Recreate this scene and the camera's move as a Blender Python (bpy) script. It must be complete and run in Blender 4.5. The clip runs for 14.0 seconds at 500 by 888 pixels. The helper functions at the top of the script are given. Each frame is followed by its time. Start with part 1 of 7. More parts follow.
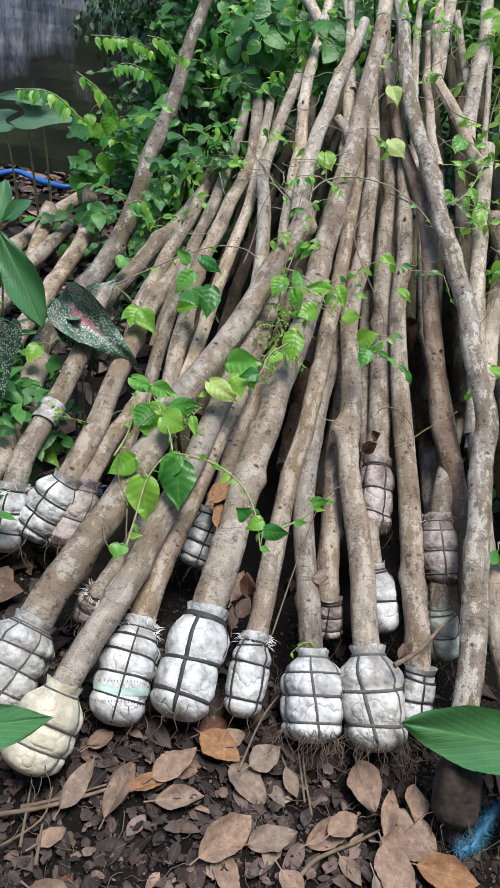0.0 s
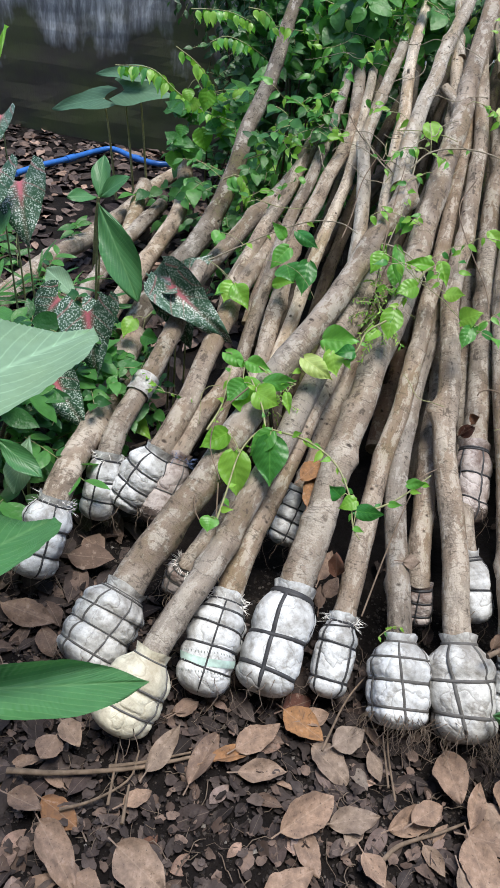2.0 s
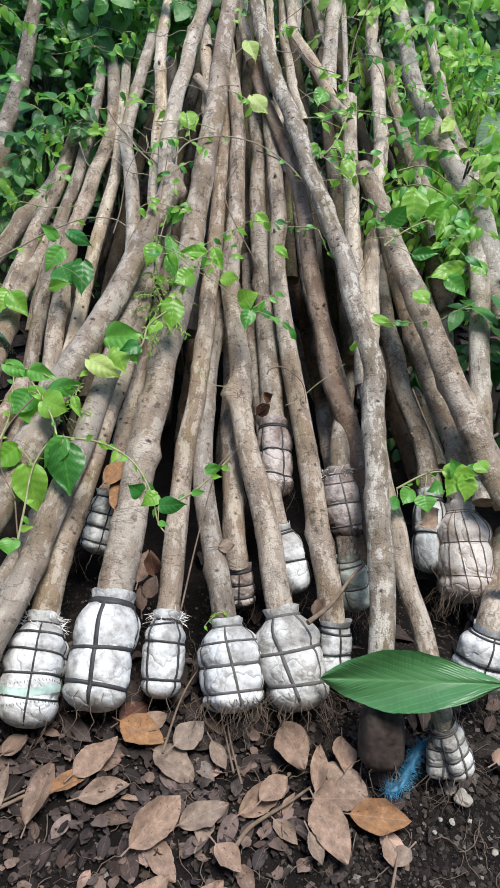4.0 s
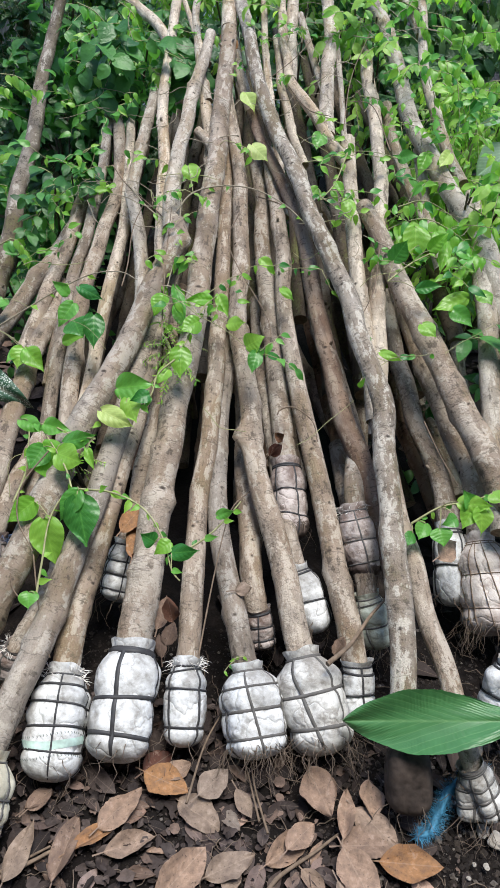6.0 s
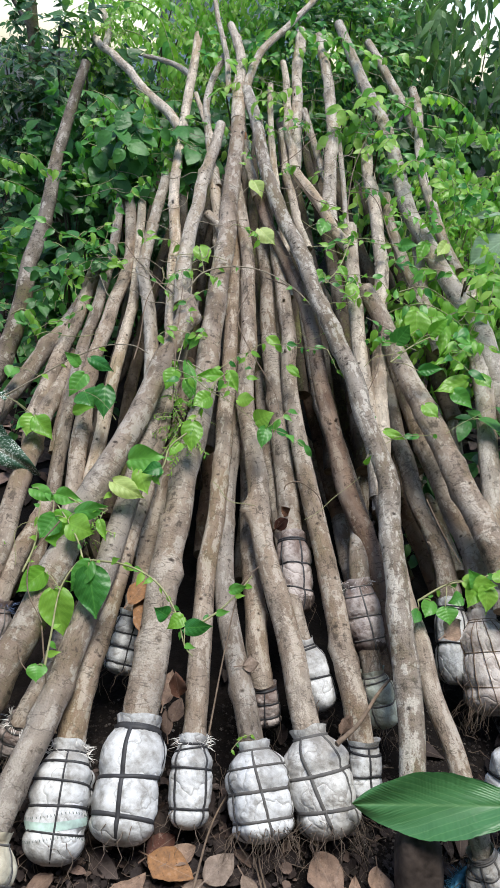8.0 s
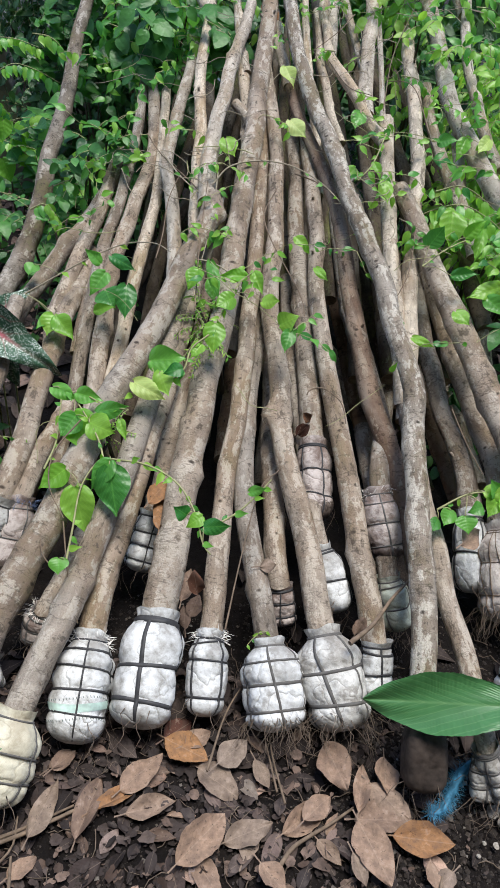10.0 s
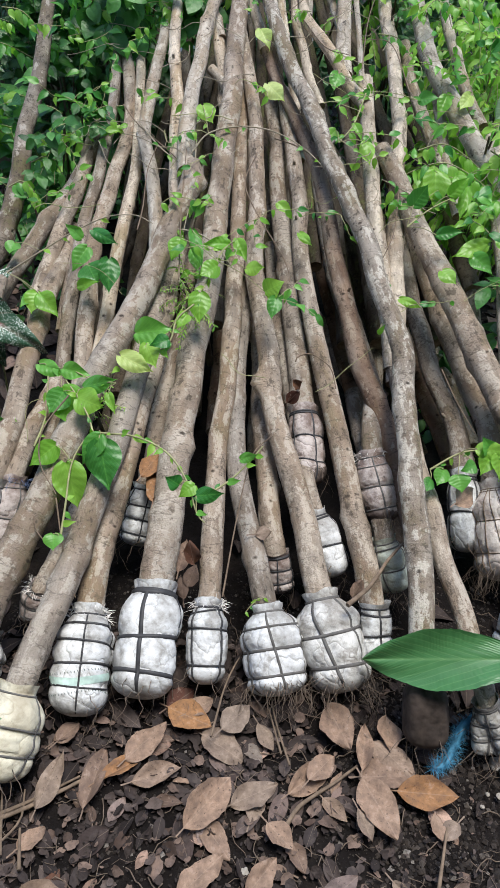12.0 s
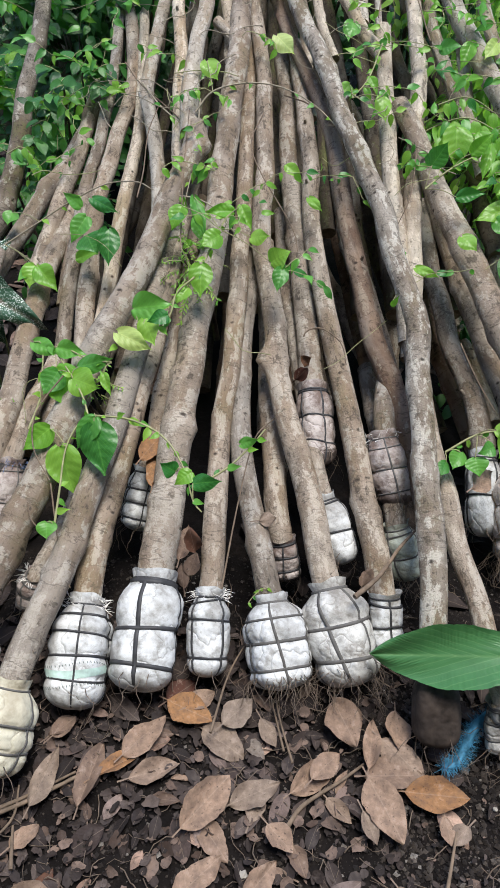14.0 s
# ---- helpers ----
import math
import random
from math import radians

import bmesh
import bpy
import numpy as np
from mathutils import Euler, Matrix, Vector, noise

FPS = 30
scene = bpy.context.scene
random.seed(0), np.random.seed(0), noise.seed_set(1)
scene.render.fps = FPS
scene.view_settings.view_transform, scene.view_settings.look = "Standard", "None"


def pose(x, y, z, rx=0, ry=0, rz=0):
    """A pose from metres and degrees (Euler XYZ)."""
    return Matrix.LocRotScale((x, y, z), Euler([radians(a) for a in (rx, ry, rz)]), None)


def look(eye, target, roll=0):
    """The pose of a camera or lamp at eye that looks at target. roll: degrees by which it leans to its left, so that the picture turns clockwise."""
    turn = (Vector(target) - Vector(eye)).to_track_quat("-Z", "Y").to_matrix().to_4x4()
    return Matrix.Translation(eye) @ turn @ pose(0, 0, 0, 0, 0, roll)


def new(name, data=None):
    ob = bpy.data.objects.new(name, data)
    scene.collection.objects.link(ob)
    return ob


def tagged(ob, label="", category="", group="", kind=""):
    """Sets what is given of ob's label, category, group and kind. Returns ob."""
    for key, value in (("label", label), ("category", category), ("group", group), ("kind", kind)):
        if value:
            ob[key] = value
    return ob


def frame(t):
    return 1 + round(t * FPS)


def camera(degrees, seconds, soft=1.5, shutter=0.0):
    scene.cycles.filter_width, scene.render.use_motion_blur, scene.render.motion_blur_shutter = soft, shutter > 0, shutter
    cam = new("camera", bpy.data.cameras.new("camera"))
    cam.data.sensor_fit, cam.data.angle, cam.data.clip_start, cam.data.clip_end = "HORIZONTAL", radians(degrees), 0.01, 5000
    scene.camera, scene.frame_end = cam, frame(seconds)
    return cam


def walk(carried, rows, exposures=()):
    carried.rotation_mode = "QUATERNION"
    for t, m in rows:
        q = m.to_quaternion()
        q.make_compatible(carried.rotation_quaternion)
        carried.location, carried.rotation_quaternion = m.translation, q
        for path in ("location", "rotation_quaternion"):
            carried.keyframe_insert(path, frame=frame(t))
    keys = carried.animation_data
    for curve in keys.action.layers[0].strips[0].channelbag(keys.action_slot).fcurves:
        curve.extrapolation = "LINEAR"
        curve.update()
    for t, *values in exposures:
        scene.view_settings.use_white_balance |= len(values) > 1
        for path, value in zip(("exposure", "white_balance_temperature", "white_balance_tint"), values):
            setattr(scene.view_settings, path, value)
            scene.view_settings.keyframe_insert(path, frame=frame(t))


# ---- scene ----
cam = camera(39.3, 14.0, soft=1.6)
PATH = [
    (0, (0.003, 0.028, 1.365), (-0.053, 1.649, 0.196), 9.6),
    (0.5, (-0.017, 0.036, 1.356), (-0.173, 1.601, 0.12), 10.2),
    (1, (-0.02, 0.037, 1.348), (-0.25, 1.578, 0.094), 9.0),
    (1.5, (-0.032, 0.024, 1.339), (-0.3, 1.579, 0.111), 9.0),
    (2, (-0.03, 0.029, 1.341), (-0.29, 1.58, 0.106), 7.2),
    (2.5, (-0.005, 0.041, 1.337), (-0.108, 1.628, 0.124), 7.0),
    (3, (0.027, 0.057, 1.353), (0.036, 1.65, 0.145), 7.7),
    (3.5, (0.04, 0.067, 1.354), (0.094, 1.647, 0.129), 6.8),
    (4, (0.058, 0.052, 1.326), (0.249, 1.651, 0.141), 8.1),
    (4.2, (0.069, 0.052, 1.353), (0.271, 1.643, 0.158), 8.2),
    (6.3, (0.102, 0.052, 1.357), (0.2, 1.742, 0.292), 2.5),
    (6.5, (0.064, 0.047, 1.37), (0.188, 1.786, 0.39), 2.9),
    (7, (0.069, 0.043, 1.382), (0.177, 1.821, 0.472), 3.2),
    (7.5, (0.048, 0.035, 1.398), (0.173, 1.834, 0.533), 4.3),
    (8, (0.026, 0.04, 1.392), (0.177, 1.788, 0.431), 5.4),
    (8.5, (0.037, 0.05, 1.374), (0.172, 1.739, 0.312), 5.5),
    (9, (0.024, 0.046, 1.371), (0.165, 1.729, 0.3), 6.5),
    (9.2, (0.029, 0.047, 1.368), (0.144, 1.711, 0.265), 6.6),
    (11.5, (0.032, 0.045, 1.345), (0.142, 1.638, 0.141), 5.2),
    (12, (0.044, 0.037, 1.336), (0.16, 1.619, 0.118), 4.0),
    (12.5, (0.059, 0.038, 1.329), (0.148, 1.613, 0.1), 2.9),
    (13, (0.06, 0.059, 1.321), (0.07, 1.603, 0.05), 2.8),
    (13.5, (0.065, 0.063, 1.306), (0.089, 1.612, 0.041), 1.9),
    (14, (0.1, 0.122, 1.315), (0.138, 1.643, 0.018), 2.0),
]
walk(cam, [(t, look(eye, target, roll)) for t, eye, target, roll in PATH],
     exposures=[(0, 0.88), (2.3, 0.93), (4.2, 0.95), (6.3, 0.98), (7.5, 0.84), (8.5, 0.81), (9.2, 0.84), (11.3, 0.86), (14, 0.87)])

# ---- light: a bright overcast sky over a shaded yard ----
world = bpy.data.worlds.new("sky")
scene.world = world
world.use_nodes = True
wn = world.node_tree
sky = wn.nodes.new("ShaderNodeTexSky")
sky.sky_type, sky.sun_disc = "NISHITA", False
sky.sun_elevation, sky.sun_rotation = radians(83), radians(104)
sky.air_density, sky.dust_density = 1.0, 0.6
wn.nodes["Background"].inputs["Strength"].default_value = 0.138
wn.links.new(sky.outputs["Color"], wn.nodes["Background"].inputs["Color"])
sun = new("sun", bpy.data.lights.new("sun", "SUN"))
sun.data.energy, sun.data.angle, sun.data.color = 2.5, radians(24), (1.0, 0.965, 0.90)
sun.matrix_world = look((0.42, 1.1, 3.8), (0, 1.2, 0))

# ---- materials ----
def material(name, rough=0.8, spec=0.3):
    m = bpy.data.materials.new(name)
    m.use_nodes = True
    nt = m.node_tree
    bsdf = nt.nodes["Principled BSDF"]
    bsdf.inputs["Roughness"].default_value = rough
    bsdf.inputs["Specular IOR Level"].default_value = spec
    return m, nt, bsdf


def node(nt, kind, **values):
    n = nt.nodes.new(kind)
    for key, value in values.items():
        if key in n.inputs:
            n.inputs[key].default_value = value
    return n


def coords(nt, kind="Object", scale=(1, 1, 1)):
    tc = nt.nodes.new("ShaderNodeTexCoord")
    mp = nt.nodes.new("ShaderNodeMapping")
    mp.inputs["Scale"].default_value = scale
    nt.links.new(tc.outputs[kind], mp.inputs["Vector"])
    return mp.outputs["Vector"]


def noise_tex(nt, vec, scale, detail=4.0, rough=0.55):
    n = node(nt, "ShaderNodeTexNoise", Scale=scale, Detail=detail, Roughness=rough)
    nt.links.new(vec, n.inputs["Vector"])
    return n.outputs["Fac"]


def ramp(nt, fac, stops):
    r = nt.nodes.new("ShaderNodeValToRGB")
    els = r.color_ramp.elements
    while len(els) < len(stops):
        els.new(0.5)
    for e, (p, c) in zip(els, stops):
        e.position = p
        e.color = (*c, 1) if isinstance(c, tuple) else (c, c, c, 1)
    nt.links.new(fac, r.inputs["Fac"])
    return r.outputs["Color"]


def mix(nt, fac, a, b, blend="MIX"):
    m = nt.nodes.new("ShaderNodeMix")
    m.data_type, m.blend_type = "RGBA", blend
    for sock, value in ((m.inputs[0], fac), (m.inputs[6], a), (m.inputs[7], b)):
        if isinstance(value, (int, float)):
            sock.default_value = value
        elif isinstance(value, tuple):
            sock.default_value = (*value, 1)
        else:
            nt.links.new(value, sock)
    return m.outputs[2]


def bump(nt, bsdf, height, strength, distance):
    b = node(nt, "ShaderNodeBump", Strength=strength, Distance=distance)
    nt.links.new(height, b.inputs["Height"])
    nt.links.new(b.outputs["Normal"], bsdf.inputs["Normal"])


def random_value(nt, island=False):
    n = nt.nodes.new("ShaderNodeNewGeometry" if island else "ShaderNodeObjectInfo")
    return n.outputs["Random Per Island" if island else "Random"]


def along_grain(nt, scale):
    """Coordinates that run round and along a trunk or stem, shifted from one object to the next."""
    attr = nt.nodes.new("ShaderNodeAttribute")
    attr.attribute_name = "grain"
    add = nt.nodes.new("ShaderNodeVectorMath")
    mul = nt.nodes.new("ShaderNodeMath")
    mul.operation = "MULTIPLY"
    mul.inputs[1].default_value = 37.0
    nt.links.new(random_value(nt), mul.inputs[0])
    nt.links.new(attr.outputs["Vector"], add.inputs[0])
    nt.links.new(mul.outputs[0], add.inputs[1])
    mp = nt.nodes.new("ShaderNodeMapping")
    mp.inputs["Scale"].default_value = scale
    nt.links.new(add.outputs[0], mp.inputs["Vector"])
    return mp.outputs["Vector"]


def bark(name, light, dark, patch, moss=0.12, patch_from=0.555):
    m, nt, b = material(name, 0.86, 0.18)
    big = noise_tex(nt, along_grain(nt, (1, 1, 0.45)), 8.0, 4, 0.6)
    mid = noise_tex(nt, along_grain(nt, (1, 1, 0.7)), 17.0, 6, 0.60)
    lichen = noise_tex(nt, along_grain(nt, (1.2, 1.2, 0.6)), 24.0, 6, 0.66)
    crust = noise_tex(nt, along_grain(nt, (1, 1, 0.9)), 95.0, 6, 0.72)
    streak = noise_tex(nt, along_grain(nt, (1, 1, 0.14)), 110.0, 5, 0.65)
    ring = noise_tex(nt, along_grain(nt, (0.30, 0.30, 1.0)), 22.0, 4, 0.55)
    check = noise_tex(nt, along_grain(nt, (0.9, 0.9, 1.5)), 42.0, 5, 0.62)
    fine = noise_tex(nt, along_grain(nt, (1, 1, 0.85)), 260.0, 4, 0.7)
    deep = tuple(c * 0.36 for c in dark)
    warm = tuple(min(1, c * k) for c, k in zip(dark, (1.22, 1.04, 0.90)))
    grey = tuple(0.55 * c + 0.45 * g for c, g in zip(light, (0.40, 0.395, 0.37)))
    col = mix(nt, ramp(nt, mid, [(0.36, 0.0), (0.60, 1.0)]), dark, light)
    col = mix(nt, ramp(nt, big, [(0.48, 0.0), (0.62, 0.75)]), col, warm)
    col = mix(nt, ramp(nt, big, [(0.36, 0.6), (0.47, 0.0)]), col, grey)
    col = mix(nt, ramp(nt, streak, [(0.30, 0.35), (0.42, 0.0)]), col, deep)
    # pale crusts of lichen with broken edges
    spread = mix(nt, 0.30, lichen, crust)
    col = mix(nt, ramp(nt, spread, [(patch_from - 0.015, 0.0), (patch_from + 0.025, 0.8)]), col, patch)
    col = mix(nt, ramp(nt, spread, [(0.39, 0.75), (0.435, 0.0)]), col, deep)
    # thin rings round the nodes and short cross cracks
    col = mix(nt, ramp(nt, ring, [(0.476, 0.0), (0.488, 0.62), (0.500, 0.0)]), col, deep)
    col = mix(nt, ramp(nt, check, [(0.33, 0.6), (0.385, 0.0)]), col, deep)
    col = mix(nt, ramp(nt, fine, [(0.32, 0.28), (0.43, 0.0)]), col, deep)
    col = mix(nt, ramp(nt, fine, [(0.60, 0.0), (0.72, 0.22)]), col, patch)
    col = mix(nt, ramp(nt, mix(nt, 0.35, big, crust), [(0.52, 0.0), (0.62, moss * 3.6)]), col, (0.17, 0.19, 0.075))
    scar = nt.nodes.new("ShaderNodeTexVoronoi")
    scar.inputs["Scale"].default_value = 24.0
    nt.links.new(along_grain(nt, (1, 1, 1.7)), scar.inputs["Vector"])
    spots = ramp(nt, scar.outputs["Distance"], [(0.10, 0.9), (0.22, 0.0)])
    col = mix(nt, mix(nt, 1.0, spots, ramp(nt, mid, [(0.52, 0.0), (0.58, 1.0)]), "MULTIPLY"), col, (0.045, 0.034, 0.028))
    tint = mix(nt, random_value(nt), (0.84, 0.85, 0.86), (1.18, 1.12, 1.05))
    nt.links.new(mix(nt, 1.0, col, tint, "MULTIPLY"), b.inputs["Base Color"])
    h = mix(nt, 0.5, mix(nt, 0.6, streak, spread), mix(nt, 0.5, check, fine))
    bump(nt, b, ramp(nt, h, [(0.34, 0.0), (0.64, 1.0)]), 0.9, 0.0055)
    return m


BARK = {
    "tan": bark("bark_tan", (0.400, 0.338, 0.279), (0.221, 0.182, 0.148), (0.533, 0.481, 0.417), 0.06, 0.53),
    "pale": bark("bark_pale", (0.400, 0.351, 0.296), (0.210, 0.176, 0.142), (0.685, 0.638, 0.556), 0.08, 0.525),
    # paler bark of the upper trunks, lightened further for the open sky on them
    "grey": bark("bark_light_grey_sky_lifted", (0.571, 0.508, 0.426), (0.342, 0.294, 0.241), (0.694, 0.638, 0.556), 0.08, 0.53),
    "weathered": bark("bark_weathered", (0.258, 0.220, 0.179), (0.128, 0.107, 0.085), (0.476, 0.443, 0.395), 0.2, 0.545),
    "pink": bark("bark_reddish", (0.295, 0.215, 0.161), (0.158, 0.107, 0.081), (0.362, 0.300, 0.238), 0.05),
    # bark colour darkened to stand in for shade deep in the heap
    "dark": bark("bark_shade_darkened", (0.143, 0.116, 0.089), (0.071, 0.057, 0.045), (0.238, 0.217, 0.183), 0.2, 0.60),
}


def wood_end():
    m, nt, b = material("cut_wood", 0.85)
    n = noise_tex(nt, coords(nt, "Object"), 90.0)
    nt.links.new(ramp(nt, n, [(0.3, (0.16, 0.11, 0.07)), (0.7, (0.36, 0.28, 0.19))]), b.inputs["Base Color"])
    return m


CUT = wood_end()


def sacking(name, colour, dirt, amount):
    m, nt, b = material(name, 0.55, 0.38)
    vec = coords(nt, "Object")
    stain = noise_tex(nt, vec, 13.0, 7, 0.68)
    smear = noise_tex(nt, coords(nt, "Object", (1, 1, 1.8)), 40.0, 6, 0.7)
    spots = noise_tex(nt, vec, 110.0, 4, 0.65)
    warp = node(nt, "ShaderNodeTexNoise", Scale=16.0, Detail=3.0)
    nt.links.new(vec, warp.inputs["Vector"])
    bent = nt.nodes.new("ShaderNodeVectorMath")
    bent.operation = "MULTIPLY_ADD"
    nt.links.new(warp.outputs["Color"], bent.inputs[0])
    bent.inputs[1].default_value = (0.06, 0.06, 0.06)
    nt.links.new(vec, bent.inputs[2])
    crease = noise_tex(nt, bent.outputs[0], 15.0, 1.5, 0.45)
    rumple = noise_tex(nt, bent.outputs[0], 70.0, 3, 0.55)
    fold = ramp(nt, crease, [(0.40, 1.0), (0.47, 0.6), (0.50, 0.0), (0.53, 0.6), (0.60, 1.0)])
    weave = nt.nodes.new("ShaderNodeTexChecker")
    weave.inputs["Scale"].default_value = 620.0
    nt.links.new(coords(nt, "UV"), weave.inputs["Vector"])
    grime = tuple(c * 0.4 for c in dirt)
    col = mix(nt, ramp(nt, stain, [(0.43, 0.0), (0.62, amount)]), colour, dirt)
    col = mix(nt, ramp(nt, smear, [(0.50, 0.0), (0.66, amount * 0.85)]), col, dirt)
    col = mix(nt, ramp(nt, spots, [(0.65, 0.0), (0.74, min(1, amount))]), col, grime)
    col = mix(nt, ramp(nt, crease, [(0.488, 0.0), (0.498, amount * 0.8), (0.508, 0.0)]), col, dirt)
    # soil soaked through the cloth at the foot of the ball, with a ragged upper edge
    low = nt.nodes.new("ShaderNodeAttribute")
    low.attribute_name = "foot"
    wet = nt.nodes.new("ShaderNodeMath")
    wet.operation = "MULTIPLY_ADD"
    nt.links.new(ramp(nt, mix(nt, 0.4, stain, smear), [(0.36, 0.0), (0.64, 1.0)]), wet.inputs[0])
    wet.inputs[1].default_value = 0.36
    nt.links.new(low.outputs["Fac"], wet.inputs[2])
    col = mix(nt, ramp(nt, wet.outputs[0], [(1.13 - 0.14 * amount, 0.0), (1.27 - 0.14 * amount, 0.85)]), col, tuple(c * 0.42 for c in dirt))
    col = mix(nt, 0.10, col, weave.outputs["Color"], "MULTIPLY")
    nt.links.new(col, b.inputs["Base Color"])
    h = mix(nt, 0.30, fold, ramp(nt, rumple, [(0.3, 0.0), (0.7, 1.0)]))
    h = mix(nt, 0.06, h, weave.outputs["Color"])
    bump(nt, b, h, 0.5, 0.0065)
    return m


SACK = {
    "white": sacking("white_sacking", (0.74, 0.755, 0.76), (0.26, 0.245, 0.222), 0.82),
    "grey": sacking("grey_stained_sacking", (0.66, 0.655, 0.63), (0.23, 0.21, 0.185), 0.9),
    "cream": sacking("cream_cloth", (0.70, 0.66, 0.52), (0.34, 0.28, 0.19), 0.6),
    "pink": sacking("mud_pink_sacking", (0.52, 0.46, 0.43), (0.17, 0.12, 0.10), 1.0),
    "fibre": sacking("pale_fibrous_sacking", (0.66, 0.61, 0.57), (0.26, 0.19, 0.16), 0.7),
    "green": sacking("pale_green_sacking", (0.54, 0.60, 0.52), (0.26, 0.245, 0.19), 0.7),
}


def plain(name, colour, rough=0.7, vary=0.25, scale=60.0, spec=0.3):
    m, nt, b = material(name, rough, spec)
    n = noise_tex(nt, coords(nt, "Object"), scale, 5)
    lo, hi = tuple(c * (1 - vary) for c in colour), tuple(min(1, c * (1 + vary)) for c in colour)
    nt.links.new(ramp(nt, n, [(0.3, lo), (0.7, hi)]), b.inputs["Base Color"])
    bump(nt, b, n, 0.35, 0.002)
    return m


STRAP = plain("black_rubber_strap", (0.045, 0.045, 0.048), 0.55)
STRAP_GREY = plain("faded_strap", (0.11, 0.105, 0.10), 0.7)
THREAD = plain("white_frayed_thread", (0.72, 0.70, 0.66), 0.8)
DENIM = plain("dark_blue_thread", (0.10, 0.14, 0.25), 0.8, 0.6)
BLUE_THREAD = plain("blue_frayed_thread", (0.055, 0.21, 0.34), 0.7, 0.6)
ROOT = plain("fine_roots", (0.17, 0.13, 0.10), 0.9)
SEAM = plain("dark_stitching", (0.13, 0.16, 0.15), 0.8)
MINT = plain("mint_print", (0.50, 0.66, 0.60), 0.7)
HOSE = plain("blue_hose", (0.03, 0.15, 0.50), 0.4, 0.2, 20.0, 0.5)
TWIG = plain("twig_bark", (0.17, 0.125, 0.09), 0.9, 0.4)
VINE = plain("vine_stem", (0.30, 0.30, 0.15), 0.7, 0.3)
VINE_DRY = plain("dry_vine_stem", (0.30, 0.26, 0.19), 0.8, 0.3)
STONE = plain("pale_stone", (0.36, 0.33, 0.29), 0.9, 0.3, 40)


def soil_material():
    m, nt, b = material("dark_soil", 0.85, 0.15)
    vec = coords(nt, "Object")
    n1 = noise_tex(nt, vec, 9.0, 6, 0.65)
    n2 = noise_tex(nt, vec, 75.0, 6, 0.7)
    col = ramp(nt, n1, [(0.32, (0.006, 0.005, 0.005)), (0.55, (0.015, 0.012, 0.011)), (0.75, (0.045, 0.035, 0.029))])
    col = mix(nt, ramp(nt, n2, [(0.3, 0.75), (0.6, 0.0)]), col, (0.008, 0.006, 0.006))
    col = mix(nt, ramp(nt, n2, [(0.68, 0.0), (0.78, 0.6)]), col, (0.19, 0.15, 0.12))
    nt.links.new(col, b.inputs["Base Color"])
    bump(nt, b, mix(nt, 0.6, n1, n2), 1.0, 0.02)
    return m


SOIL = soil_material()
SOIL_BALL = plain("root_bound_soil", (0.045, 0.034, 0.028), 0.9, 0.6, 45)


def wall_material():
    m, nt, b = material("stained_render", 0.9, 0.2)
    vec = coords(nt, "Object")
    streak = noise_tex(nt, coords(nt, "Object", (6.5, 6.5, 0.45)), 3.0, 7, 0.7)
    fine = noise_tex(nt, coords(nt, "Object", (12, 12, 2.2)), 3.0, 6, 0.75)
    big = noise_tex(nt, vec, 1.6, 5, 0.6)
    grime = noise_tex(nt, coords(nt, "Object", (2.2, 2.2, 1.2)), 2.0, 4, 0.55)
    sep = nt.nodes.new("ShaderNodeSeparateXYZ")
    nt.links.new(vec, sep.inputs["Vector"])
    add = nt.nodes.new("ShaderNodeMath")
    add.operation = "MULTIPLY_ADD"
    nt.links.new(grime, add.inputs[0])
    add.inputs[1].default_value = -1.3
    lift = nt.nodes.new("ShaderNodeMath")
    lift.inputs[1].default_value = 0.12
    nt.links.new(sep.outputs["Z"], lift.inputs[0])
    nt.links.new(lift.outputs[0], add.inputs[2])
    col = ramp(nt, streak, [(0.30, (0.14, 0.14, 0.15)), (0.46, (0.50, 0.51, 0.51)), (0.56, (0.70, 0.71, 0.70))])
    col = mix(nt, ramp(nt, fine, [(0.42, 0.7), (0.6, 0.0)]), col, (0.15, 0.15, 0.155))
    mould = mix(nt, ramp(nt, big, [(0.4, 0.0), (0.62, 1.0)]), (0.085, 0.076, 0.062), (0.105, 0.125, 0.052))
    # a tide line of mould grown up the foot of the wall
    col = mix(nt, ramp(nt, add.outputs[0], [(0.05, 1.0), (0.28, 0.0)]), col, mould)
    nt.links.new(col, b.inputs["Base Color"])
    bump(nt, b, fine, 0.4, 0.01)
    return m


WALL = wall_material()


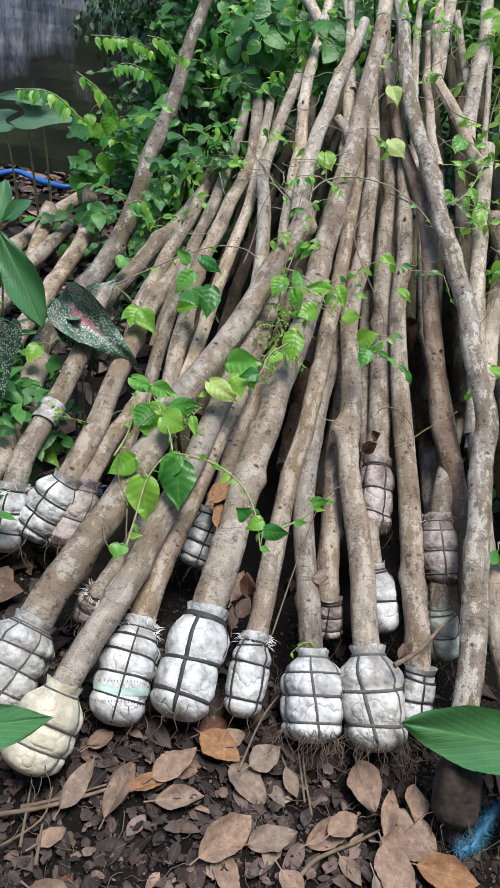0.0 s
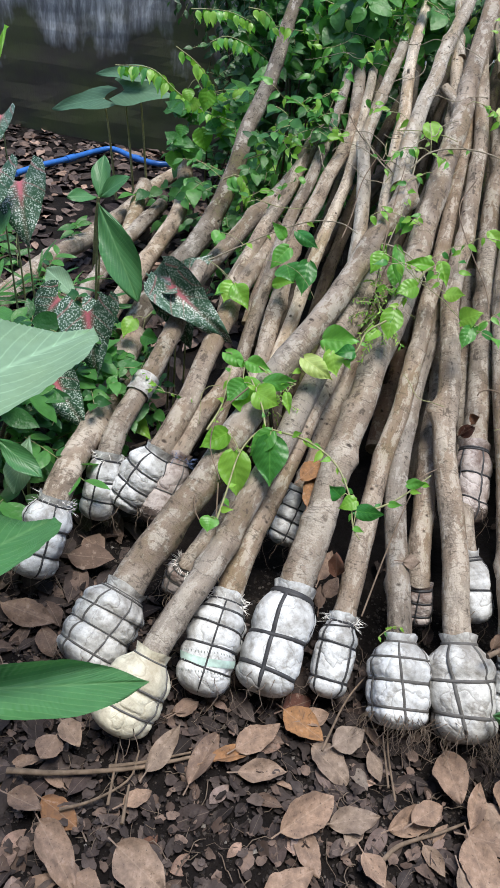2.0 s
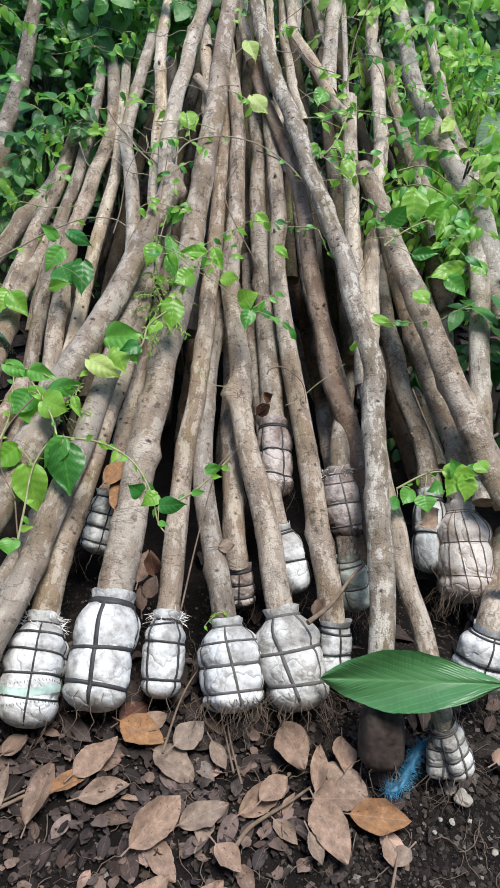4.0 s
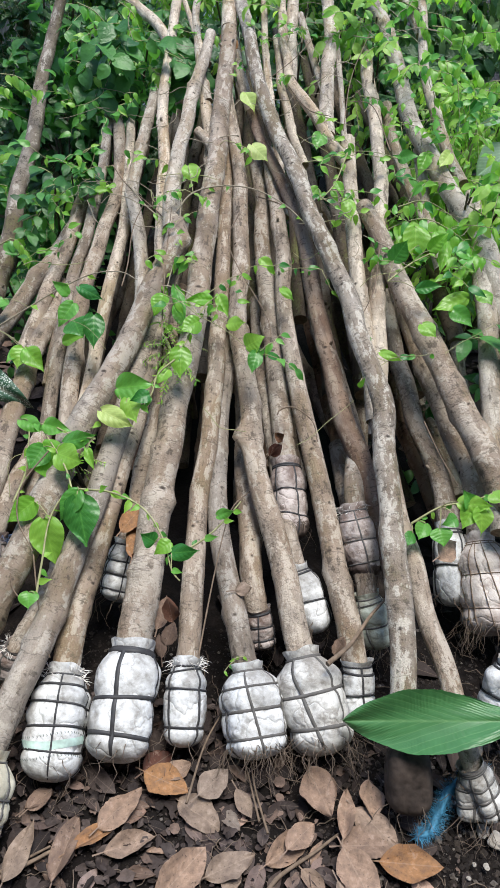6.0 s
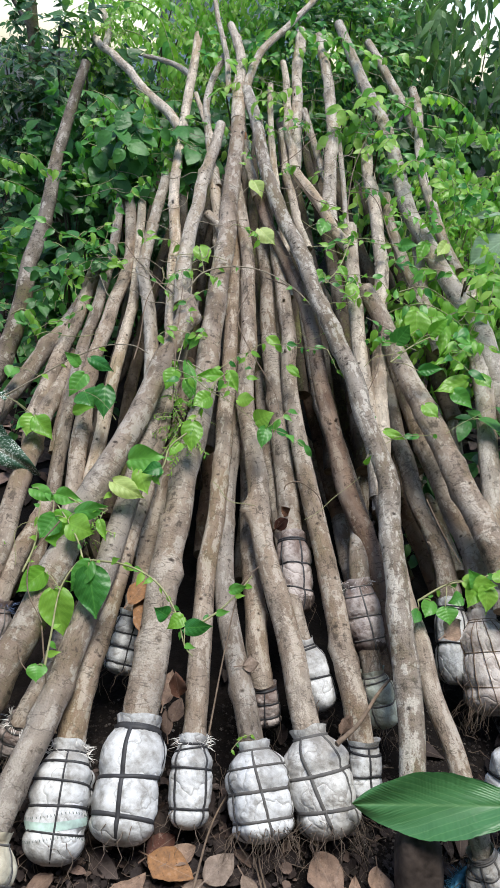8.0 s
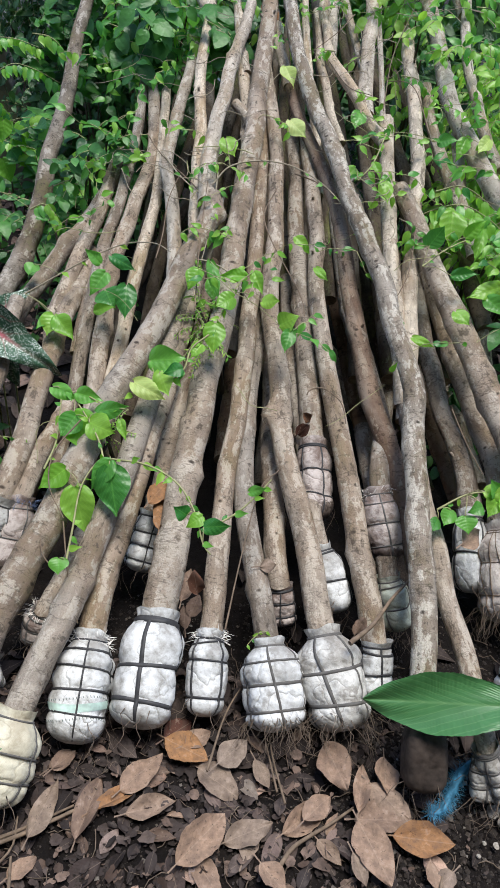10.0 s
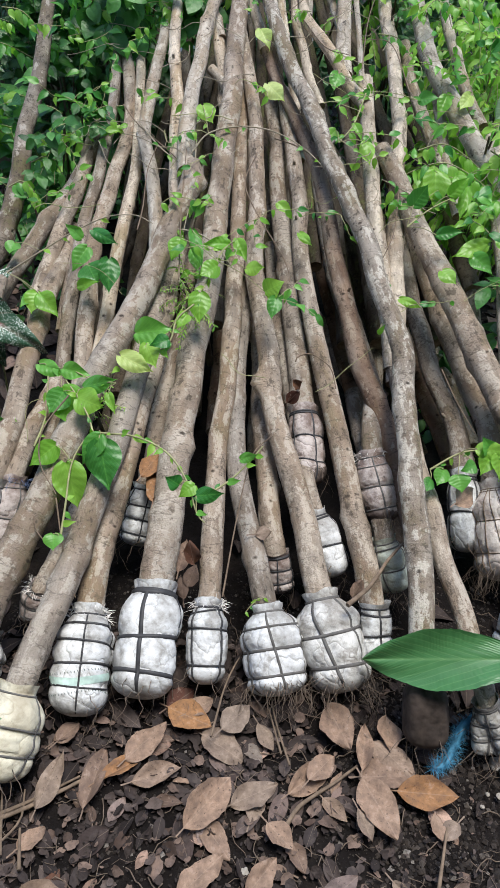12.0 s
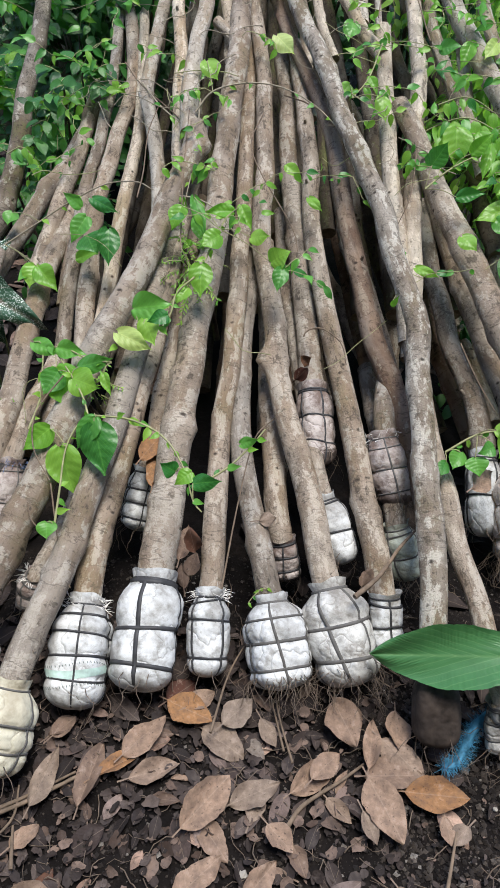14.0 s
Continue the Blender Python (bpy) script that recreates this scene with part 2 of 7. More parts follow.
def leaf_material(name, low, high, rough=0.45, glow=0.35, vein=0.0, island=True, veins=None):
    m, nt, b = material(name, rough + 0.05, 0.45)
    rnd = random_value(nt, island)
    n = noise_tex(nt, coords(nt, "Object"), 40.0, 3)
    col = mix(nt, rnd, low, high)
    col = mix(nt, ramp(nt, n, [(0.3, 0.0), (0.75, 0.35)]), col, tuple(c * 0.6 for c in low))
    uv = nt.nodes.new("ShaderNodeTexCoord")
    sep = nt.nodes.new("ShaderNodeSeparateXYZ")
    nt.links.new(uv.outputs["UV"], sep.inputs["Vector"])
    if vein:
        ab = nt.nodes.new("ShaderNodeMath")
        ab.operation = "ABSOLUTE"
        nt.links.new(sep.outputs["X"], ab.inputs[0])
        w = nt.nodes.new("ShaderNodeMath")
        w.operation = "MULTIPLY_ADD"
        nt.links.new(ab.outputs[0], w.inputs[0])
        w.inputs[1].default_value = -0.55
        nt.links.new(sep.outputs["Y"], w.inputs[2])
        s = nt.nodes.new("ShaderNodeMath")
        s.operation = "PINGPONG"
        nt.links.new(w.outputs[0], s.inputs[0])
        s.inputs[1].default_value = 0.055
        lines = ramp(nt, s.outputs[0], [(0.0, 1.0), (0.012, 0.0)])
        rib = ramp(nt, ab.outputs[0], [(0.02, 1.0), (0.06, 0.0)])
        both = mix(nt, 1.0, lines, rib, "ADD")
        fade = mix(nt, 1.0, both, (vein, vein, vein), "MULTIPLY")
        col = mix(nt, fade, col, veins or tuple(min(1, c * 1.7 + 0.03) for c in high))
        bump(nt, b, s.outputs[0], min(0.5, vein * 1.1), 0.012)
    else:
        bump(nt, b, noise_tex(nt, coords(nt, "Object"), 70.0, 3), 0.5, 0.008)
    nt.links.new(col, b.inputs["Base Color"])
    if glow:
        t = nt.nodes.new("ShaderNodeBsdfTranslucent")
        nt.links.new(mix(nt, 1.0, col, (1.4, 1.5, 0.85), "MULTIPLY"), t.inputs["Color"])
        ms = nt.nodes.new("ShaderNodeMixShader")
        ms.inputs[0].default_value = glow
        nt.links.new(b.outputs[0], ms.inputs[1])
        nt.links.new(t.outputs[0], ms.inputs[2])
        nt.links.new(ms.outputs[0], nt.nodes["Material Output"].inputs["Surface"])
    return m


LEAF_VINE = leaf_material("vine_leaf", (0.040, 0.21, 0.045), (0.18, 0.48, 0.08), 0.30, 0.40, 0.13, island=False)
LEAF_LIME = leaf_material("young_vine_leaf", (0.16, 0.42, 0.045), (0.34, 0.60, 0.10), 0.30, 0.45, 0.11, island=False)
LEAF_YELLOW = leaf_material("yellow_leaf", (0.46, 0.62, 0.17), (0.54, 0.66, 0.24), 0.4, 0.35, 0.2, island=False)
LEAF_GINGER = leaf_material("ginger_leaf", (0.062, 0.200, 0.072), (0.085, 0.245, 0.088), 0.33, 0.22, 0.34, island=False, veins=(0.20, 0.38, 0.16))
LEAF_PALE = leaf_material("pale_back_of_leaf", (0.22, 0.36, 0.22), (0.26, 0.40, 0.26), 0.45, 0.25, 0.32, island=False)
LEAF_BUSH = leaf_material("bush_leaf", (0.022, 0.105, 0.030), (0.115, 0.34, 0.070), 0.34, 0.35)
# lime leaf green, lightened further to carry the stronger light on the bushes
LEAF_BRIGHT = leaf_material("light_boosted_bush_leaf", (0.13, 0.38, 0.05), (0.44, 0.66, 0.14), 0.34, 0.48)
# darker copy of the bush leaf, with the shade behind other plants in its colour
LEAF_DARK = leaf_material("shade_darkened_leaf", (0.022, 0.080, 0.030), (0.095, 0.23, 0.07), 0.32, 0.25)
LEAF_OLIVE = leaf_material("hanging_leaf", (0.06, 0.16, 0.05), (0.25, 0.42, 0.17), 0.40, 0.4)
LEAF_TARO = leaf_material("taro_leaf", (0.075, 0.17, 0.10), (0.11, 0.23, 0.13), 0.5, 0.2, 0.2, island=False)


def dead_leaf_material(name, island, dry=1.0):
    m, nt, b = material(name, 0.75, 0.25)
    rnd = random_value(nt, island)
    info = nt.nodes.new("ShaderNodeObjectInfo")
    col = info.outputs["Color"] if not island else ramp(nt, rnd, [(0.0, (0.012, 0.009, 0.009)), (0.25, (0.026, 0.019, 0.018)), (0.45, (0.070, 0.052, 0.047)), (0.58, (0.022, 0.018, 0.019)),
                         (0.74, (0.125, 0.096, 0.086)), (0.80, (0.050, 0.030, 0.022)), (0.95, (0.22, 0.155, 0.125)), (1.0, (0.018, 0.012, 0.011))])
    if dry > 1:
        col = mix(nt, 1.0, col, (dry, dry * 0.97, dry * 0.95), "MULTIPLY")
    vec = coords(nt, "Object")
    n = noise_tex(nt, vec, 35.0, 5, 0.65)
    n2 = noise_tex(nt, vec, 170.0, 3, 0.65)
    col = mix(nt, ramp(nt, n, [(0.42, 0.0), (0.60, 0.55)]), col, (0.085, 0.060, 0.050) if not island else (0.022, 0.016, 0.014))
    col = mix(nt, ramp(nt, n, [(0.34, 0.45), (0.44, 0.0)]), col, (0.40, 0.32, 0.27) if not island else (0.10, 0.080, 0.070))
    col = mix(nt, ramp(nt, n2, [(0.60, 0.0), (0.70, 0.75)]), col, (0.045, 0.032, 0.028))
    uv = nt.nodes.new("ShaderNodeTexCoord")
    sep = nt.nodes.new("ShaderNodeSeparateXYZ")
    nt.links.new(uv.outputs["UV"], sep.inputs["Vector"])
    ab = nt.nodes.new("ShaderNodeMath")
    ab.operation = "ABSOLUTE"
    nt.links.new(sep.outputs["X"], ab.inputs[0])
    col = mix(nt, ramp(nt, ab.outputs[0], [(0.012, 0.22), (0.04, 0.0)]), col, (0.40, 0.31, 0.24))
    skew = nt.nodes.new("ShaderNodeMath")
    skew.operation = "MULTIPLY_ADD"
    nt.links.new(ab.outputs[0], skew.inputs[0])
    skew.inputs[1].default_value = -0.30
    nt.links.new(sep.outputs["Y"], skew.inputs[2])
    saw = nt.nodes.new("ShaderNodeMath")
    saw.operation = "PINGPONG"
    nt.links.new(skew.outputs[0], saw.inputs[0])
    saw.inputs[1].default_value = 0.045
    rib = ramp(nt, saw.outputs[0], [(0.0, 0.16), (0.006, 0.0)])
    col = mix(nt, rib, col, (0.07, 0.045, 0.035))
    nt.links.new(col, b.inputs["Base Color"])
    bump(nt, b, mix(nt, 0.06, mix(nt, 0.4, n, n2), ramp(nt, saw.outputs[0], [(0.0, 0.0), (0.045, 1.0)])), 0.7, 0.005)
    return m


def clod_material():
    m, nt, b = material("soil_crumbs", 0.75, 0.4)
    col = ramp(nt, random_value(nt, True), [(0.0, (0.012, 0.009, 0.008)), (0.5, (0.040, 0.031, 0.026)), (0.84, (0.075, 0.060, 0.050)), (0.96, (0.17, 0.145, 0.125)), (1.0, (0.36, 0.33, 0.30))])
    n = noise_tex(nt, coords(nt, "Object"), 300.0)
    nt.links.new(mix(nt, ramp(nt, n, [(0.3, 0.6), (0.7, 0.0)]), col, (0.012, 0.009, 0.008)), b.inputs["Base Color"])
    return m


CRUMBS = clod_material()
DEAD = dead_leaf_material("dead_leaf", False)
DEAD_MANY = dead_leaf_material("leaf_litter", True)
DEAD_DRY = dead_leaf_material("dry_leaf_litter", True, 2.6)


def caladium_material():
    m, nt, b = material("caladium_leaf", 0.4, 0.4)
    uv = nt.nodes.new("ShaderNodeTexCoord")
    vor = nt.nodes.new("ShaderNodeTexVoronoi")
    vor.inputs["Scale"].default_value = 230.0
    nt.links.new(coords(nt, "Object"), vor.inputs["Vector"])
    n = noise_tex(nt, coords(nt, "Object"), 30.0, 3)
    speck = ramp(nt, vor.outputs["Distance"], [(0.30, 1.0), (0.46, 0.0)])
    part_of = ramp(nt, n, [(0.36, 0.0), (0.48, 1.0)])
    col = mix(nt, mix(nt, 1.0, speck, part_of, "MULTIPLY"), (0.028, 0.085, 0.045), (0.52, 0.60, 0.54))
    sep = nt.nodes.new("ShaderNodeSeparateXYZ")
    nt.links.new(uv.outputs["UV"], sep.inputs["Vector"])
    side = nt.nodes.new("ShaderNodeMath")
    side.operation = "ABSOLUTE"
    nt.links.new(sep.outputs["X"], side.inputs[0])
    skew = nt.nodes.new("ShaderNodeMath")
    skew.operation = "MULTIPLY_ADD"
    nt.links.new(side.outputs[0], skew.inputs[0])
    skew.inputs[1].default_value = -0.42
    nt.links.new(sep.outputs["Y"], skew.inputs[2])
    saw = nt.nodes.new("ShaderNodeMath")
    saw.operation = "PINGPONG"
    saw.inputs[1].default_value = 0.10
    nt.links.new(skew.outputs[0], saw.inputs[0])
    veins = mix(nt, 1.0, ramp(nt, saw.outputs[0], [(0.0, 0.6), (0.016, 0.0)]), ramp(nt, side.outputs[0], [(0.03, 1.0), (0.10, 0.0)]), "ADD")
    heart = ramp(nt, sep.outputs["Y"], [(0.10, 0.9), (0.50, 0.10)])
    col = mix(nt, mix(nt, 1.0, ramp(nt, side.outputs[0], [(0.04, 0.7), (0.26, 0.0)]), ramp(nt, sep.outputs["Y"], [(0.10, 1.0), (0.36, 0.0)]), "MULTIPLY"), col, (0.40, 0.10, 0.13))
    col = mix(nt, mix(nt, 1.0, veins, heart, "MULTIPLY"), col, (0.46, 0.13, 0.16))
    nt.links.new(col, b.inputs["Base Color"])
    return m


CALADIUM = caladium_material()


# ---- mesh helpers ----
def as_mesh(name, verts, faces, material=None, uvs=None, smooth=True):
    me = bpy.data.meshes.new(name)
    me.from_pydata([tuple(v) for v in verts], [], faces)
    if uvs is not None:
        layer = me.uv_layers.new(name="UVMap")
        idx = np.empty(len(me.loops), dtype=np.int32)
        me.loops.foreach_get("vertex_index", idx)
        layer.data.foreach_set("uv", np.asarray(uvs, dtype=np.float32)[idx].ravel())
    if smooth:
        me.polygons.foreach_set("use_smooth", [True] * len(me.polygons))
    if material:
        me.materials.append(material)
    me.update()
    return me


def part(name, mesh, parent=None, label="", category="", group="", kind=""):
    ob = new(name, mesh)
    if parent is not None:
        ob.parent = parent
    return tagged(ob, label, category, group, kind)


def thing(name, at, label, category, group=""):
    ob = new(name)
    ob.empty_display_size = 0.05
    ob.location = at
    return tagged(ob, label, category, group)


def smooth_line(points, step):
    """Evenly spaced points on a Catmull-Rom curve through the given ones."""
    p = [np.array(q, float) for q in points]
    p = [2 * p[0] - p[1]] + p + [2 * p[-1] - p[-2]]
    fine = []
    for a, b, c, d in zip(p, p[1:], p[2:], p[3:]):
        for u in np.linspace(0, 1, 24, endpoint=False):
            fine.append(0.5 * (2 * b + (c - a) * u + (2 * a - 5 * b + 4 * c - d) * u**2 + (3 * b - a - 3 * c + d) * u**3))
    fine = np.array(fine + [p[-2]])
    run = np.r_[0, np.cumsum(np.linalg.norm(np.diff(fine, axis=0), axis=1))]
    n = max(3, int(run[-1] / step) + 1)
    at = np.linspace(0, run[-1], n)
    return np.stack([np.interp(at, run, fine[:, k]) for k in range(3)], 1), at


def frames_along(line):
    tang = np.gradient(line, axis=0)
    tang /= np.linalg.norm(tang, axis=1)[:, None]
    ref = np.array([0.0, 0.0, 1.0]) if abs(tang[0][2]) < 0.9 else np.array([1.0, 0, 0])
    side = []
    for t in tang:
        s = ref - t * (ref @ t)
        s /= np.linalg.norm(s)
        side.append(s)
        ref = s
    side = np.array(side)
    return tang, side, np.cross(tang, side)


def tube(name, points, radius, material, sides=8, step=0.02, origin=(0, 0, 0), shape=None, caps=True, end=None):
    """A tube along a smooth line; radius(run 0..1) or a number; shape(run, angle, metres) swells it."""
    line, run = smooth_line(points, step)
    tang, s1, s2 = frames_along(line)
    total = run[-1]
    ang = np.linspace(0, 2 * math.pi, sides, endpoint=False)
    verts, uvs, round_uvs = [], [], []
    for k, c in enumerate(line):
        u = run[k] / total
        r = radius(u) if callable(radius) else radius
        for a in ang:
            rr = r * (shape(u, a, run[k]) if shape else 1.0)
            verts.append(c + (s1[k] * math.cos(a) + s2[k] * math.sin(a)) * rr - np.array(origin))
            uvs.append((a * r, run[k]))
            round_uvs.append((a * 0.03, run[k]))
    n = len(line)
    faces = [(i * sides + j, i * sides + (j + 1) % sides, (i + 1) * sides + (j + 1) % sides, (i + 1) * sides + j) for i in range(n - 1) for j in range(sides)]
    sides_done = len(faces)
    if caps:
        for ring, flip in ((0, True), (n - 1, False)):
            k = len(verts)
            verts += [verts[ring * sides + j] for j in range(sides)]
            uvs += [uvs[ring * sides + j] for j in range(sides)]
            round_uvs += [round_uvs[ring * sides + j] for j in range(sides)]
            face = tuple(k + j for j in range(sides))
            faces.append(face[::-1] if flip else face)
    me = as_mesh(name, verts, faces, material, uvs)
    grain = [(math.cos(u[0] / 0.03) * 0.03, math.sin(u[0] / 0.03) * 0.03, u[1]) for u in round_uvs]
    me.attributes.new("grain", "FLOAT_VECTOR", "POINT").data.foreach_set("vector", np.asarray(grain, dtype=np.float32).ravel())
    if end and caps:
        me.materials.append(end)
    for f in me.polygons[sides_done:]:
        f.use_smooth = False
        f.material_index = 1 if end else 0
    return me


def blade(length, width, droop=0.2, fold=0.25, kind="oval", nu=9, nv=5, wave=0.0, seed=0, lobe=0.0, quilt=0.0):
    """Vertices, faces and uvs of one leaf: base at the origin, along +y, face up +z."""
    rnd = random.Random(seed)
    ph = rnd.uniform(0, 6)
    verts, uvs, faces = [], [], []
    for i in range(nu):
        u = i / (nu - 1)
        if kind == "oval":
            w = math.sin(math.pi * min(1, max(0.0, u)) ** 0.85) ** 0.8
        elif kind == "heart":
            w = (1 - u) ** 0.75 * (1.0 if u > 0.06 else 0.75) * (1.12 if u < 0.4 else 1.0)
            w = max(w * min(1, 0.72 + 1.6 * u), 0.02 if u > 0.99 else 0)
        elif kind == "cordate":
            w = math.sin(math.pi * (0.02 + 0.98 * u) ** 0.60) ** 0.74 * (1 - 0.22 * u * u)
        elif kind == "ovate":
            w = math.sqrt(max(0.0, 1 - ((0.34 - u) / 0.345) ** 2)) if u < 0.34 else math.cos(math.pi / 2 * (u - 0.34) / 0.66) ** 1.3
        elif kind == "strap":
            w = math.sin(math.pi * u ** 1.22) ** 0.78
        elif kind == "lance":
            w = math.sin(math.pi * u ** 0.86) ** 0.72
        else:
            w = math.sin(math.pi * u) ** 0.7
        w = max(w, 0.03)
        for j in range(nv):
            v = 2 * j / (nv - 1) - 1
            x = v * w * width / 2
            y = u * length - lobe * length * (abs(v) ** 1.5) * max(0, 1 - u * 3)
            z = -droop * length * u * u + fold * abs(v) * w * width / 2 + wave * width * math.sin(6 * u + 2.2 * v + ph) * abs(v)
            z += quilt * width * (abs(math.sin(6 * math.pi * (u - 0.22 * abs(v)))) - 0.6) * min(1, 3 * abs(v)) * min(1, 4 * (1 - abs(v)) + 0.3)
            verts.append((x, y, z))
            uvs.append((v * w, u))
    for i in range(nu - 1):
        for j in range(nv - 1):
            a = i * nv + j
            faces.append((a, a + 1, a + nv + 1, a + nv))
    return np.array(verts), faces, uvs


def aim(at, along, up=(0, 0, 1)):
    """A pose at a point, y along a direction, z as near as can be to up."""
    y = Vector(along).normalized()
    x = y.cross(Vector(up))
    x = x.normalized() if x.length > 1e-4 else Vector((1, 0, 0))
    z = x.cross(y)
    m = Matrix((x, y, z)).transposed().to_4x4()
    m.translation = Vector(at)
    return m


def leaf_cloud(name, spots, material, proto):
    """One mesh of many leaves: spots of (place, along, up, scale)."""
    pv, pf, pu = proto
    pv = np.asarray(pv)
    verts, faces, uvs = [], [], []
    for at, along, up, size in spots:
        y = np.array(along, float)
        y /= np.linalg.norm(y) + 1e-9
        x = np.cross(y, up)
        n = np.linalg.norm(x)
        x = x / n if n > 1e-4 else np.array([1.0, 0, 0])
        z = np.cross(x, y)
        k = len(verts)
        verts.extend((pv * size) @ np.stack([x, y, z]) + np.array(at))
        faces.extend(tuple(k + i for i in f) for f in pf)
        uvs.extend(pu)
    return as_mesh(name, verts, faces, material, uvs)


def scrap(seed, n=12):
    """An irregular torn, curled piece of leaf, about 1 long."""
    rnd = random.Random(seed)
    curl = rnd.uniform(0.1, 0.5)
    verts, uvs = [(0, 0.5, 0.0)], [(0.5, 0.5)]
    for ring in (0.5, 1.0):
        for k in range(n):
            a = 2 * math.pi * k / n
            r = ring * (0.40 + 0.22 * noise.noise((math.cos(a) * 1.2, math.sin(a) * 1.2, seed * 3.1)) + 0.02 * rnd.uniform(-1, 1) * (ring > 0.6))
            x = 0.62 * r * math.cos(a)
            verts.append((x, 0.5 + r * math.sin(a), curl * x * x * 3 + rnd.uniform(-0.03, 0.05)))
            uvs.append((0.5 + 0.3 * math.cos(a), 0.5))
    faces = [(0, 1 + k, 1 + (k + 1) % n) for k in range(n)]
    faces += [(1 + k, 1 + n + k, 1 + n + (k + 1) % n, 1 + (k + 1) % n) for k in range(n)]
    return np.array(verts), faces, uvs


# ---- ground, wall, house ----
def ground_height(x, y):
    near = math.exp(-((x + 0.2) ** 2 + (y - 1.2) ** 2) / 30)
    z = 0.020 * noise.noise((x * 2.1, y * 2.1, 0)) + 0.012 * noise.noise((x * 7, y * 7, 3)) + 0.007 * noise.noise((x * 19, y * 19, 7)) + 0.006 * noise.noise((x * 43, y * 43, 5))
    return z * near - 0.012


def grid_axis(inner, fine, coarse):
    a = np.arange(inner[0], inner[1] + 1e-6, fine)
    left = inner[0] - np.cumsum(coarse)
    right = inner[1] + np.cumsum(coarse)
    return np.r_[left[::-1], a, right]


def build_ground():
    steps = np.array([0.1, 0.2, 0.4, 0.8, 1.6, 3, 6, 12, 25, 50, 100, 200])
    xs = grid_axis((-1.2, 1.2), 0.016, steps * 0.5)
    ys = grid_axis((0.25, 1.7), 0.016, steps * 0.5)
    verts = [(x, y, ground_height(x, y)) for y in ys for x in xs]
    nx = len(xs)
    faces = [(j * nx + i, j * nx + i + 1, (j + 1) * nx + i + 1, (j + 1) * nx + i) for j in range(len(ys) - 1) for i in range(nx - 1)]
    part("ground", as_mesh("ground", verts, faces, SOIL), None, "dark damp garden soil strewn with dead leaves", "ground", kind="structure")


def box_mesh(name, lo, hi, material, bevel=0.0):
    bm = bmesh.new()
    bmesh.ops.create_cube(bm, size=1)
    for v in bm.verts:
        v.co = Vector([lo[k] if v.co[k] < 0 else hi[k] for k in range(3)])
    if bevel:
        bmesh.ops.bevel(bm, geom=bm.edges[:], offset=bevel, segments=2, affect="EDGES")
    me = bpy.data.meshes.new(name)
    bm.to_mesh(me)
    bm.free()
    me.materials.append(material)
    return me


build_ground()


def build_wall():
    bm = bmesh.new()
    nx, nz = 70, 34
    rows = []
    for k in range(nz + 1):
        rows.append([bm.verts.new((-7.5 + 6.9 * i / nx, 4.4 + 0.012 * noise.noise((i * 0.35, k * 0.35, 2)), -0.2 + 1.55 * k / nz)) for i in range(nx + 1)])
    for k in range(nz):
        for i in range(nx):
            bm.faces.new((rows[k][i], rows[k][i + 1], rows[k + 1][i + 1], rows[k + 1][i]))
    ring = [rows[0][0], rows[0][-1], rows[-1][-1], rows[-1][0]]
    back = [bm.verts.new((v.co.x, 4.58, v.co.z)) for v in ring]
    edge = ([rows[0][i] for i in range(nx + 1)], [r[-1] for r in rows], [rows[-1][i] for i in range(nx, -1, -1)], [r[0] for r in rows[::-1]])
    for n, line in enumerate(edge):
        bm.faces.new(list(reversed(line)) + [back[n], back[(n + 1) % 4]])
    bm.faces.new(back[::-1])
    bmesh.ops.recalc_face_normals(bm, faces=bm.faces[:])
    me = bpy.data.meshes.new("wall")
    bm.to_mesh(me)
    bm.free()
    me.materials.append(WALL)
    part("wall_north", me, None, "old rendered yard wall with black mould and white streaks", "wall", kind="structure")


build_wall()
# unseen wall added behind the camera; it keeps low frontal skylight off the heap
part("light_blocker_south", box_mesh("light_blocker_south", (-6.0, -0.85, -0.2), (6.0, -0.7, 4.2), plain("dull_brown_blocker", (0.20, 0.16, 0.13), 0.9, 0.3, 5), 0.01), None, "unseen plain dull brown wall added to block low skylight", "wall", kind="structure")


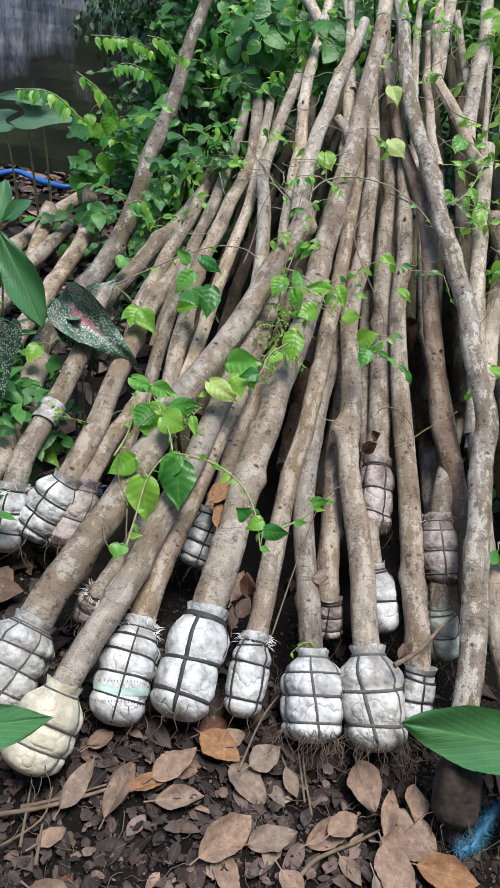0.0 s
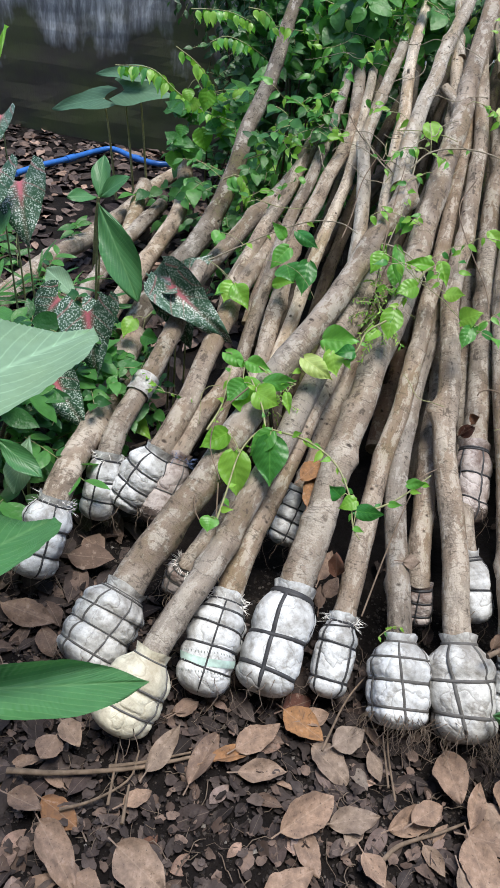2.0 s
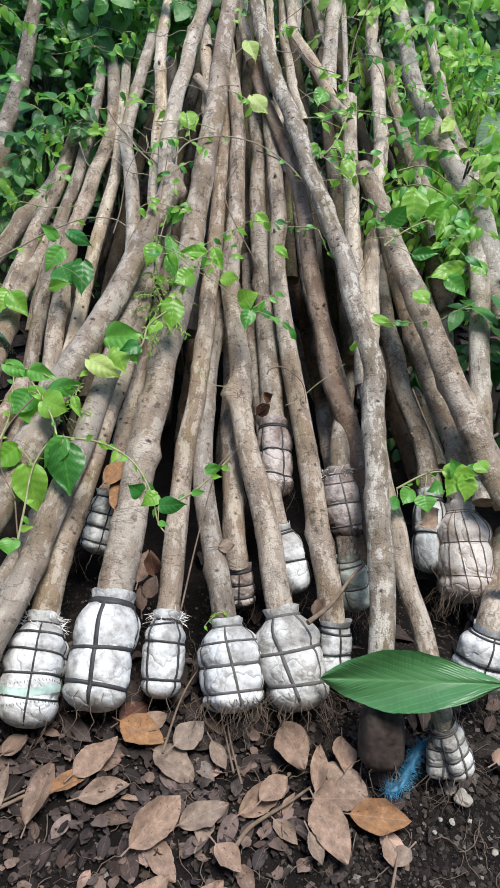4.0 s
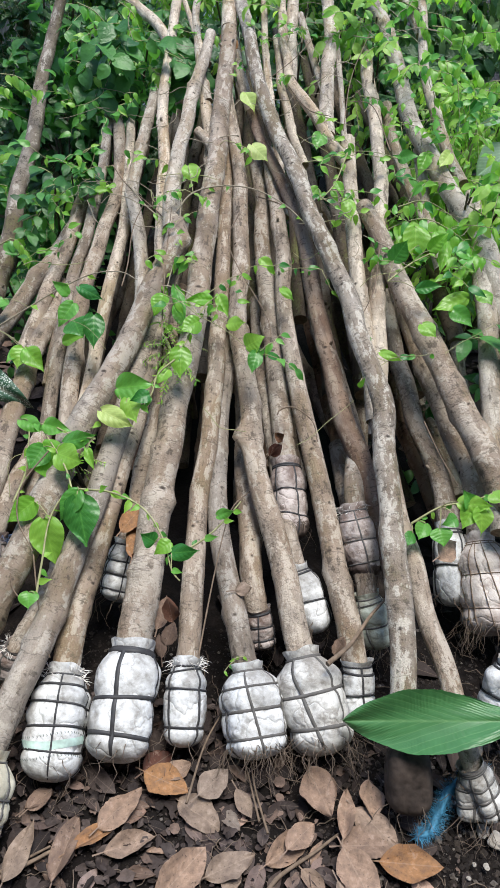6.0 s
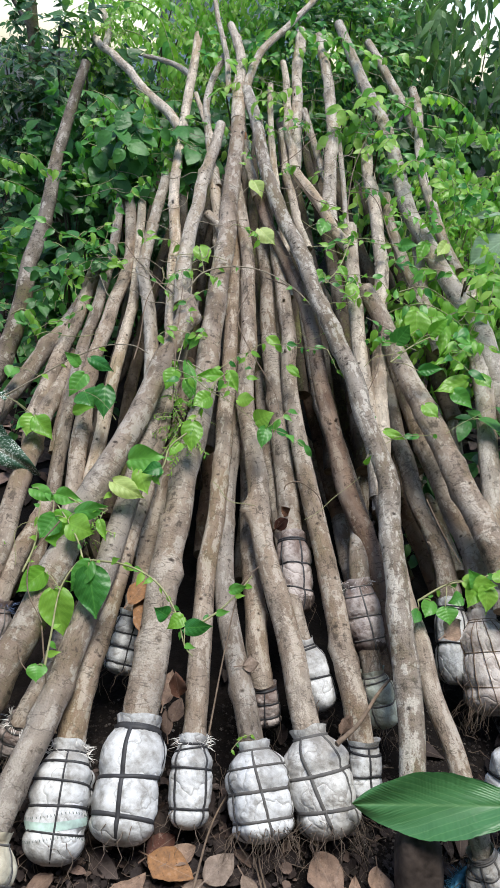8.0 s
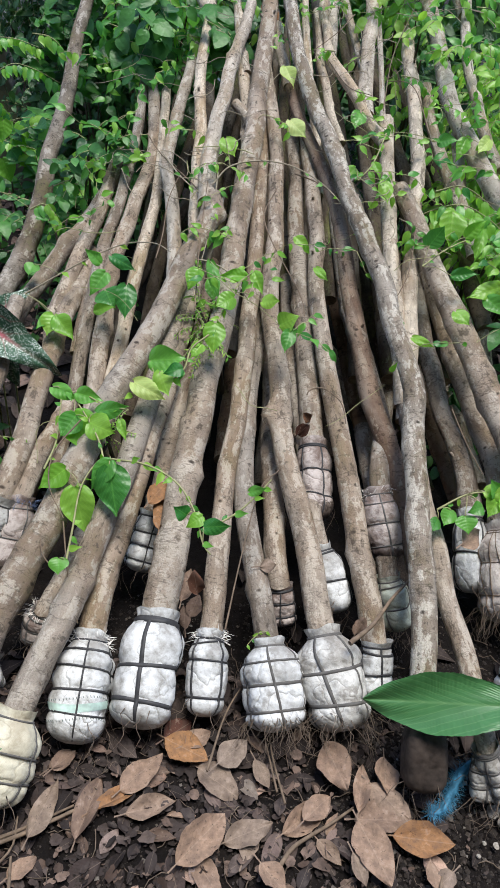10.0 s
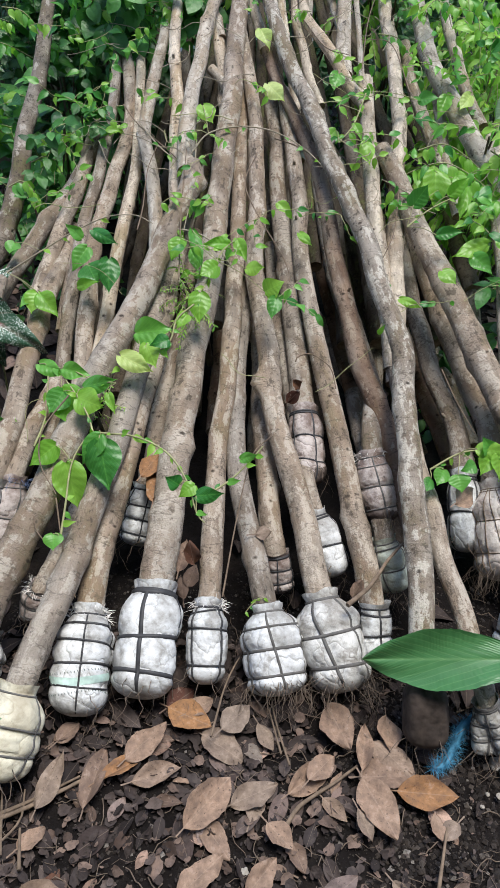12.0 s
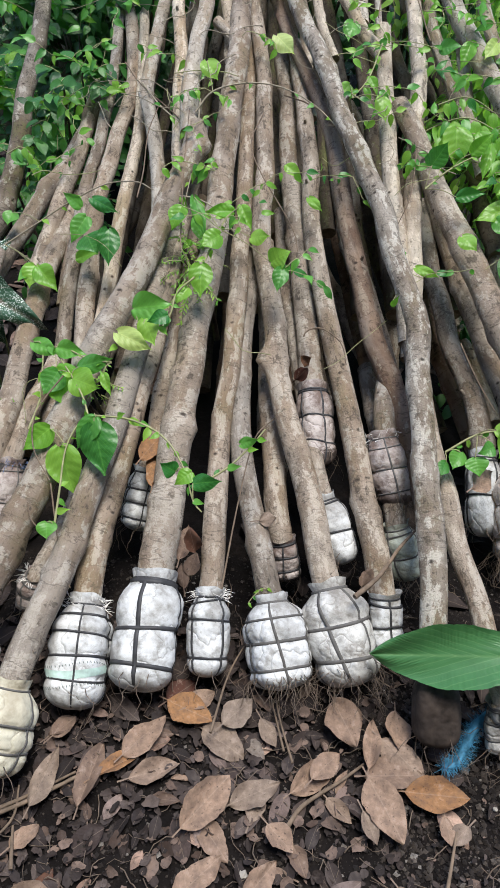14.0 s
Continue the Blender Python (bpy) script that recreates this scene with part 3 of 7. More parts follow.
# ---- balled saplings ----
STYLES = {
    # wrap, rings, uprights, strap width, strap material, frayed neck, roots at the foot
    "big": ("white", (0.12, 0.50, 0.80), 4, 0.0052, STRAP, False, 6),
    "check": ("white", (0.20, 0.36, 0.55, 0.74), 4, 0.0026, STRAP, True, 4),
    "narrow": ("white", (0.16, 0.36, 0.78), 4, 0.0024, STRAP, True, 5),
    "rooty": ("white", (0.26, 0.50, 0.78), 5, 0.0033, STRAP_GREY, False, 44),
    "sack2": ("grey", (0.10, 0.42, 0.74), 5, 0.0036, STRAP_GREY, False, 30),
    "sack": ("grey", (0.12, 0.34, 0.56, 0.78), 6, 0.0021, STRAP_GREY, False, 10),
    "cream": ("cream", (0.10, 0.46, 0.70), 2, 0.0022, STRAP_GREY, False, 4),
    "small": ("white", (0.10, 0.20, 0.58), 4, 0.0024, STRAP, False, 3),
    "tiny": ("grey", (0.25, 0.6), 3, 0.002, STRAP_GREY, False, 5),
    "grey": ("pink", (0.12, 0.42, 0.72), 5, 0.0020, STRAP, False, 6),
    "plain": ("white", (0.14, 0.55), 3, 0.0026, STRAP, False, 8),
    "dirty": ("pink", (0.2, 0.5, 0.8), 4, 0.0018, STRAP_GREY, True, 14),
    "green": ("green", (0.2, 0.55), 3, 0.0016, STRAP_GREY, False, 8),
    "check2": ("white", (0.10, 0.36, 0.60, 0.82), 5, 0.0022, STRAP, False, 6),
    "check3": ("white", (0.10, 0.40, 0.70), 4, 0.0024, STRAP, True, 5),
    "fray": ("pink", (0.15, 0.55), 3, 0.0016, STRAP_GREY, True, 6),
    "fibre": ("fibre", (0.12, 0.42, 0.74), 16, 0.0011, TWIG, False, 44),
    "soil": (None, (), 0, 0.0, STRAP, False, 10),
}
# where the upright straps stand and how far they slant
SLANT = {"big": (-0.08, 0.25), "check": (0.06, 0.1), "narrow": (0.48, -0.1), "rooty": (0.14, 0.55), "sack2": (-0.20, 1.0), "sack": (0.2, -0.5), "small": (0.1, 0.1)}
WORDS = {
    "white": "white woven sacking", "grey": "grey stained sacking", "cream": "cream cloth", "pink": "muddy pinkish sacking",
    "green": "pale green sacking", "fibre": "pale fibrous sacking",
}
BARK_WORDS = {"tan": "tan-grey", "pale": "pale grey lichen-patched", "pink": "reddish-brown", "dark": "shade-darkened grey", "grey": "light grey", "weathered": "dark lichen-patched"}
serial = [0]


def root_ball(foot, neck, radius, neck_radius, style, tree):
    wrap, rings, uprights, width, strap, frayed, roots = STYLES[style]
    neck, foot, origin = np.array(neck), np.array(foot), np.array(tree.location)
    axis = foot - neck
    length = np.linalg.norm(axis)
    axis /= length
    side = np.cross(axis, (0, 0, 1.0))
    side /= np.linalg.norm(side)
    up = np.cross(side, axis)
    rnd = random.Random(serial[0] * 7 + 1)
    off = rnd.uniform(0, 50)
    twist, slant = SLANT.get(style, (rnd.uniform(0, 1), rnd.uniform(-0.5, 0.5)))

    boxy = rnd.uniform(0.01, 0.05)

    def ridge(x, y, z):
        return max(0.0, 0.32 - abs(noise.noise((x, y, z)))) / 0.32

    def surface(s, a, grow=1.0):
        """A point on the wrapped ball: s from the neck (0) to the foot (1), a round it."""
        ca, sa = math.cos(a), math.sin(a)
        snug = neck_radius * 1.07
        if s < 0.09:
            out = (0.09 - s) / 0.09
            r = snug * (1.04 + 0.13 * out + out * 0.22 * noise.noise((ca * 1.6, sa * 1.6, off)) + 0.02 * ridge(ca * 3.0, sa * 3.0, off + s * 8))
            s = s + 0.05 * out * noise.noise((ca * 1.1, sa * 1.1, off - 5))
            return neck + axis * (s * length * 1.03) + (side * ca + up * sa) * r
        q = (s - 0.09) / 0.91
        r = snug + (radius - snug) * min(1, math.sin(min(1, q / 0.26) * math.pi / 2) ** 0.8)
        if s > 0.72:
            r *= math.sqrt(max(0.0, 1 - ((s - 0.72) / 0.285) ** 3.2)) * 0.98 + 0.02
        full = min(1, q / 0.15)
        lump = 0.12 * noise.noise((ca * 1.1, sa * 1.1, s * 2.0 + off)) + 0.035 * noise.noise((ca * 2.6, sa * 2.6, s * 5 + off))
        lump += boxy * math.cos(4 * a + off)
        # creases and sags of the cloth, gathered under the tie
        lump -= 0.040 * ridge(ca * 1.8 + 1.2 * s, sa * 1.8, s * 3.2 + off) ** 3 + 0.022 * ridge(ca * 3.6 - s, sa * 3.6 + s, s * 6.0 - off) ** 3
        lump -= 0.10 * math.exp(-((s - 0.12) / 0.09) ** 2) * ridge(ca * 3.0, sa * 3.0, off * 2 + s * 1.2)
        tie = 0.035
        for k in rings:
            tie -= 0.085 * math.exp(-((s - k) / 0.045) ** 2)
        if 0.13 < s < 0.95 and uprights < 9:
            for k in range(uprights):
                da = a - 2 * math.pi * (k + twist) / uprights - slant * (s - 0.5) * 0.8
                tie -= 0.062 * math.exp(-(math.atan2(math.sin(da), math.cos(da)) / 0.17) ** 2)
        r *= 1 + (lump + tie) * full
        return neck + axis * (s * length * 1.03) + (side * ca + up * sa) * r * grow

    ns, na = 58, 64
    verts, uvs = [], []
    for i in range(ns):
        s = i / (ns - 1)
        for j in range(na):
            a = 2 * math.pi * j / na
            verts.append(surface(s, a) - origin)
            uvs.append((a * radius, s * length))
    faces = [(i * na + j, i * na + (j + 1) % na, (i + 1) * na + (j + 1) % na, (i + 1) * na + j) for i in range(ns - 1) for j in range(na)]
    faces.append(tuple((ns - 1) * na + j for j in range(na)))
    cloth = as_mesh("root_ball", verts, faces, SACK[wrap] if wrap else SOIL_BALL, uvs)
    cloth.attributes.new("foot", "FLOAT", "POINT").data.foreach_set("value", np.repeat(np.arange(ns) / (ns - 1), na).astype(np.float32))
    ball = part("root_ball", cloth, tree,
                ("root ball bound in " + WORDS[wrap]) if wrap else "bare round ball of dark soil")

    def band(points, w, closed, name="strap"):
        """A flat strap over the ball's surface."""
        pts = np.array(points)
        n = len(pts)
        mid = neck + axis * (length * 0.5)
        vs, fs = [], []
        for i in range(n):
            t = pts[(i + 1) % n] - pts[i - 1] if closed else pts[min(i + 1, n - 1)] - pts[max(i - 1, 0)]
            t = t / (np.linalg.norm(t) + 1e-9)
            out = pts[i] - (neck + axis * ((pts[i] - neck) @ axis))
            out = out / (np.linalg.norm(out) + 1e-9)
            b = np.cross(t, out)
            lift = 0.0022
            for u, h in ((-1, -0.002), (-0.8, lift), (0.8, lift), (1, -0.002)):
                vs.append(pts[i] + b * w * u + out * h - origin)
        last = n if closed else n - 1
        for i in range(last):
            for j in range(3):
                p, q = i * 4 + j, ((i + 1) % n) * 4 + j
                fs.append((p, p + 1, q + 1, q))
        part(name, as_mesh(name, vs, fs, strap), ball)

    for n, k in enumerate(((0.095,) + rings) if wrap and rings[0] > 0.11 else rings):
        tilt = rnd.uniform(-0.035, 0.035) if k > 0.12 else 0
        ph = rnd.uniform(0, 6)
        band([surface(k + tilt * math.cos(a + ph), a) for a in np.linspace(0, 2 * math.pi, 40, endpoint=False)], width * rnd.uniform(0.8, 1.25), True)
    for n in range(uprights):
        a0 = 2 * math.pi * (n + twist) / uprights
        lean = slant + (rnd.uniform(-0.12, 0.12) if uprights < 9 else rnd.uniform(-0.6, 0.6))
        band([surface(s, a0 + lean * (s - 0.5) * 0.8) for s in np.linspace(0.10, 0.985, 22)], width * rnd.uniform(0.8, 1.25), False)
    if frayed:
        vs, fs = [], []
        for n in range(70):
            a, s = rnd.uniform(0, 6.28), rnd.uniform(0.02, 0.13)
            p = surface(s, a) - origin
            out = side * math.cos(a) + up * math.sin(a)
            d = out * rnd.uniform(0.5, 1) - axis * rnd.uniform(-0.5, 0.8) + np.array([rnd.uniform(-0.4, 0.4) for _ in range(3)])
            d = d / np.linalg.norm(d) * rnd.uniform(0.010, 0.026)
            w = np.cross(d, (0.3, 0.2, 1))
            w = w / np.linalg.norm(w) * 0.0006
            k0 = len(vs)
            vs += [p - w, p + w, p + d * 0.6 + w - np.array([0, 0, 0.001]), p + d * 0.6 - w - np.array([0, 0, 0.001]), p + d - np.array([0, 0, 0.004])]
            fs += [(k0, k0 + 1, k0 + 2, k0 + 3), (k0 + 3, k0 + 2, k0 + 4)]
        part("frayed_edge", as_mesh("frayed_edge", vs, fs, DENIM if style == "fray" else THREAD), ball, "frayed blue sacking threads" if style == "fray" else "frayed white sacking threads", kind="stuff")
    if roots:
        vs, fs = [], []
        for n in range(roots * 2):
            a, s = rnd.uniform(0, 6.28), rnd.uniform(0.80, 0.97)
            p = surface(s, a) - origin
            d = axis * rnd.uniform(0.3, 0.8) + (side * math.cos(a) + up * math.sin(a)) * 0.5
            pts, q = [p - d * 0.01], np.array(p)
            for k in range(5):
                d = d + np.array([rnd.uniform(-1.0, 1.0), rnd.uniform(-0.9, 0.5), rnd.uniform(-0.8, 0.4)])
                d /= np.linalg.norm(d)
                q = q + d * rnd.uniform(0.009, 0.022)
                q[2] = max(q[2], 0.003 - origin[2] + rnd.uniform(0, 0.01))
                pts.append(q.copy())
            k0 = len(vs)
            for i, q in enumerate(pts):
                r = 0.0011 * (1 - i / 6.5)
                vs += [q + (r, 0, 0), q + (-r * 0.5, r * 0.87, 0), q + (-r * 0.5, -r * 0.87, r)]
            for i in range(len(pts) - 1):
                for j in range(3):
                    fs.append((k0 + i * 3 + j, k0 + i * 3 + (j + 1) % 3, k0 + i * 3 + 3 + (j + 1) % 3, k0 + i * 3 + 3 + j))
        part("root_hairs", as_mesh("root_hairs", vs, fs, ROOT), ball, "fine brown roots", kind="stuff")
    if style == "check":
        vs, fs = [], []
        for i in range(29):
            a = 0.4 + 2.6 * i / 28
            for k, ds in enumerate((0.0, 0.035, 0.07)):
                vs.append(surface(0.64 + 0.05 * math.sin(a * 1.3) + ds, a, 1.016) - origin)
        for i in range(28):
            fs += [(i * 3 + k, i * 3 + k + 1, i * 3 + k + 4, i * 3 + k + 3) for k in range(2)]
        part("printed_band", as_mesh("printed_band", vs, fs, MINT), ball, "faded mint green printed band")
        for k, reach in ((0.62, 1.1), (0.80, 1.1)):
            vs, fs = [], []
            for i in range(22):
                a = 0.6 + reach * 2.2 * i / 22
                p = surface(k + 0.03 * math.sin(a * 2), a, 1.012) - origin
                q = surface(k + 0.03 * math.sin(a * 2) + 0.018, a + 0.03, 1.012) - origin
                w = np.cross(q - p, axis)
                w = side * 0.0007
                k0 = len(vs)
                vs += [p - w, p + w, q + w, q - w]
                fs.append((k0, k0 + 1, k0 + 2, k0 + 3))
            part("stitching", as_mesh("stitching", vs, fs, SEAM), ball, "dark zigzag seam stitching")
    return ball


def sapling(line, r0, r1, ball=None, bark="tan", cut=False, knot=None, tape=False):
    """A bare trunk along a line from its neck to its tip, with a bound root ball at its foot if it has one."""
    serial[0] += 1
    rnd = random.Random(serial[0] * 31)
    n = noise.noise
    off = serial[0] * 3.7
    words = BARK_WORDS[bark] + " bare sapling trunk"
    if ball:
        wrap = STYLES[ball[2]][0]
        words += " with root ball in " + WORDS[wrap] if wrap else " with a bare soil root ball"
    else:
        words += (" sawn off" if cut else " knotted") + ", lying in the heap"
    tree = thing("balled_sapling" if ball else "cut_sapling", line[0], words, "sapling", "heap of saplings")
    pts = [np.array(p) for p in line]
    if ball:
        d = np.array(ball[0]) - pts[0]
        pts = [pts[0] + d * 0.35] + pts
    run_len = sum(np.linalg.norm(b - a) for a, b in zip(pts, pts[1:]))
    knots = [(rnd.uniform(0.05, 0.95), rnd.uniform(0, 6.28), rnd.uniform(0.08, 0.30), rnd.uniform(0.5, 1.0)) for _ in range(int(run_len * 9))]
    nodes = [rnd.uniform(0.02, 0.98) for _ in range(int(run_len * 8))]
    if knot:
        knots.append((knot[0], knot[1], 0.85, 0.9))
    if cut:
        knots.append((0.95, 2.6, 0.45, 1.4))

    if run_len > 0.4:
        pts = list(smooth_line(pts, 0.11)[0])
    pts = [pts[0]] + [p + np.array([rnd.uniform(-1, 1), 0, rnd.uniform(-1, 1)]) * 0.0042 for p in pts[1:-1]] + [pts[-1]]

    def radius(u):
        return r0 + (r1 - r0) * u

    def shape(u, a, m):
        k = 1 + 0.07 * n((off, m * 5, 0)) + 0.06 * n((math.cos(a) * 0.8, math.sin(a) * 0.8 + off, m * 9)) + 0.018 * n((math.cos(a) * 2.5, math.sin(a) * 2.5 + off, m * 45))
        for nu in nodes:
            dn = (u - nu) * run_len / r0
            if abs(dn) < 1.5:
                k += 0.05 * math.exp(-dn * dn * 6)
        for ku, ka, size, wide in knots:
            du = (u - ku) * run_len / (r0 * wide)
            if abs(du) < 2.5:
                da = math.atan2(math.sin(a - ka), math.cos(a - ka))
                k += size * math.exp(-du * du * 1.6 - da * da * 2.2)
        return k

    part("trunk", tube("trunk", pts, radius, BARK[bark], 16, 0.016, tree.location, shape, True, CUT), tree)
    for ku, ka, size, wide in knots[: int(run_len * 1.5)]:
        # stubs of trimmed twigs
        k = min(len(pts) - 2, int(ku * (len(pts) - 1)))
        base = pts[k] + (pts[k + 1] - pts[k]) * (ku * (len(pts) - 1) - k)
        d = np.array([math.cos(ka), math.sin(ka) * 0.4, 0.55])
        d /= np.linalg.norm(d)
        r = radius(ku)
        part("twig_stub", tube("twig_stub", [base + d * r * 0.7, base + d * r * 1.05, base + d * r * 1.28 + (0, 0.002, 0.004)], lambda u: 0.0050 - 0.0015 * u, BARK[bark], 6, 0.004, tree.location), tree)
    if tape:
        line2, _ = smooth_line(pts, 0.02)
        a, b = line2[len(line2) // 3], line2[len(line2) // 3 + 3]
        part("tape", tube("tape", [a, (a + b) / 2, b], r0 * 1.08, SACK["grey"], 28, 0.004, tree.location, lambda u, a, m: 1 + 0.16 * abs(n((math.cos(a) * 4, math.sin(a) * 4, m * 110))) + 0.12 * (abs(u - 0.5) > 0.36) * n((math.cos(a) * 5, math.sin(a) * 5, 7)), False), tree, "torn white plastic wound round the trunk")
    if ball:
        root_ball(ball[0], line[0], ball[1], r0 * 1.02, ball[2], tree)
    return tree


# ---- the heap of saplings: trunk line from the neck to the tip, radii, root ball ----
sapling([(-0.300, 0.818, 0.150), (-0.268, 0.930, 0.192), (-0.231, 1.070, 0.246), (-0.196, 1.202, 0.297), (-0.160, 1.353, 0.355), (-0.140, 1.484, 0.410), (-0.117, 1.619, 0.465), (-0.090, 1.756, 0.520), (-0.072, 1.898, 0.580), (-0.059, 2.048, 0.645)], 0.0291, 0.0259, ball=((-0.333, 0.684, 0.060), 0.0585, 'cream'))
sapling([(-0.406, 0.945, 0.160), (-0.361, 1.073, 0.227), (-0.309, 1.201, 0.292), (-0.269, 1.337, 0.365), (-0.219, 1.488, 0.446), (-0.158, 1.628, 0.515), (-0.108, 1.772, 0.591), (-0.054, 1.926, 0.671), (-0.017, 2.071, 0.752)], 0.0374, 0.0284, ball=((-0.451, 0.793, 0.070), 0.0708, 'sack'), knot=(0.95, 1.4))
sapling([(-0.196, 1.004, 0.150), (-0.179, 1.159, 0.225), (-0.151, 1.302, 0.292), (-0.111, 1.514, 0.392), (-0.082, 1.680, 0.471), (-0.058, 1.839, 0.546), (-0.020, 2.059, 0.651)], 0.0285, 0.0221, ball=((-0.205, 0.819, 0.050), 0.0587, 'check'))
sapling([(-0.062, 1.053, 0.170), (-0.045, 1.199, 0.252), (-0.026, 1.388, 0.357), (0.002, 1.577, 0.463), (0.033, 1.763, 0.567), (0.052, 1.954, 0.674), (0.068, 2.129, 0.772), (0.083, 2.324, 0.881), (0.100, 2.594, 1.031), (0.113, 2.875, 1.189), (0.114, 2.935, 1.222)], 0.0376, 0.0262, ball=((-0.084, 0.853, 0.060), 0.0667, 'big'))
sapling([(0.050, 1.026, 0.150), (0.055, 1.174, 0.226), (0.064, 1.340, 0.312), (0.084, 1.515, 0.403), (0.097, 1.699, 0.498), (0.107, 1.909, 0.607), (0.113, 2.129, 0.721), (0.119, 2.334, 0.826), (0.127, 2.458, 0.890)], 0.0245, 0.0189, ball=((0.049, 0.891, 0.050), 0.0434, 'narrow'))
sapling([(0.176, 1.014, 0.150), (0.147, 1.144, 0.206), (0.115, 1.290, 0.270), (0.106, 1.455, 0.343), (0.116, 1.625, 0.420), (0.129, 1.781, 0.491), (0.143, 2.019, 0.599)], 0.0268, 0.0221, ball=((0.201, 0.866, 0.050), 0.0650, 'rooty'))
sapling([(0.293, 1.044, 0.160), (0.265, 1.173, 0.228), (0.224, 1.327, 0.307), (0.192, 1.471, 0.383), (0.187, 1.584, 0.446), (0.163, 1.716, 0.516), (0.151, 1.808, 0.566), (0.159, 1.965, 0.656), (0.161, 2.160, 0.766), (0.151, 2.336, 0.863), (0.124, 2.532, 0.969), (0.106, 2.665, 1.041)], 0.0297, 0.0188, ball=((0.336, 0.875, 0.050), 0.0658, 'sack2'), knot=(0.31, 4.7))
sapling([(0.414, 1.034, 0.140), (0.386, 1.195, 0.223), (0.359, 1.378, 0.318), (0.327, 1.560, 0.412), (0.298, 1.750, 0.511), (0.284, 1.926, 0.605), (0.282, 2.079, 0.689), (0.273, 2.227, 0.768), (0.248, 2.440, 0.880)], 0.0275, 0.0208, ball=((0.417, 0.953, 0.050), 0.0364, 'small'))
sapling([(0.528, 1.180, 0.200), (0.509, 1.287, 0.264), (0.490, 1.366, 0.309), (0.464, 1.445, 0.352), (0.435, 1.541, 0.405), (0.409, 1.643, 0.463), (0.390, 1.750, 0.526), (0.370, 1.847, 0.583), (0.357, 1.966, 0.656), (0.343, 2.076, 0.722), (0.304, 2.217, 0.801), (0.262, 2.328, 0.860), (0.217, 2.445, 0.923), (0.194, 2.541, 0.978)], 0.0299, 0.0174, bark='pink')
sapling([(0.482, 0.845, 0.150), (0.487, 0.921, 0.194), (0.490, 1.033, 0.257), (0.494, 1.156, 0.327), (0.493, 1.293, 0.403), (0.494, 1.393, 0.459), (0.498, 1.472, 0.505), (0.482, 1.560, 0.550), (0.459, 1.654, 0.597), (0.449, 1.752, 0.649), (0.420, 1.842, 0.692), (0.384, 1.958, 0.748), (0.350, 2.082, 0.808), (0.307, 2.260, 0.897), (0.249, 2.437, 0.982), (0.213, 2.598, 1.063), (0.191, 2.769, 1.153), (0.164, 2.925, 1.234), (0.143, 3.026, 1.285)], 0.0270, 0.0227, ball=((0.484, 0.754, 0.050), 0.0443, 'soil'), bark='pale')
sapling([(0.596, 0.803, 0.130), (0.585, 0.910, 0.170), (0.576, 0.996, 0.203), (0.559, 1.086, 0.235), (0.545, 1.195, 0.276), (0.536, 1.287, 0.311), (0.523, 1.373, 0.342), (0.520, 1.478, 0.384), (0.511, 1.594, 0.429)], 0.0213, 0.0226, ball=((0.647, 0.749, 0.040), 0.0328, 'sack'))
sapling([(0.825, 1.251, 0.320), (0.776, 1.372, 0.380), (0.747, 1.460, 0.426), (0.715, 1.560, 0.478), (0.681, 1.667, 0.535), (0.644, 1.782, 0.596), (0.605, 1.890, 0.650), (0.580, 1.981, 0.700), (0.549, 2.089, 0.758), (0.522, 2.163, 0.796)], 0.0396, 0.0247)
sapling([(0.280, 1.499, 0.330), (0.270, 1.587, 0.376), (0.265, 1.727, 0.452), (0.247, 1.882, 0.534), (0.232, 2.053, 0.625), (0.226, 2.263, 0.738), (0.214, 2.500, 0.866)], 0.0318, 0.0213, ball=((0.289, 1.331, 0.220), 0.0465, 'grey'))
sapling([(0.292, 1.236, 0.220), (0.279, 1.329, 0.253), (0.265, 1.433, 0.291), (0.241, 1.651, 0.370), (0.226, 1.850, 0.445), (0.215, 2.060, 0.530)], 0.0221, 0.0215, ball=((0.343, 1.129, 0.120), 0.0418, 'plain'))
sapling([(0.202, 1.153, 0.170), (0.189, 1.260, 0.211), (0.178, 1.414, 0.270), (0.177, 1.572, 0.331), (0.175, 1.750, 0.400), (0.170, 1.960, 0.480)], 0.0252, 0.0238, ball=((0.218, 1.105, 0.090), 0.0327, 'grey'))
sapling([(0.428, 1.348, 0.312), (0.452, 1.459, 0.345), (0.449, 1.573, 0.385), (0.423, 1.744, 0.436), (0.406, 1.937, 0.472), (0.390, 2.15, 0.56), (0.375, 2.35, 0.65)], 0.0271, 0.0251, ball=((0.460, 1.226, 0.200), 0.0433, 'dirty'))
sapling([(0.449, 1.174, 0.200), (0.443, 1.272, 0.228), (0.442, 1.400, 0.255), (0.440, 1.500, 0.270), (0.433, 1.620, 0.300)], 0.0229, 0.0256, ball=((0.484, 1.103, 0.100), 0.0392, 'green'))
sapling([(-0.103, 1.338, 0.200), (-0.081, 1.491, 0.279), (-0.056, 1.639, 0.355), (-0.043, 1.769, 0.422), (-0.030, 1.900, 0.485), (-0.015, 2.060, 0.560)], 0.0272, 0.0222, ball=((-0.130, 1.236, 0.100), 0.0438, 'check2'))
sapling([(-0.305, 1.051, 0.160), (-0.281, 1.208, 0.139), (-0.264, 1.395, 0.119)], 0.0210, 0.0242, ball=((-0.330, 1.032, 0.080), 0.0366, 'dirty'))
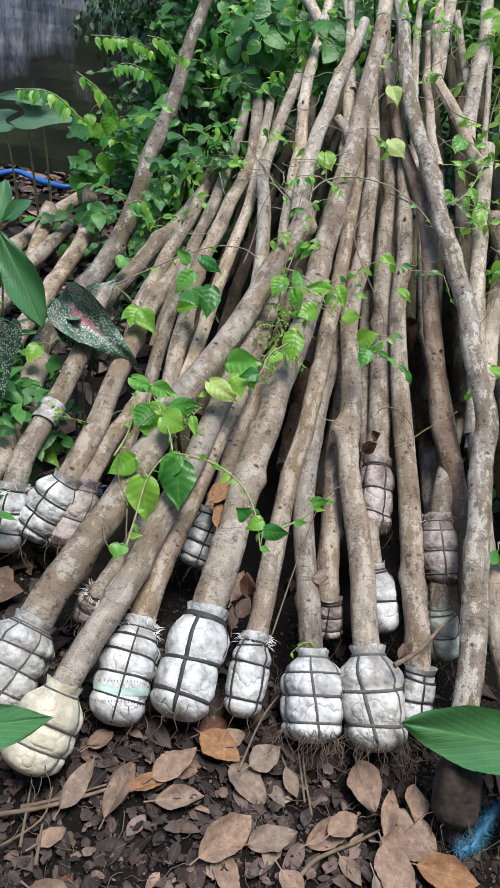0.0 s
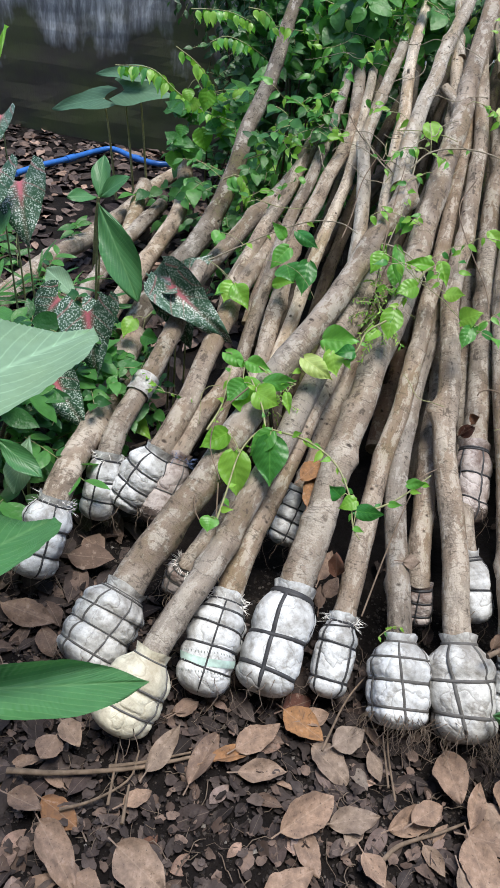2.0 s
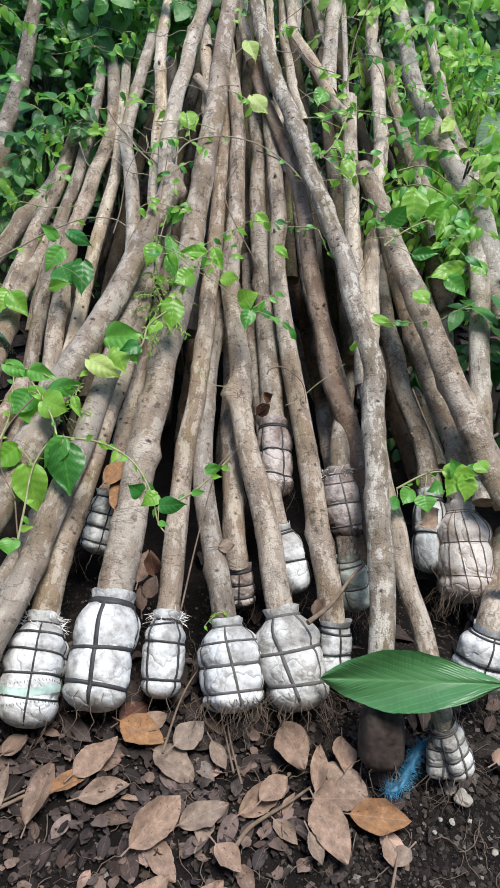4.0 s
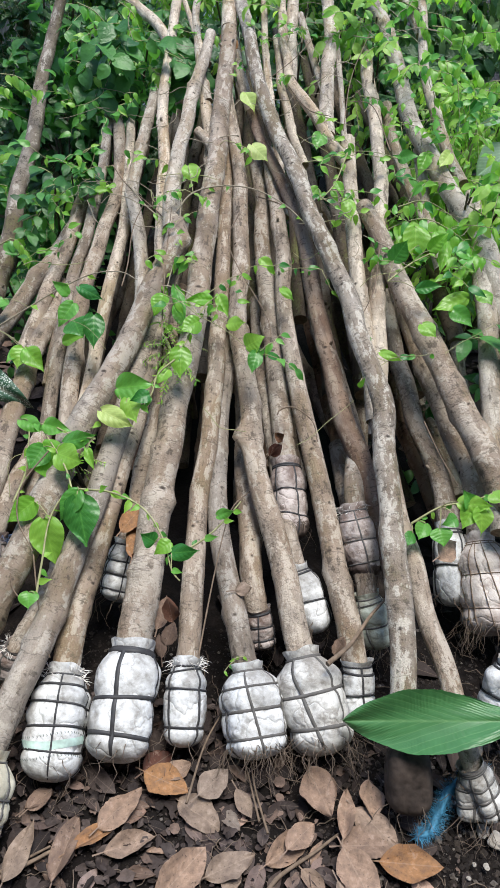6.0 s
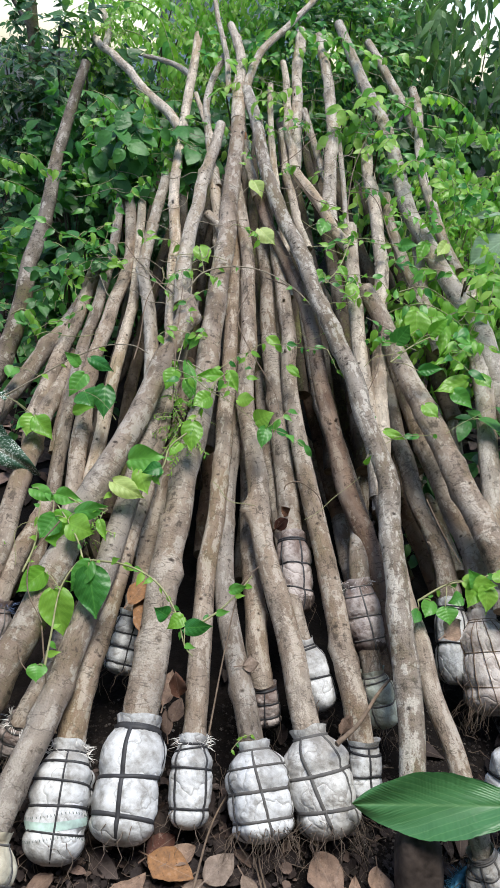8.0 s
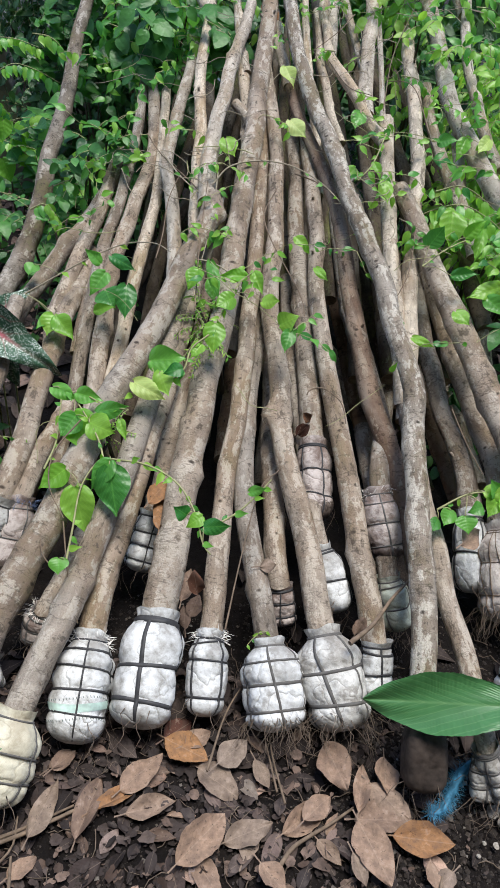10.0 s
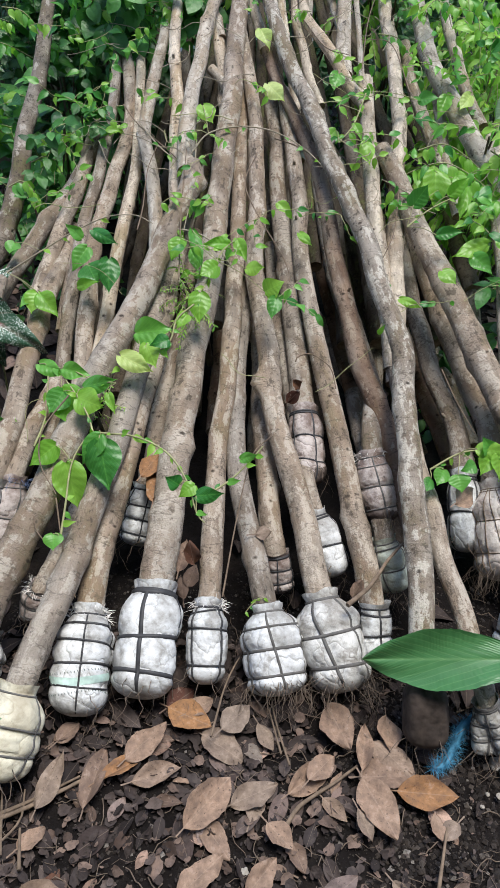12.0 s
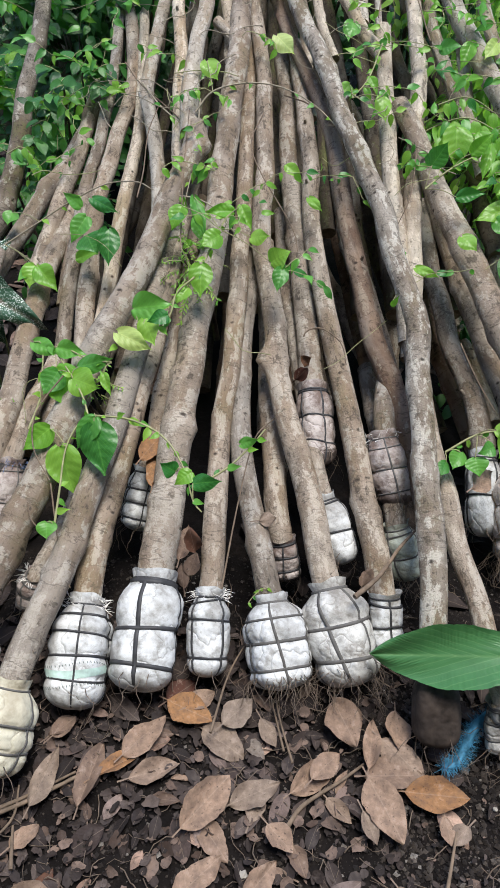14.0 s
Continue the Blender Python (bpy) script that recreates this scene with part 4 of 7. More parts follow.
sapling([(0.691, 1.391, 0.226), (0.690, 1.463, 0.259), (0.677, 1.556, 0.300), (0.653, 1.649, 0.337), (0.640, 1.746, 0.379), (0.628, 1.858, 0.429), (0.619, 1.978, 0.483), (0.617, 2.106, 0.543)], 0.0271, 0.0256, ball=((0.686, 1.238, 0.097), 0.0411, 'plain'))
sapling([(0.760, 1.352, 0.226), (0.762, 1.490, 0.296), (0.744, 1.568, 0.332), (0.728, 1.651, 0.368), (0.707, 1.756, 0.415), (0.684, 1.869, 0.464), (0.660, 1.990, 0.519), (0.647, 2.095, 0.568)], 0.0293, 0.0271, ball=((0.770, 1.166, 0.076), 0.0689, 'fibre'))
sapling([(0.849, 1.639, 0.227), (0.841, 1.732, 0.281), (0.836, 1.848, 0.349), (0.833, 1.988, 0.432), (0.828, 2.101, 0.499)], 0.0193, 0.0169)
sapling([(0.529, 1.603, 0.158), (0.522, 1.661, 0.194), (0.527, 1.781, 0.272), (0.549, 1.875, 0.336), (0.569, 1.975, 0.402), (0.591, 2.081, 0.472)], 0.0220, 0.0217)
sapling([(0.773, 1.270, 0.300), (0.790, 1.426, 0.383), (0.807, 1.570, 0.460), (0.821, 1.697, 0.527), (0.832, 1.799, 0.582), (0.847, 1.927, 0.650), (0.856, 2.026, 0.702)], 0.0268, 0.0275, bark='grey')
sapling([(0.732, 0.983, 0.200), (0.856, 1.204, 0.106), (1.016, 1.500, -0.019)], 0.0303, 0.0368, ball=((0.708, 0.914, 0.090), 0.0560, 'plain'))
sapling([(0.596, 0.795, 0.100), (0.643, 0.872, 0.035), (0.727, 1.000, -0.073)], 0.0158, 0.0176, ball=((0.604, 0.749, 0.030), 0.0238, 'tiny'))
sapling([(0.512, 1.53, 0.39), (0.522, 1.63, 0.453), (0.535, 1.744, 0.520), (0.554, 1.953, 0.638), (0.576, 2.150, 0.750), (0.595, 2.325, 0.848), (0.600, 2.443, 0.914), (0.597, 2.623, 1.013), (0.595, 2.792, 1.105), (0.596, 2.927, 1.180)], 0.0236, 0.0216, bark='grey')
sapling([(0.505, 1.56, 0.415), (0.504, 1.67, 0.485), (0.501, 1.781, 0.552), (0.493, 1.902, 0.620), (0.490, 2.052, 0.704), (0.496, 2.214, 0.798), (0.500, 2.324, 0.860), (0.500, 2.440, 0.926)], 0.0222, 0.0229, bark='grey')
sapling([(0.491, 2.337, 0.875), (0.446, 2.431, 0.915), (0.414, 2.524, 0.960), (0.371, 2.625, 1.005), (0.335, 2.702, 1.039), (0.318, 2.816, 1.101), (0.306, 2.994, 1.201), (0.306, 3.182, 1.312), (0.297, 3.319, 1.390)], 0.0204, 0.0128, bark='grey')
sapling([(0.439, 2.472, 0.925), (0.441, 2.615, 1.003), (0.462, 2.781, 1.096), (0.474, 2.963, 1.197), (0.480, 3.128, 1.288), (0.474, 3.307, 1.384), (0.455, 3.522, 1.499)], 0.0250, 0.0196, bark='grey')
sapling([(0.493, 2.461, 0.921), (0.494, 2.648, 1.021), (0.504, 2.852, 1.131), (0.506, 2.996, 1.207)], 0.0096, 0.0088, bark='grey')
sapling([(0.332, 2.772, 1.048), (0.339, 2.914, 1.131), (0.348, 3.065, 1.220), (0.356, 3.228, 1.314), (0.365, 3.366, 1.395), (0.382, 3.570, 1.515)], 0.0208, 0.0222, bark='grey')
sapling([(0.471, 2.681, 0.975), (0.439, 2.802, 1.053), (0.411, 2.904, 1.118), (0.393, 3.008, 1.187), (0.377, 3.076, 1.232)], 0.0144, 0.0134, bark='grey')
sapling([(0.295, 2.22, 0.735), (0.289, 2.32, 0.80), (0.279, 2.442, 0.872), (0.264, 2.619, 0.969), (0.256, 2.755, 1.045), (0.244, 2.962, 1.159), (0.247, 3.221, 1.306)], 0.0153, 0.0115, bark='grey')
sapling([(0.365, 2.405, 0.849), (0.323, 2.578, 0.943), (0.298, 2.762, 1.047), (0.285, 2.960, 1.163)], 0.0152, 0.0130, bark='grey')
sapling([(0.902, 1.739, 0.545), (0.888, 1.887, 0.634), (0.869, 2.033, 0.719), (0.843, 2.125, 0.767), (0.807, 2.224, 0.817), (0.776, 2.316, 0.863), (0.745, 2.423, 0.920), (0.716, 2.536, 0.980), (0.700, 2.686, 1.069), (0.682, 2.848, 1.165), (0.655, 2.997, 1.249), (0.627, 3.111, 1.310), (0.595, 3.263, 1.395), (0.562, 3.442, 1.495), (0.541, 3.549, 1.555)], 0.0332, 0.0196, bark='grey')
sapling([(0.850, 2.291, 0.838), (0.824, 2.412, 0.900), (0.811, 2.512, 0.954), (0.801, 2.642, 1.025), (0.796, 2.780, 1.103), (0.815, 2.951, 1.205), (0.825, 3.074, 1.278), (0.818, 3.182, 1.337)], 0.0186, 0.0160, bark='grey')
sapling([(0.867, 2.038, 0.717), (0.865, 2.117, 0.762), (0.866, 2.179, 0.797), (0.860, 2.229, 0.825)], 0.0224, 0.0218, cut=True, bark='grey')
sapling([(0.779, 2.125, 0.641), (0.755, 2.215, 0.703), (0.731, 2.291, 0.754), (0.701, 2.371, 0.806), (0.682, 2.451, 0.861), (0.664, 2.553, 0.934), (0.651, 2.648, 1.003)], 0.0199, 0.0183, bark='grey')
sapling([(0.775, 2.100, 0.631), (0.761, 2.188, 0.693), (0.749, 2.279, 0.759), (0.743, 2.354, 0.813), (0.739, 2.431, 0.870), (0.741, 2.470, 0.900)], 0.0198, 0.0176, bark='grey')
sapling([(0.820, 3.009, 1.190), (0.795, 3.124, 1.262), (0.765, 3.231, 1.327), (0.729, 3.331, 1.384), (0.703, 3.431, 1.444), (0.674, 3.519, 1.495)], 0.0189, 0.0172, bark='grey')
sapling([(0.113, 2.870, 1.186), (0.112, 2.985, 1.252), (0.113, 3.100, 1.318), (0.121, 3.224, 1.386), (0.101, 3.358, 1.456), (0.076, 3.458, 1.507)], 0.0255, 0.0166, bark='grey')
sapling([(0.076, 3.038, 1.279), (0.068, 3.203, 1.372), (0.046, 3.347, 1.451), (0.020, 3.500, 1.535), (-0.000, 3.663, 1.624)], 0.0119, 0.0099, bark='grey')
sapling([(0.113, 2.850, 1.175), (0.122, 2.950, 1.235), (0.146, 3.065, 1.303), (0.179, 3.203, 1.385), (0.233, 3.326, 1.452), (0.294, 3.429, 1.504), (0.372, 3.566, 1.573), (0.456, 3.726, 1.656)], 0.0169, 0.0126, bark='grey')
sapling([(-0.039, 2.056, 0.737), (-0.039, 2.222, 0.829), (-0.019, 2.409, 0.931), (0.005, 2.589, 1.030), (0.035, 2.732, 1.107), (0.052, 2.852, 1.173)], 0.0251, 0.0187, bark='grey')
sapling([(0.077, 2.363, 0.875), (0.051, 2.400, 0.905), (0.020, 2.437, 0.932)], 0.0166, 0.0159, cut=True, bark='grey')
sapling([(0.046, 2.753, 1.087), (0.016, 2.864, 1.140), (-0.017, 2.967, 1.187), (-0.050, 3.106, 1.256)], 0.0132, 0.0089, bark='grey')
sapling([(0.052, 2.599, 0.995), (0.009, 2.826, 1.114), (-0.006, 3.047, 1.233), (0.021, 3.220, 1.328), (0.054, 3.330, 1.391)], 0.0138, 0.0140, bark='grey')
sapling([(0.082, 2.260, 0.792), (0.065, 2.395, 0.867), (0.048, 2.565, 0.962), (0.035, 2.696, 1.036)], 0.0199, 0.0181, bark='grey')
sapling([(0.194, 2.630, 0.962), (0.153, 2.819, 1.068), (0.128, 3.021, 1.185)], 0.0181, 0.0154, bark='grey')
sapling([(-0.058, 1.86, 0.56), (-0.062, 1.96, 0.622), (-0.072, 2.081, 0.692), (-0.081, 2.248, 0.784), (-0.077, 2.396, 0.866), (-0.092, 2.505, 0.925), (-0.097, 2.688, 1.027), (-0.085, 2.921, 1.156), (-0.072, 3.182, 1.301), (-0.057, 3.469, 1.461)], 0.0188, 0.0179, bark='grey')
sapling([(-0.069, 3.208, 1.311), (-0.139, 3.323, 1.340), (-0.209, 3.426, 1.356), (-0.290, 3.536, 1.366)], 0.0125, 0.0086, bark='grey')
sapling([(-0.071, 2.865, 1.114), (-0.141, 3.037, 1.177), (-0.224, 3.193, 1.222), (-0.309, 3.369, 1.277), (-0.388, 3.536, 1.332), (-0.484, 3.710, 1.380), (-0.544, 3.827, 1.415)], 0.0210, 0.0158, bark='grey')
sapling([(-0.488, 3.735, 1.373), (-0.495, 3.895, 1.462), (-0.543, 4.057, 1.546)], 0.0155, 0.0151, bark='grey')
sapling([(-0.096, 1.709, 0.430), (-0.100, 1.824, 0.494), (-0.117, 1.947, 0.561), (-0.140, 2.139, 0.667), (-0.169, 2.266, 0.736), (-0.174, 2.378, 0.798), (-0.163, 2.498, 0.865), (-0.146, 2.651, 0.952), (-0.132, 2.803, 1.038)], 0.0232, 0.0177, bark='grey')
sapling([(-0.271, 1.657, 0.307), (-0.262, 1.759, 0.364), (-0.251, 1.850, 0.416), (-0.233, 2.040, 0.523), (-0.224, 2.158, 0.590), (-0.205, 2.318, 0.680), (-0.209, 2.551, 0.812), (-0.227, 2.771, 0.937)], 0.0216, 0.0146, bark='grey')
sapling([(-0.301, 1.576, 0.269), (-0.307, 1.696, 0.335), (-0.309, 1.809, 0.398), (-0.310, 1.949, 0.475), (-0.298, 2.102, 0.559), (-0.276, 2.237, 0.634), (-0.252, 2.361, 0.702), (-0.237, 2.480, 0.768), (-0.247, 2.605, 0.837), (-0.273, 2.737, 0.909), (-0.298, 2.886, 0.991)], 0.0255, 0.0192)
sapling([(-0.382, 1.505, 0.171), (-0.380, 1.586, 0.220), (-0.370, 1.688, 0.281), (-0.368, 1.843, 0.375), (-0.360, 1.961, 0.447), (-0.349, 2.126, 0.546), (-0.325, 2.246, 0.618), (-0.307, 2.417, 0.721), (-0.300, 2.602, 0.833), (-0.300, 2.739, 0.916)], 0.0223, 0.0155)
sapling([(-0.393, 1.851, 0.331), (-0.384, 1.949, 0.394), (-0.368, 2.125, 0.507), (-0.346, 2.259, 0.593), (-0.304, 2.469, 0.727)], 0.0150, 0.0137)
sapling([(-0.462, 1.854, 0.345), (-0.462, 1.942, 0.403), (-0.435, 2.075, 0.486), (-0.404, 2.189, 0.557), (-0.379, 2.290, 0.619), (-0.362, 2.405, 0.692), (-0.337, 2.528, 0.769)], 0.0249, 0.0198)
sapling([(-0.607, 1.896, 0.351), (-0.574, 1.975, 0.404), (-0.524, 2.067, 0.464), (-0.471, 2.161, 0.524), (-0.427, 2.240, 0.575), (-0.380, 2.331, 0.635), (-0.342, 2.424, 0.698)], 0.0285, 0.0213)
sapling([(-0.775, 1.854, 0.200), (-0.761, 1.911, 0.237), (-0.720, 2.024, 0.307), (-0.675, 2.133, 0.373), (-0.634, 2.262, 0.454), (-0.611, 2.416, 0.558), (-0.608, 2.579, 0.672), (-0.585, 2.758, 0.794), (-0.582, 2.936, 0.919), (-0.578, 3.124, 1.051), (-0.566, 3.210, 1.110), (-0.545, 3.29, 1.215), (-0.512, 3.36, 1.325)], 0.0377, 0.0196, bark='weathered')
sapling([(-0.471, 1.338, 0.220), (-0.461, 1.463, 0.261), (-0.450, 1.587, 0.301), (-0.451, 1.698, 0.340), (-0.443, 1.835, 0.384), (-0.425, 1.975, 0.428), (-0.412, 2.084, 0.463), (-0.402, 2.211, 0.504)], 0.0315, 0.0238, ball=((-0.540, 1.237, 0.090), 0.0604, 'check2'))
sapling([(-0.428, 1.359, 0.200), (-0.424, 1.434, 0.222), (-0.408, 1.510, 0.241), (-0.390, 1.581, 0.257), (-0.376, 1.674, 0.281)], 0.0246, 0.0224, ball=((-0.455, 1.218, 0.080), 0.0441, 'fray'))
sapling([(-0.597, 1.296, 0.200), (-0.601, 1.382, 0.239), (-0.591, 1.470, 0.275), (-0.574, 1.553, 0.307), (-0.564, 1.636, 0.341), (-0.568, 1.720, 0.379), (-0.564, 1.812, 0.419), (-0.558, 1.910, 0.460)], 0.0300, 0.0235, ball=((-0.594, 1.193, 0.070), 0.0442, 'check3'), tape=True)
sapling([(-0.645, 1.109, 0.200), (-0.662, 1.201, 0.205), (-0.670, 1.327, 0.209), (-0.675, 1.458, 0.211), (-0.699, 1.619, 0.219), (-0.721, 1.747, 0.226), (-0.732, 1.826, 0.230)], 0.0329, 0.0370, ball=((-0.662, 0.975, 0.070), 0.0571, 'check3'))
sapling([(-1.390, 1.936, 0.060), (-1.384, 2.074, 0.069), (-1.366, 2.291, 0.080), (-1.339, 2.562, 0.089), (-1.303, 2.829, 0.090), (-1.276, 3.089, 0.098), (-1.250, 3.474, 0.120)], 0.0417, 0.0349)
sapling([(-1.149, 2.753, 0.100), (-1.166, 2.899, 0.131), (-1.196, 3.082, 0.171), (-1.225, 3.209, 0.200)], 0.0343, 0.0337, cut=True)
sapling([(-1.251, 3.277, 0.120), (-1.227, 3.408, 0.144), (-1.184, 3.557, 0.160)], 0.0334, 0.0323)
sapling([(-1.107, 2.195, 0.080), (-1.118, 2.420, 0.098), (-1.137, 2.607, 0.118), (-1.130, 2.799, 0.126), (-1.124, 2.973, 0.134), (-1.117, 3.151, 0.140)], 0.0295, 0.0322)
sapling([(-0.985, 2.10, 0.045), (-0.970, 2.30, 0.090), (-0.956, 2.503, 0.140), (-0.940, 2.711, 0.199), (-0.935, 2.846, 0.239), (-0.966, 2.992, 0.289), (-1.003, 3.134, 0.340)], 0.0338, 0.0333, cut=True)


def under_layer():
    """The lower trunks of the heap, of which only stretches show between the upper ones."""
    rnd = random.Random(77)
    for k in range(18):
        u = k / 17
        x0 = -0.50 + 1.32 * u + rnd.uniform(-0.03, 0.03)
        y0 = 1.50 + 0.25 * math.sin(2.6 * u + 0.4) + rnd.uniform(-0.12, 0.12)
        x1 = 0.16 + (x0 - 0.16) * rnd.uniform(0.30, 0.62)
        y1 = rnd.uniform(2.7, 3.1)
        low = 0.05 + 0.03 * (k % 3)
        slope = 0.52 * (y1 - 0.95)
        z1 = 0.18 + slope - 0.50 - 0.12 * (k % 3) - (0.22 if x0 < -0.2 else 0)
        mid = ((x0 + x1) / 2 + rnd.uniform(-0.04, 0.04), (y0 + y1) / 2, (low + z1) / 2 + rnd.uniform(-0.02, 0.03))
        # every third trunk takes the bark darkened for the shade in the gaps
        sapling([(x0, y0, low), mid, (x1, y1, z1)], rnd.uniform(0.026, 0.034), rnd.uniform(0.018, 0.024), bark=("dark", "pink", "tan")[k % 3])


under_layer()


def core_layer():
    """Added filler trunks with bark darkened for shade, seen only through the heap's gaps."""
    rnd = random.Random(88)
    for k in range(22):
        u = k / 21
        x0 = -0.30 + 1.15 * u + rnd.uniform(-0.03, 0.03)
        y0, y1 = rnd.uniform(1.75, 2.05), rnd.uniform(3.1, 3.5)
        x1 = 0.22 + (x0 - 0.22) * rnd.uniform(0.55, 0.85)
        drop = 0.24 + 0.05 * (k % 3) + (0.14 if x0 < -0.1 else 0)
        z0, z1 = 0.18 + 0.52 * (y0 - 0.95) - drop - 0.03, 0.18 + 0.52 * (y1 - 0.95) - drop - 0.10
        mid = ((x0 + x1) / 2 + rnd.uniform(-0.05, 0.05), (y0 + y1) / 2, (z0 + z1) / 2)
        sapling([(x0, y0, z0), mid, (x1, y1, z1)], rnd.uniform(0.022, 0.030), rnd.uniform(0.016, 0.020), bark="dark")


core_layer()


# ---- creepers on the heap ----
LEAVES = {"vine": LEAF_VINE, "lime": LEAF_LIME, "yellow": LEAF_YELLOW}
VINE_BLADES = [blade(1.0, 1.0, (0.12, 0.25, 0.05, 0.32)[k], (0.10, 0.28, 0.0, 0.2)[k], "ovate", 27, 11, 0.09, k, 0.07, 0.045) for k in range(4)]
SPRIG_BLADES = [blade(1.0, 0.52, 0.3, 0.25, "ovate", 9, 5, 0.10, k) for k in range(3)]


def vine(stems, leaves, label):
    at = Vector(stems[0][0])
    plant = thing("creeper", at, label, "creeper", "creepers on the heap")
    for line in stems:
        part("stem", tube("stem", line, lambda u: 0.0026 - 0.0012 * u, VINE_DRY if "dry" in label else VINE, 6, 0.012, at), plant)
    for n, (base, tip, width, kind) in enumerate(leaves):
        along = Vector(tip) - Vector(base)
        verts, faces, uvs = VINE_BLADES[n % 4]
        verts = verts * np.array([width, along.length, along.length * 0.8])
        leaf = part("leaf", as_mesh("leaf", verts, faces, LEAVES[kind], uvs), plant)
        leaf.matrix_basis = Matrix.Translation(-at) @ aim(base, along, (0.15 * math.sin(n * 2.4), -0.75, 0.65))
        near = min((Vector(p) for line in stems for p in line), key=lambda p: (p - Vector(base)).length)
        if (near - Vector(base)).length < 0.16:
            mid = (near + Vector(base)) / 2 + Vector((0, 0, 0.008))
            part("leaf_stalk", tube("leaf_stalk", [near, mid, base], 0.0011, VINE, 5, 0.012, at), plant)
    # young leaves set singly along the stems
    rnd = random.Random(int(abs(at.x) * 9000))
    for line in stems:
        pts, run = smooth_line(line, 0.026 if "dry" not in label else 0.06)
        for i in range(1, len(pts) - 1):
            if rnd.random() < 0.25:
                continue
            size = rnd.uniform(0.013, 0.031)
            verts, faces, uvs = SPRIG_BLADES[i % 3]
            leaf = part("young_leaf", as_mesh("young_leaf", verts * size, faces, LEAVES["lime" if rnd.random() < 0.65 else "vine"], uvs), plant)
            way = Vector(pts[i + 1] - pts[i]).normalized() * 0.4 + Vector((rnd.uniform(-1, 1), rnd.uniform(-0.8, 0.1), rnd.uniform(-0.7, 0.4)))
            leaf.matrix_basis = Matrix.Translation(-at) @ aim(pts[i], way, (rnd.uniform(-0.4, 0.4), -0.6, 0.7))


vine([[(-0.343, 1.275, 0.361), (-0.327, 1.333, 0.395), (-0.331, 1.411, 0.434), (-0.332, 1.451, 0.456), (-0.295, 1.431, 0.468)], [(-0.198, 1.228, 0.406), (-0.221, 1.295, 0.430), (-0.255, 1.352, 0.448), (-0.300, 1.424, 0.459)], [(-0.165, 1.346, 0.488), (-0.220, 1.377, 0.475), (-0.280, 1.425, 0.473)]],
     [((-0.357, 1.460, 0.461), (-0.294, 1.423, 0.457), 0.040, 'vine'), 
      ((-0.294, 1.422, 0.473), (-0.232, 1.392, 0.478), 0.042, 'vine'), 
      ((-0.240, 1.365, 0.462), (-0.164, 1.349, 0.496), 0.043, 'vine'), 
      ((-0.292, 1.381, 0.449), (-0.250, 1.314, 0.383), 0.083, 'lime'), 
      ((-0.250, 1.341, 0.449), (-0.192, 1.309, 0.448), 0.066, 'lime'), 
      ((-0.179, 1.323, 0.476), (-0.164, 1.283, 0.453), 0.023, 'lime'), 
      ((-0.286, 1.369, 0.447), (-0.315, 1.327, 0.415), 0.057, 'vine'), 
      ((-0.295, 1.845, 0.542), (-0.272, 1.797, 0.520), 0.078, 'vine'), 
      ((-0.235, 1.823, 0.570), (-0.231, 1.754, 0.506), 0.060, 'vine'), 
      ((-0.303, 1.900, 0.569), (-0.340, 1.846, 0.528), 0.054, 'vine'), 
      ((-0.293, 1.948, 0.599), (-0.221, 1.898, 0.583), 0.040, 'vine'), 
      ((-0.327, 1.952, 0.572), (-0.360, 1.943, 0.615), 0.037, 'vine')],
     'leafy green creeper trailing over the sapling trunks')
vine([[(-0.255, 1.065, 0.291), (-0.251, 1.120, 0.329), (-0.247, 1.205, 0.375), (-0.217, 1.255, 0.411), (-0.191, 1.246, 0.425)], [(-0.191, 1.246, 0.425), (-0.109, 1.211, 0.443), (-0.040, 1.156, 0.445), (0.003, 1.082, 0.432), (0.022, 1.028, 0.404), (0.039, 1.007, 0.396)], [(0.036, 1.094, 0.385), (0.086, 1.124, 0.402), (0.127, 1.164, 0.420), (0.156, 1.193, 0.441)]],
     [((-0.289, 1.253, 0.383), (-0.342, 1.215, 0.355), 0.054, 'lime'), 
      ((-0.262, 1.210, 0.370), (-0.232, 1.143, 0.300), 0.074, 'lime'), 
      ((-0.189, 1.227, 0.417), (-0.166, 1.158, 0.340), 0.082, 'vine'), 
      ((-0.187, 1.237, 0.428), (-0.223, 1.189, 0.384), 0.047, 'vine'), 
      ((-0.269, 1.068, 0.298), (-0.266, 1.036, 0.284), 0.042, 'vine'), 
      ((-0.013, 1.078, 0.429), (-0.036, 1.070, 0.454), 0.035, 'vine'), 
      ((0.021, 1.050, 0.426), (0.074, 1.035, 0.447), 0.034, 'vine'), 
      ((0.018, 1.071, 0.435), (-0.011, 1.047, 0.428), 0.032, 'lime'), 
      ((0.107, 1.122, 0.462), (0.138, 1.109, 0.485), 0.022, 'vine')],
     'creeper with heart-shaped leaves hanging over trunks')
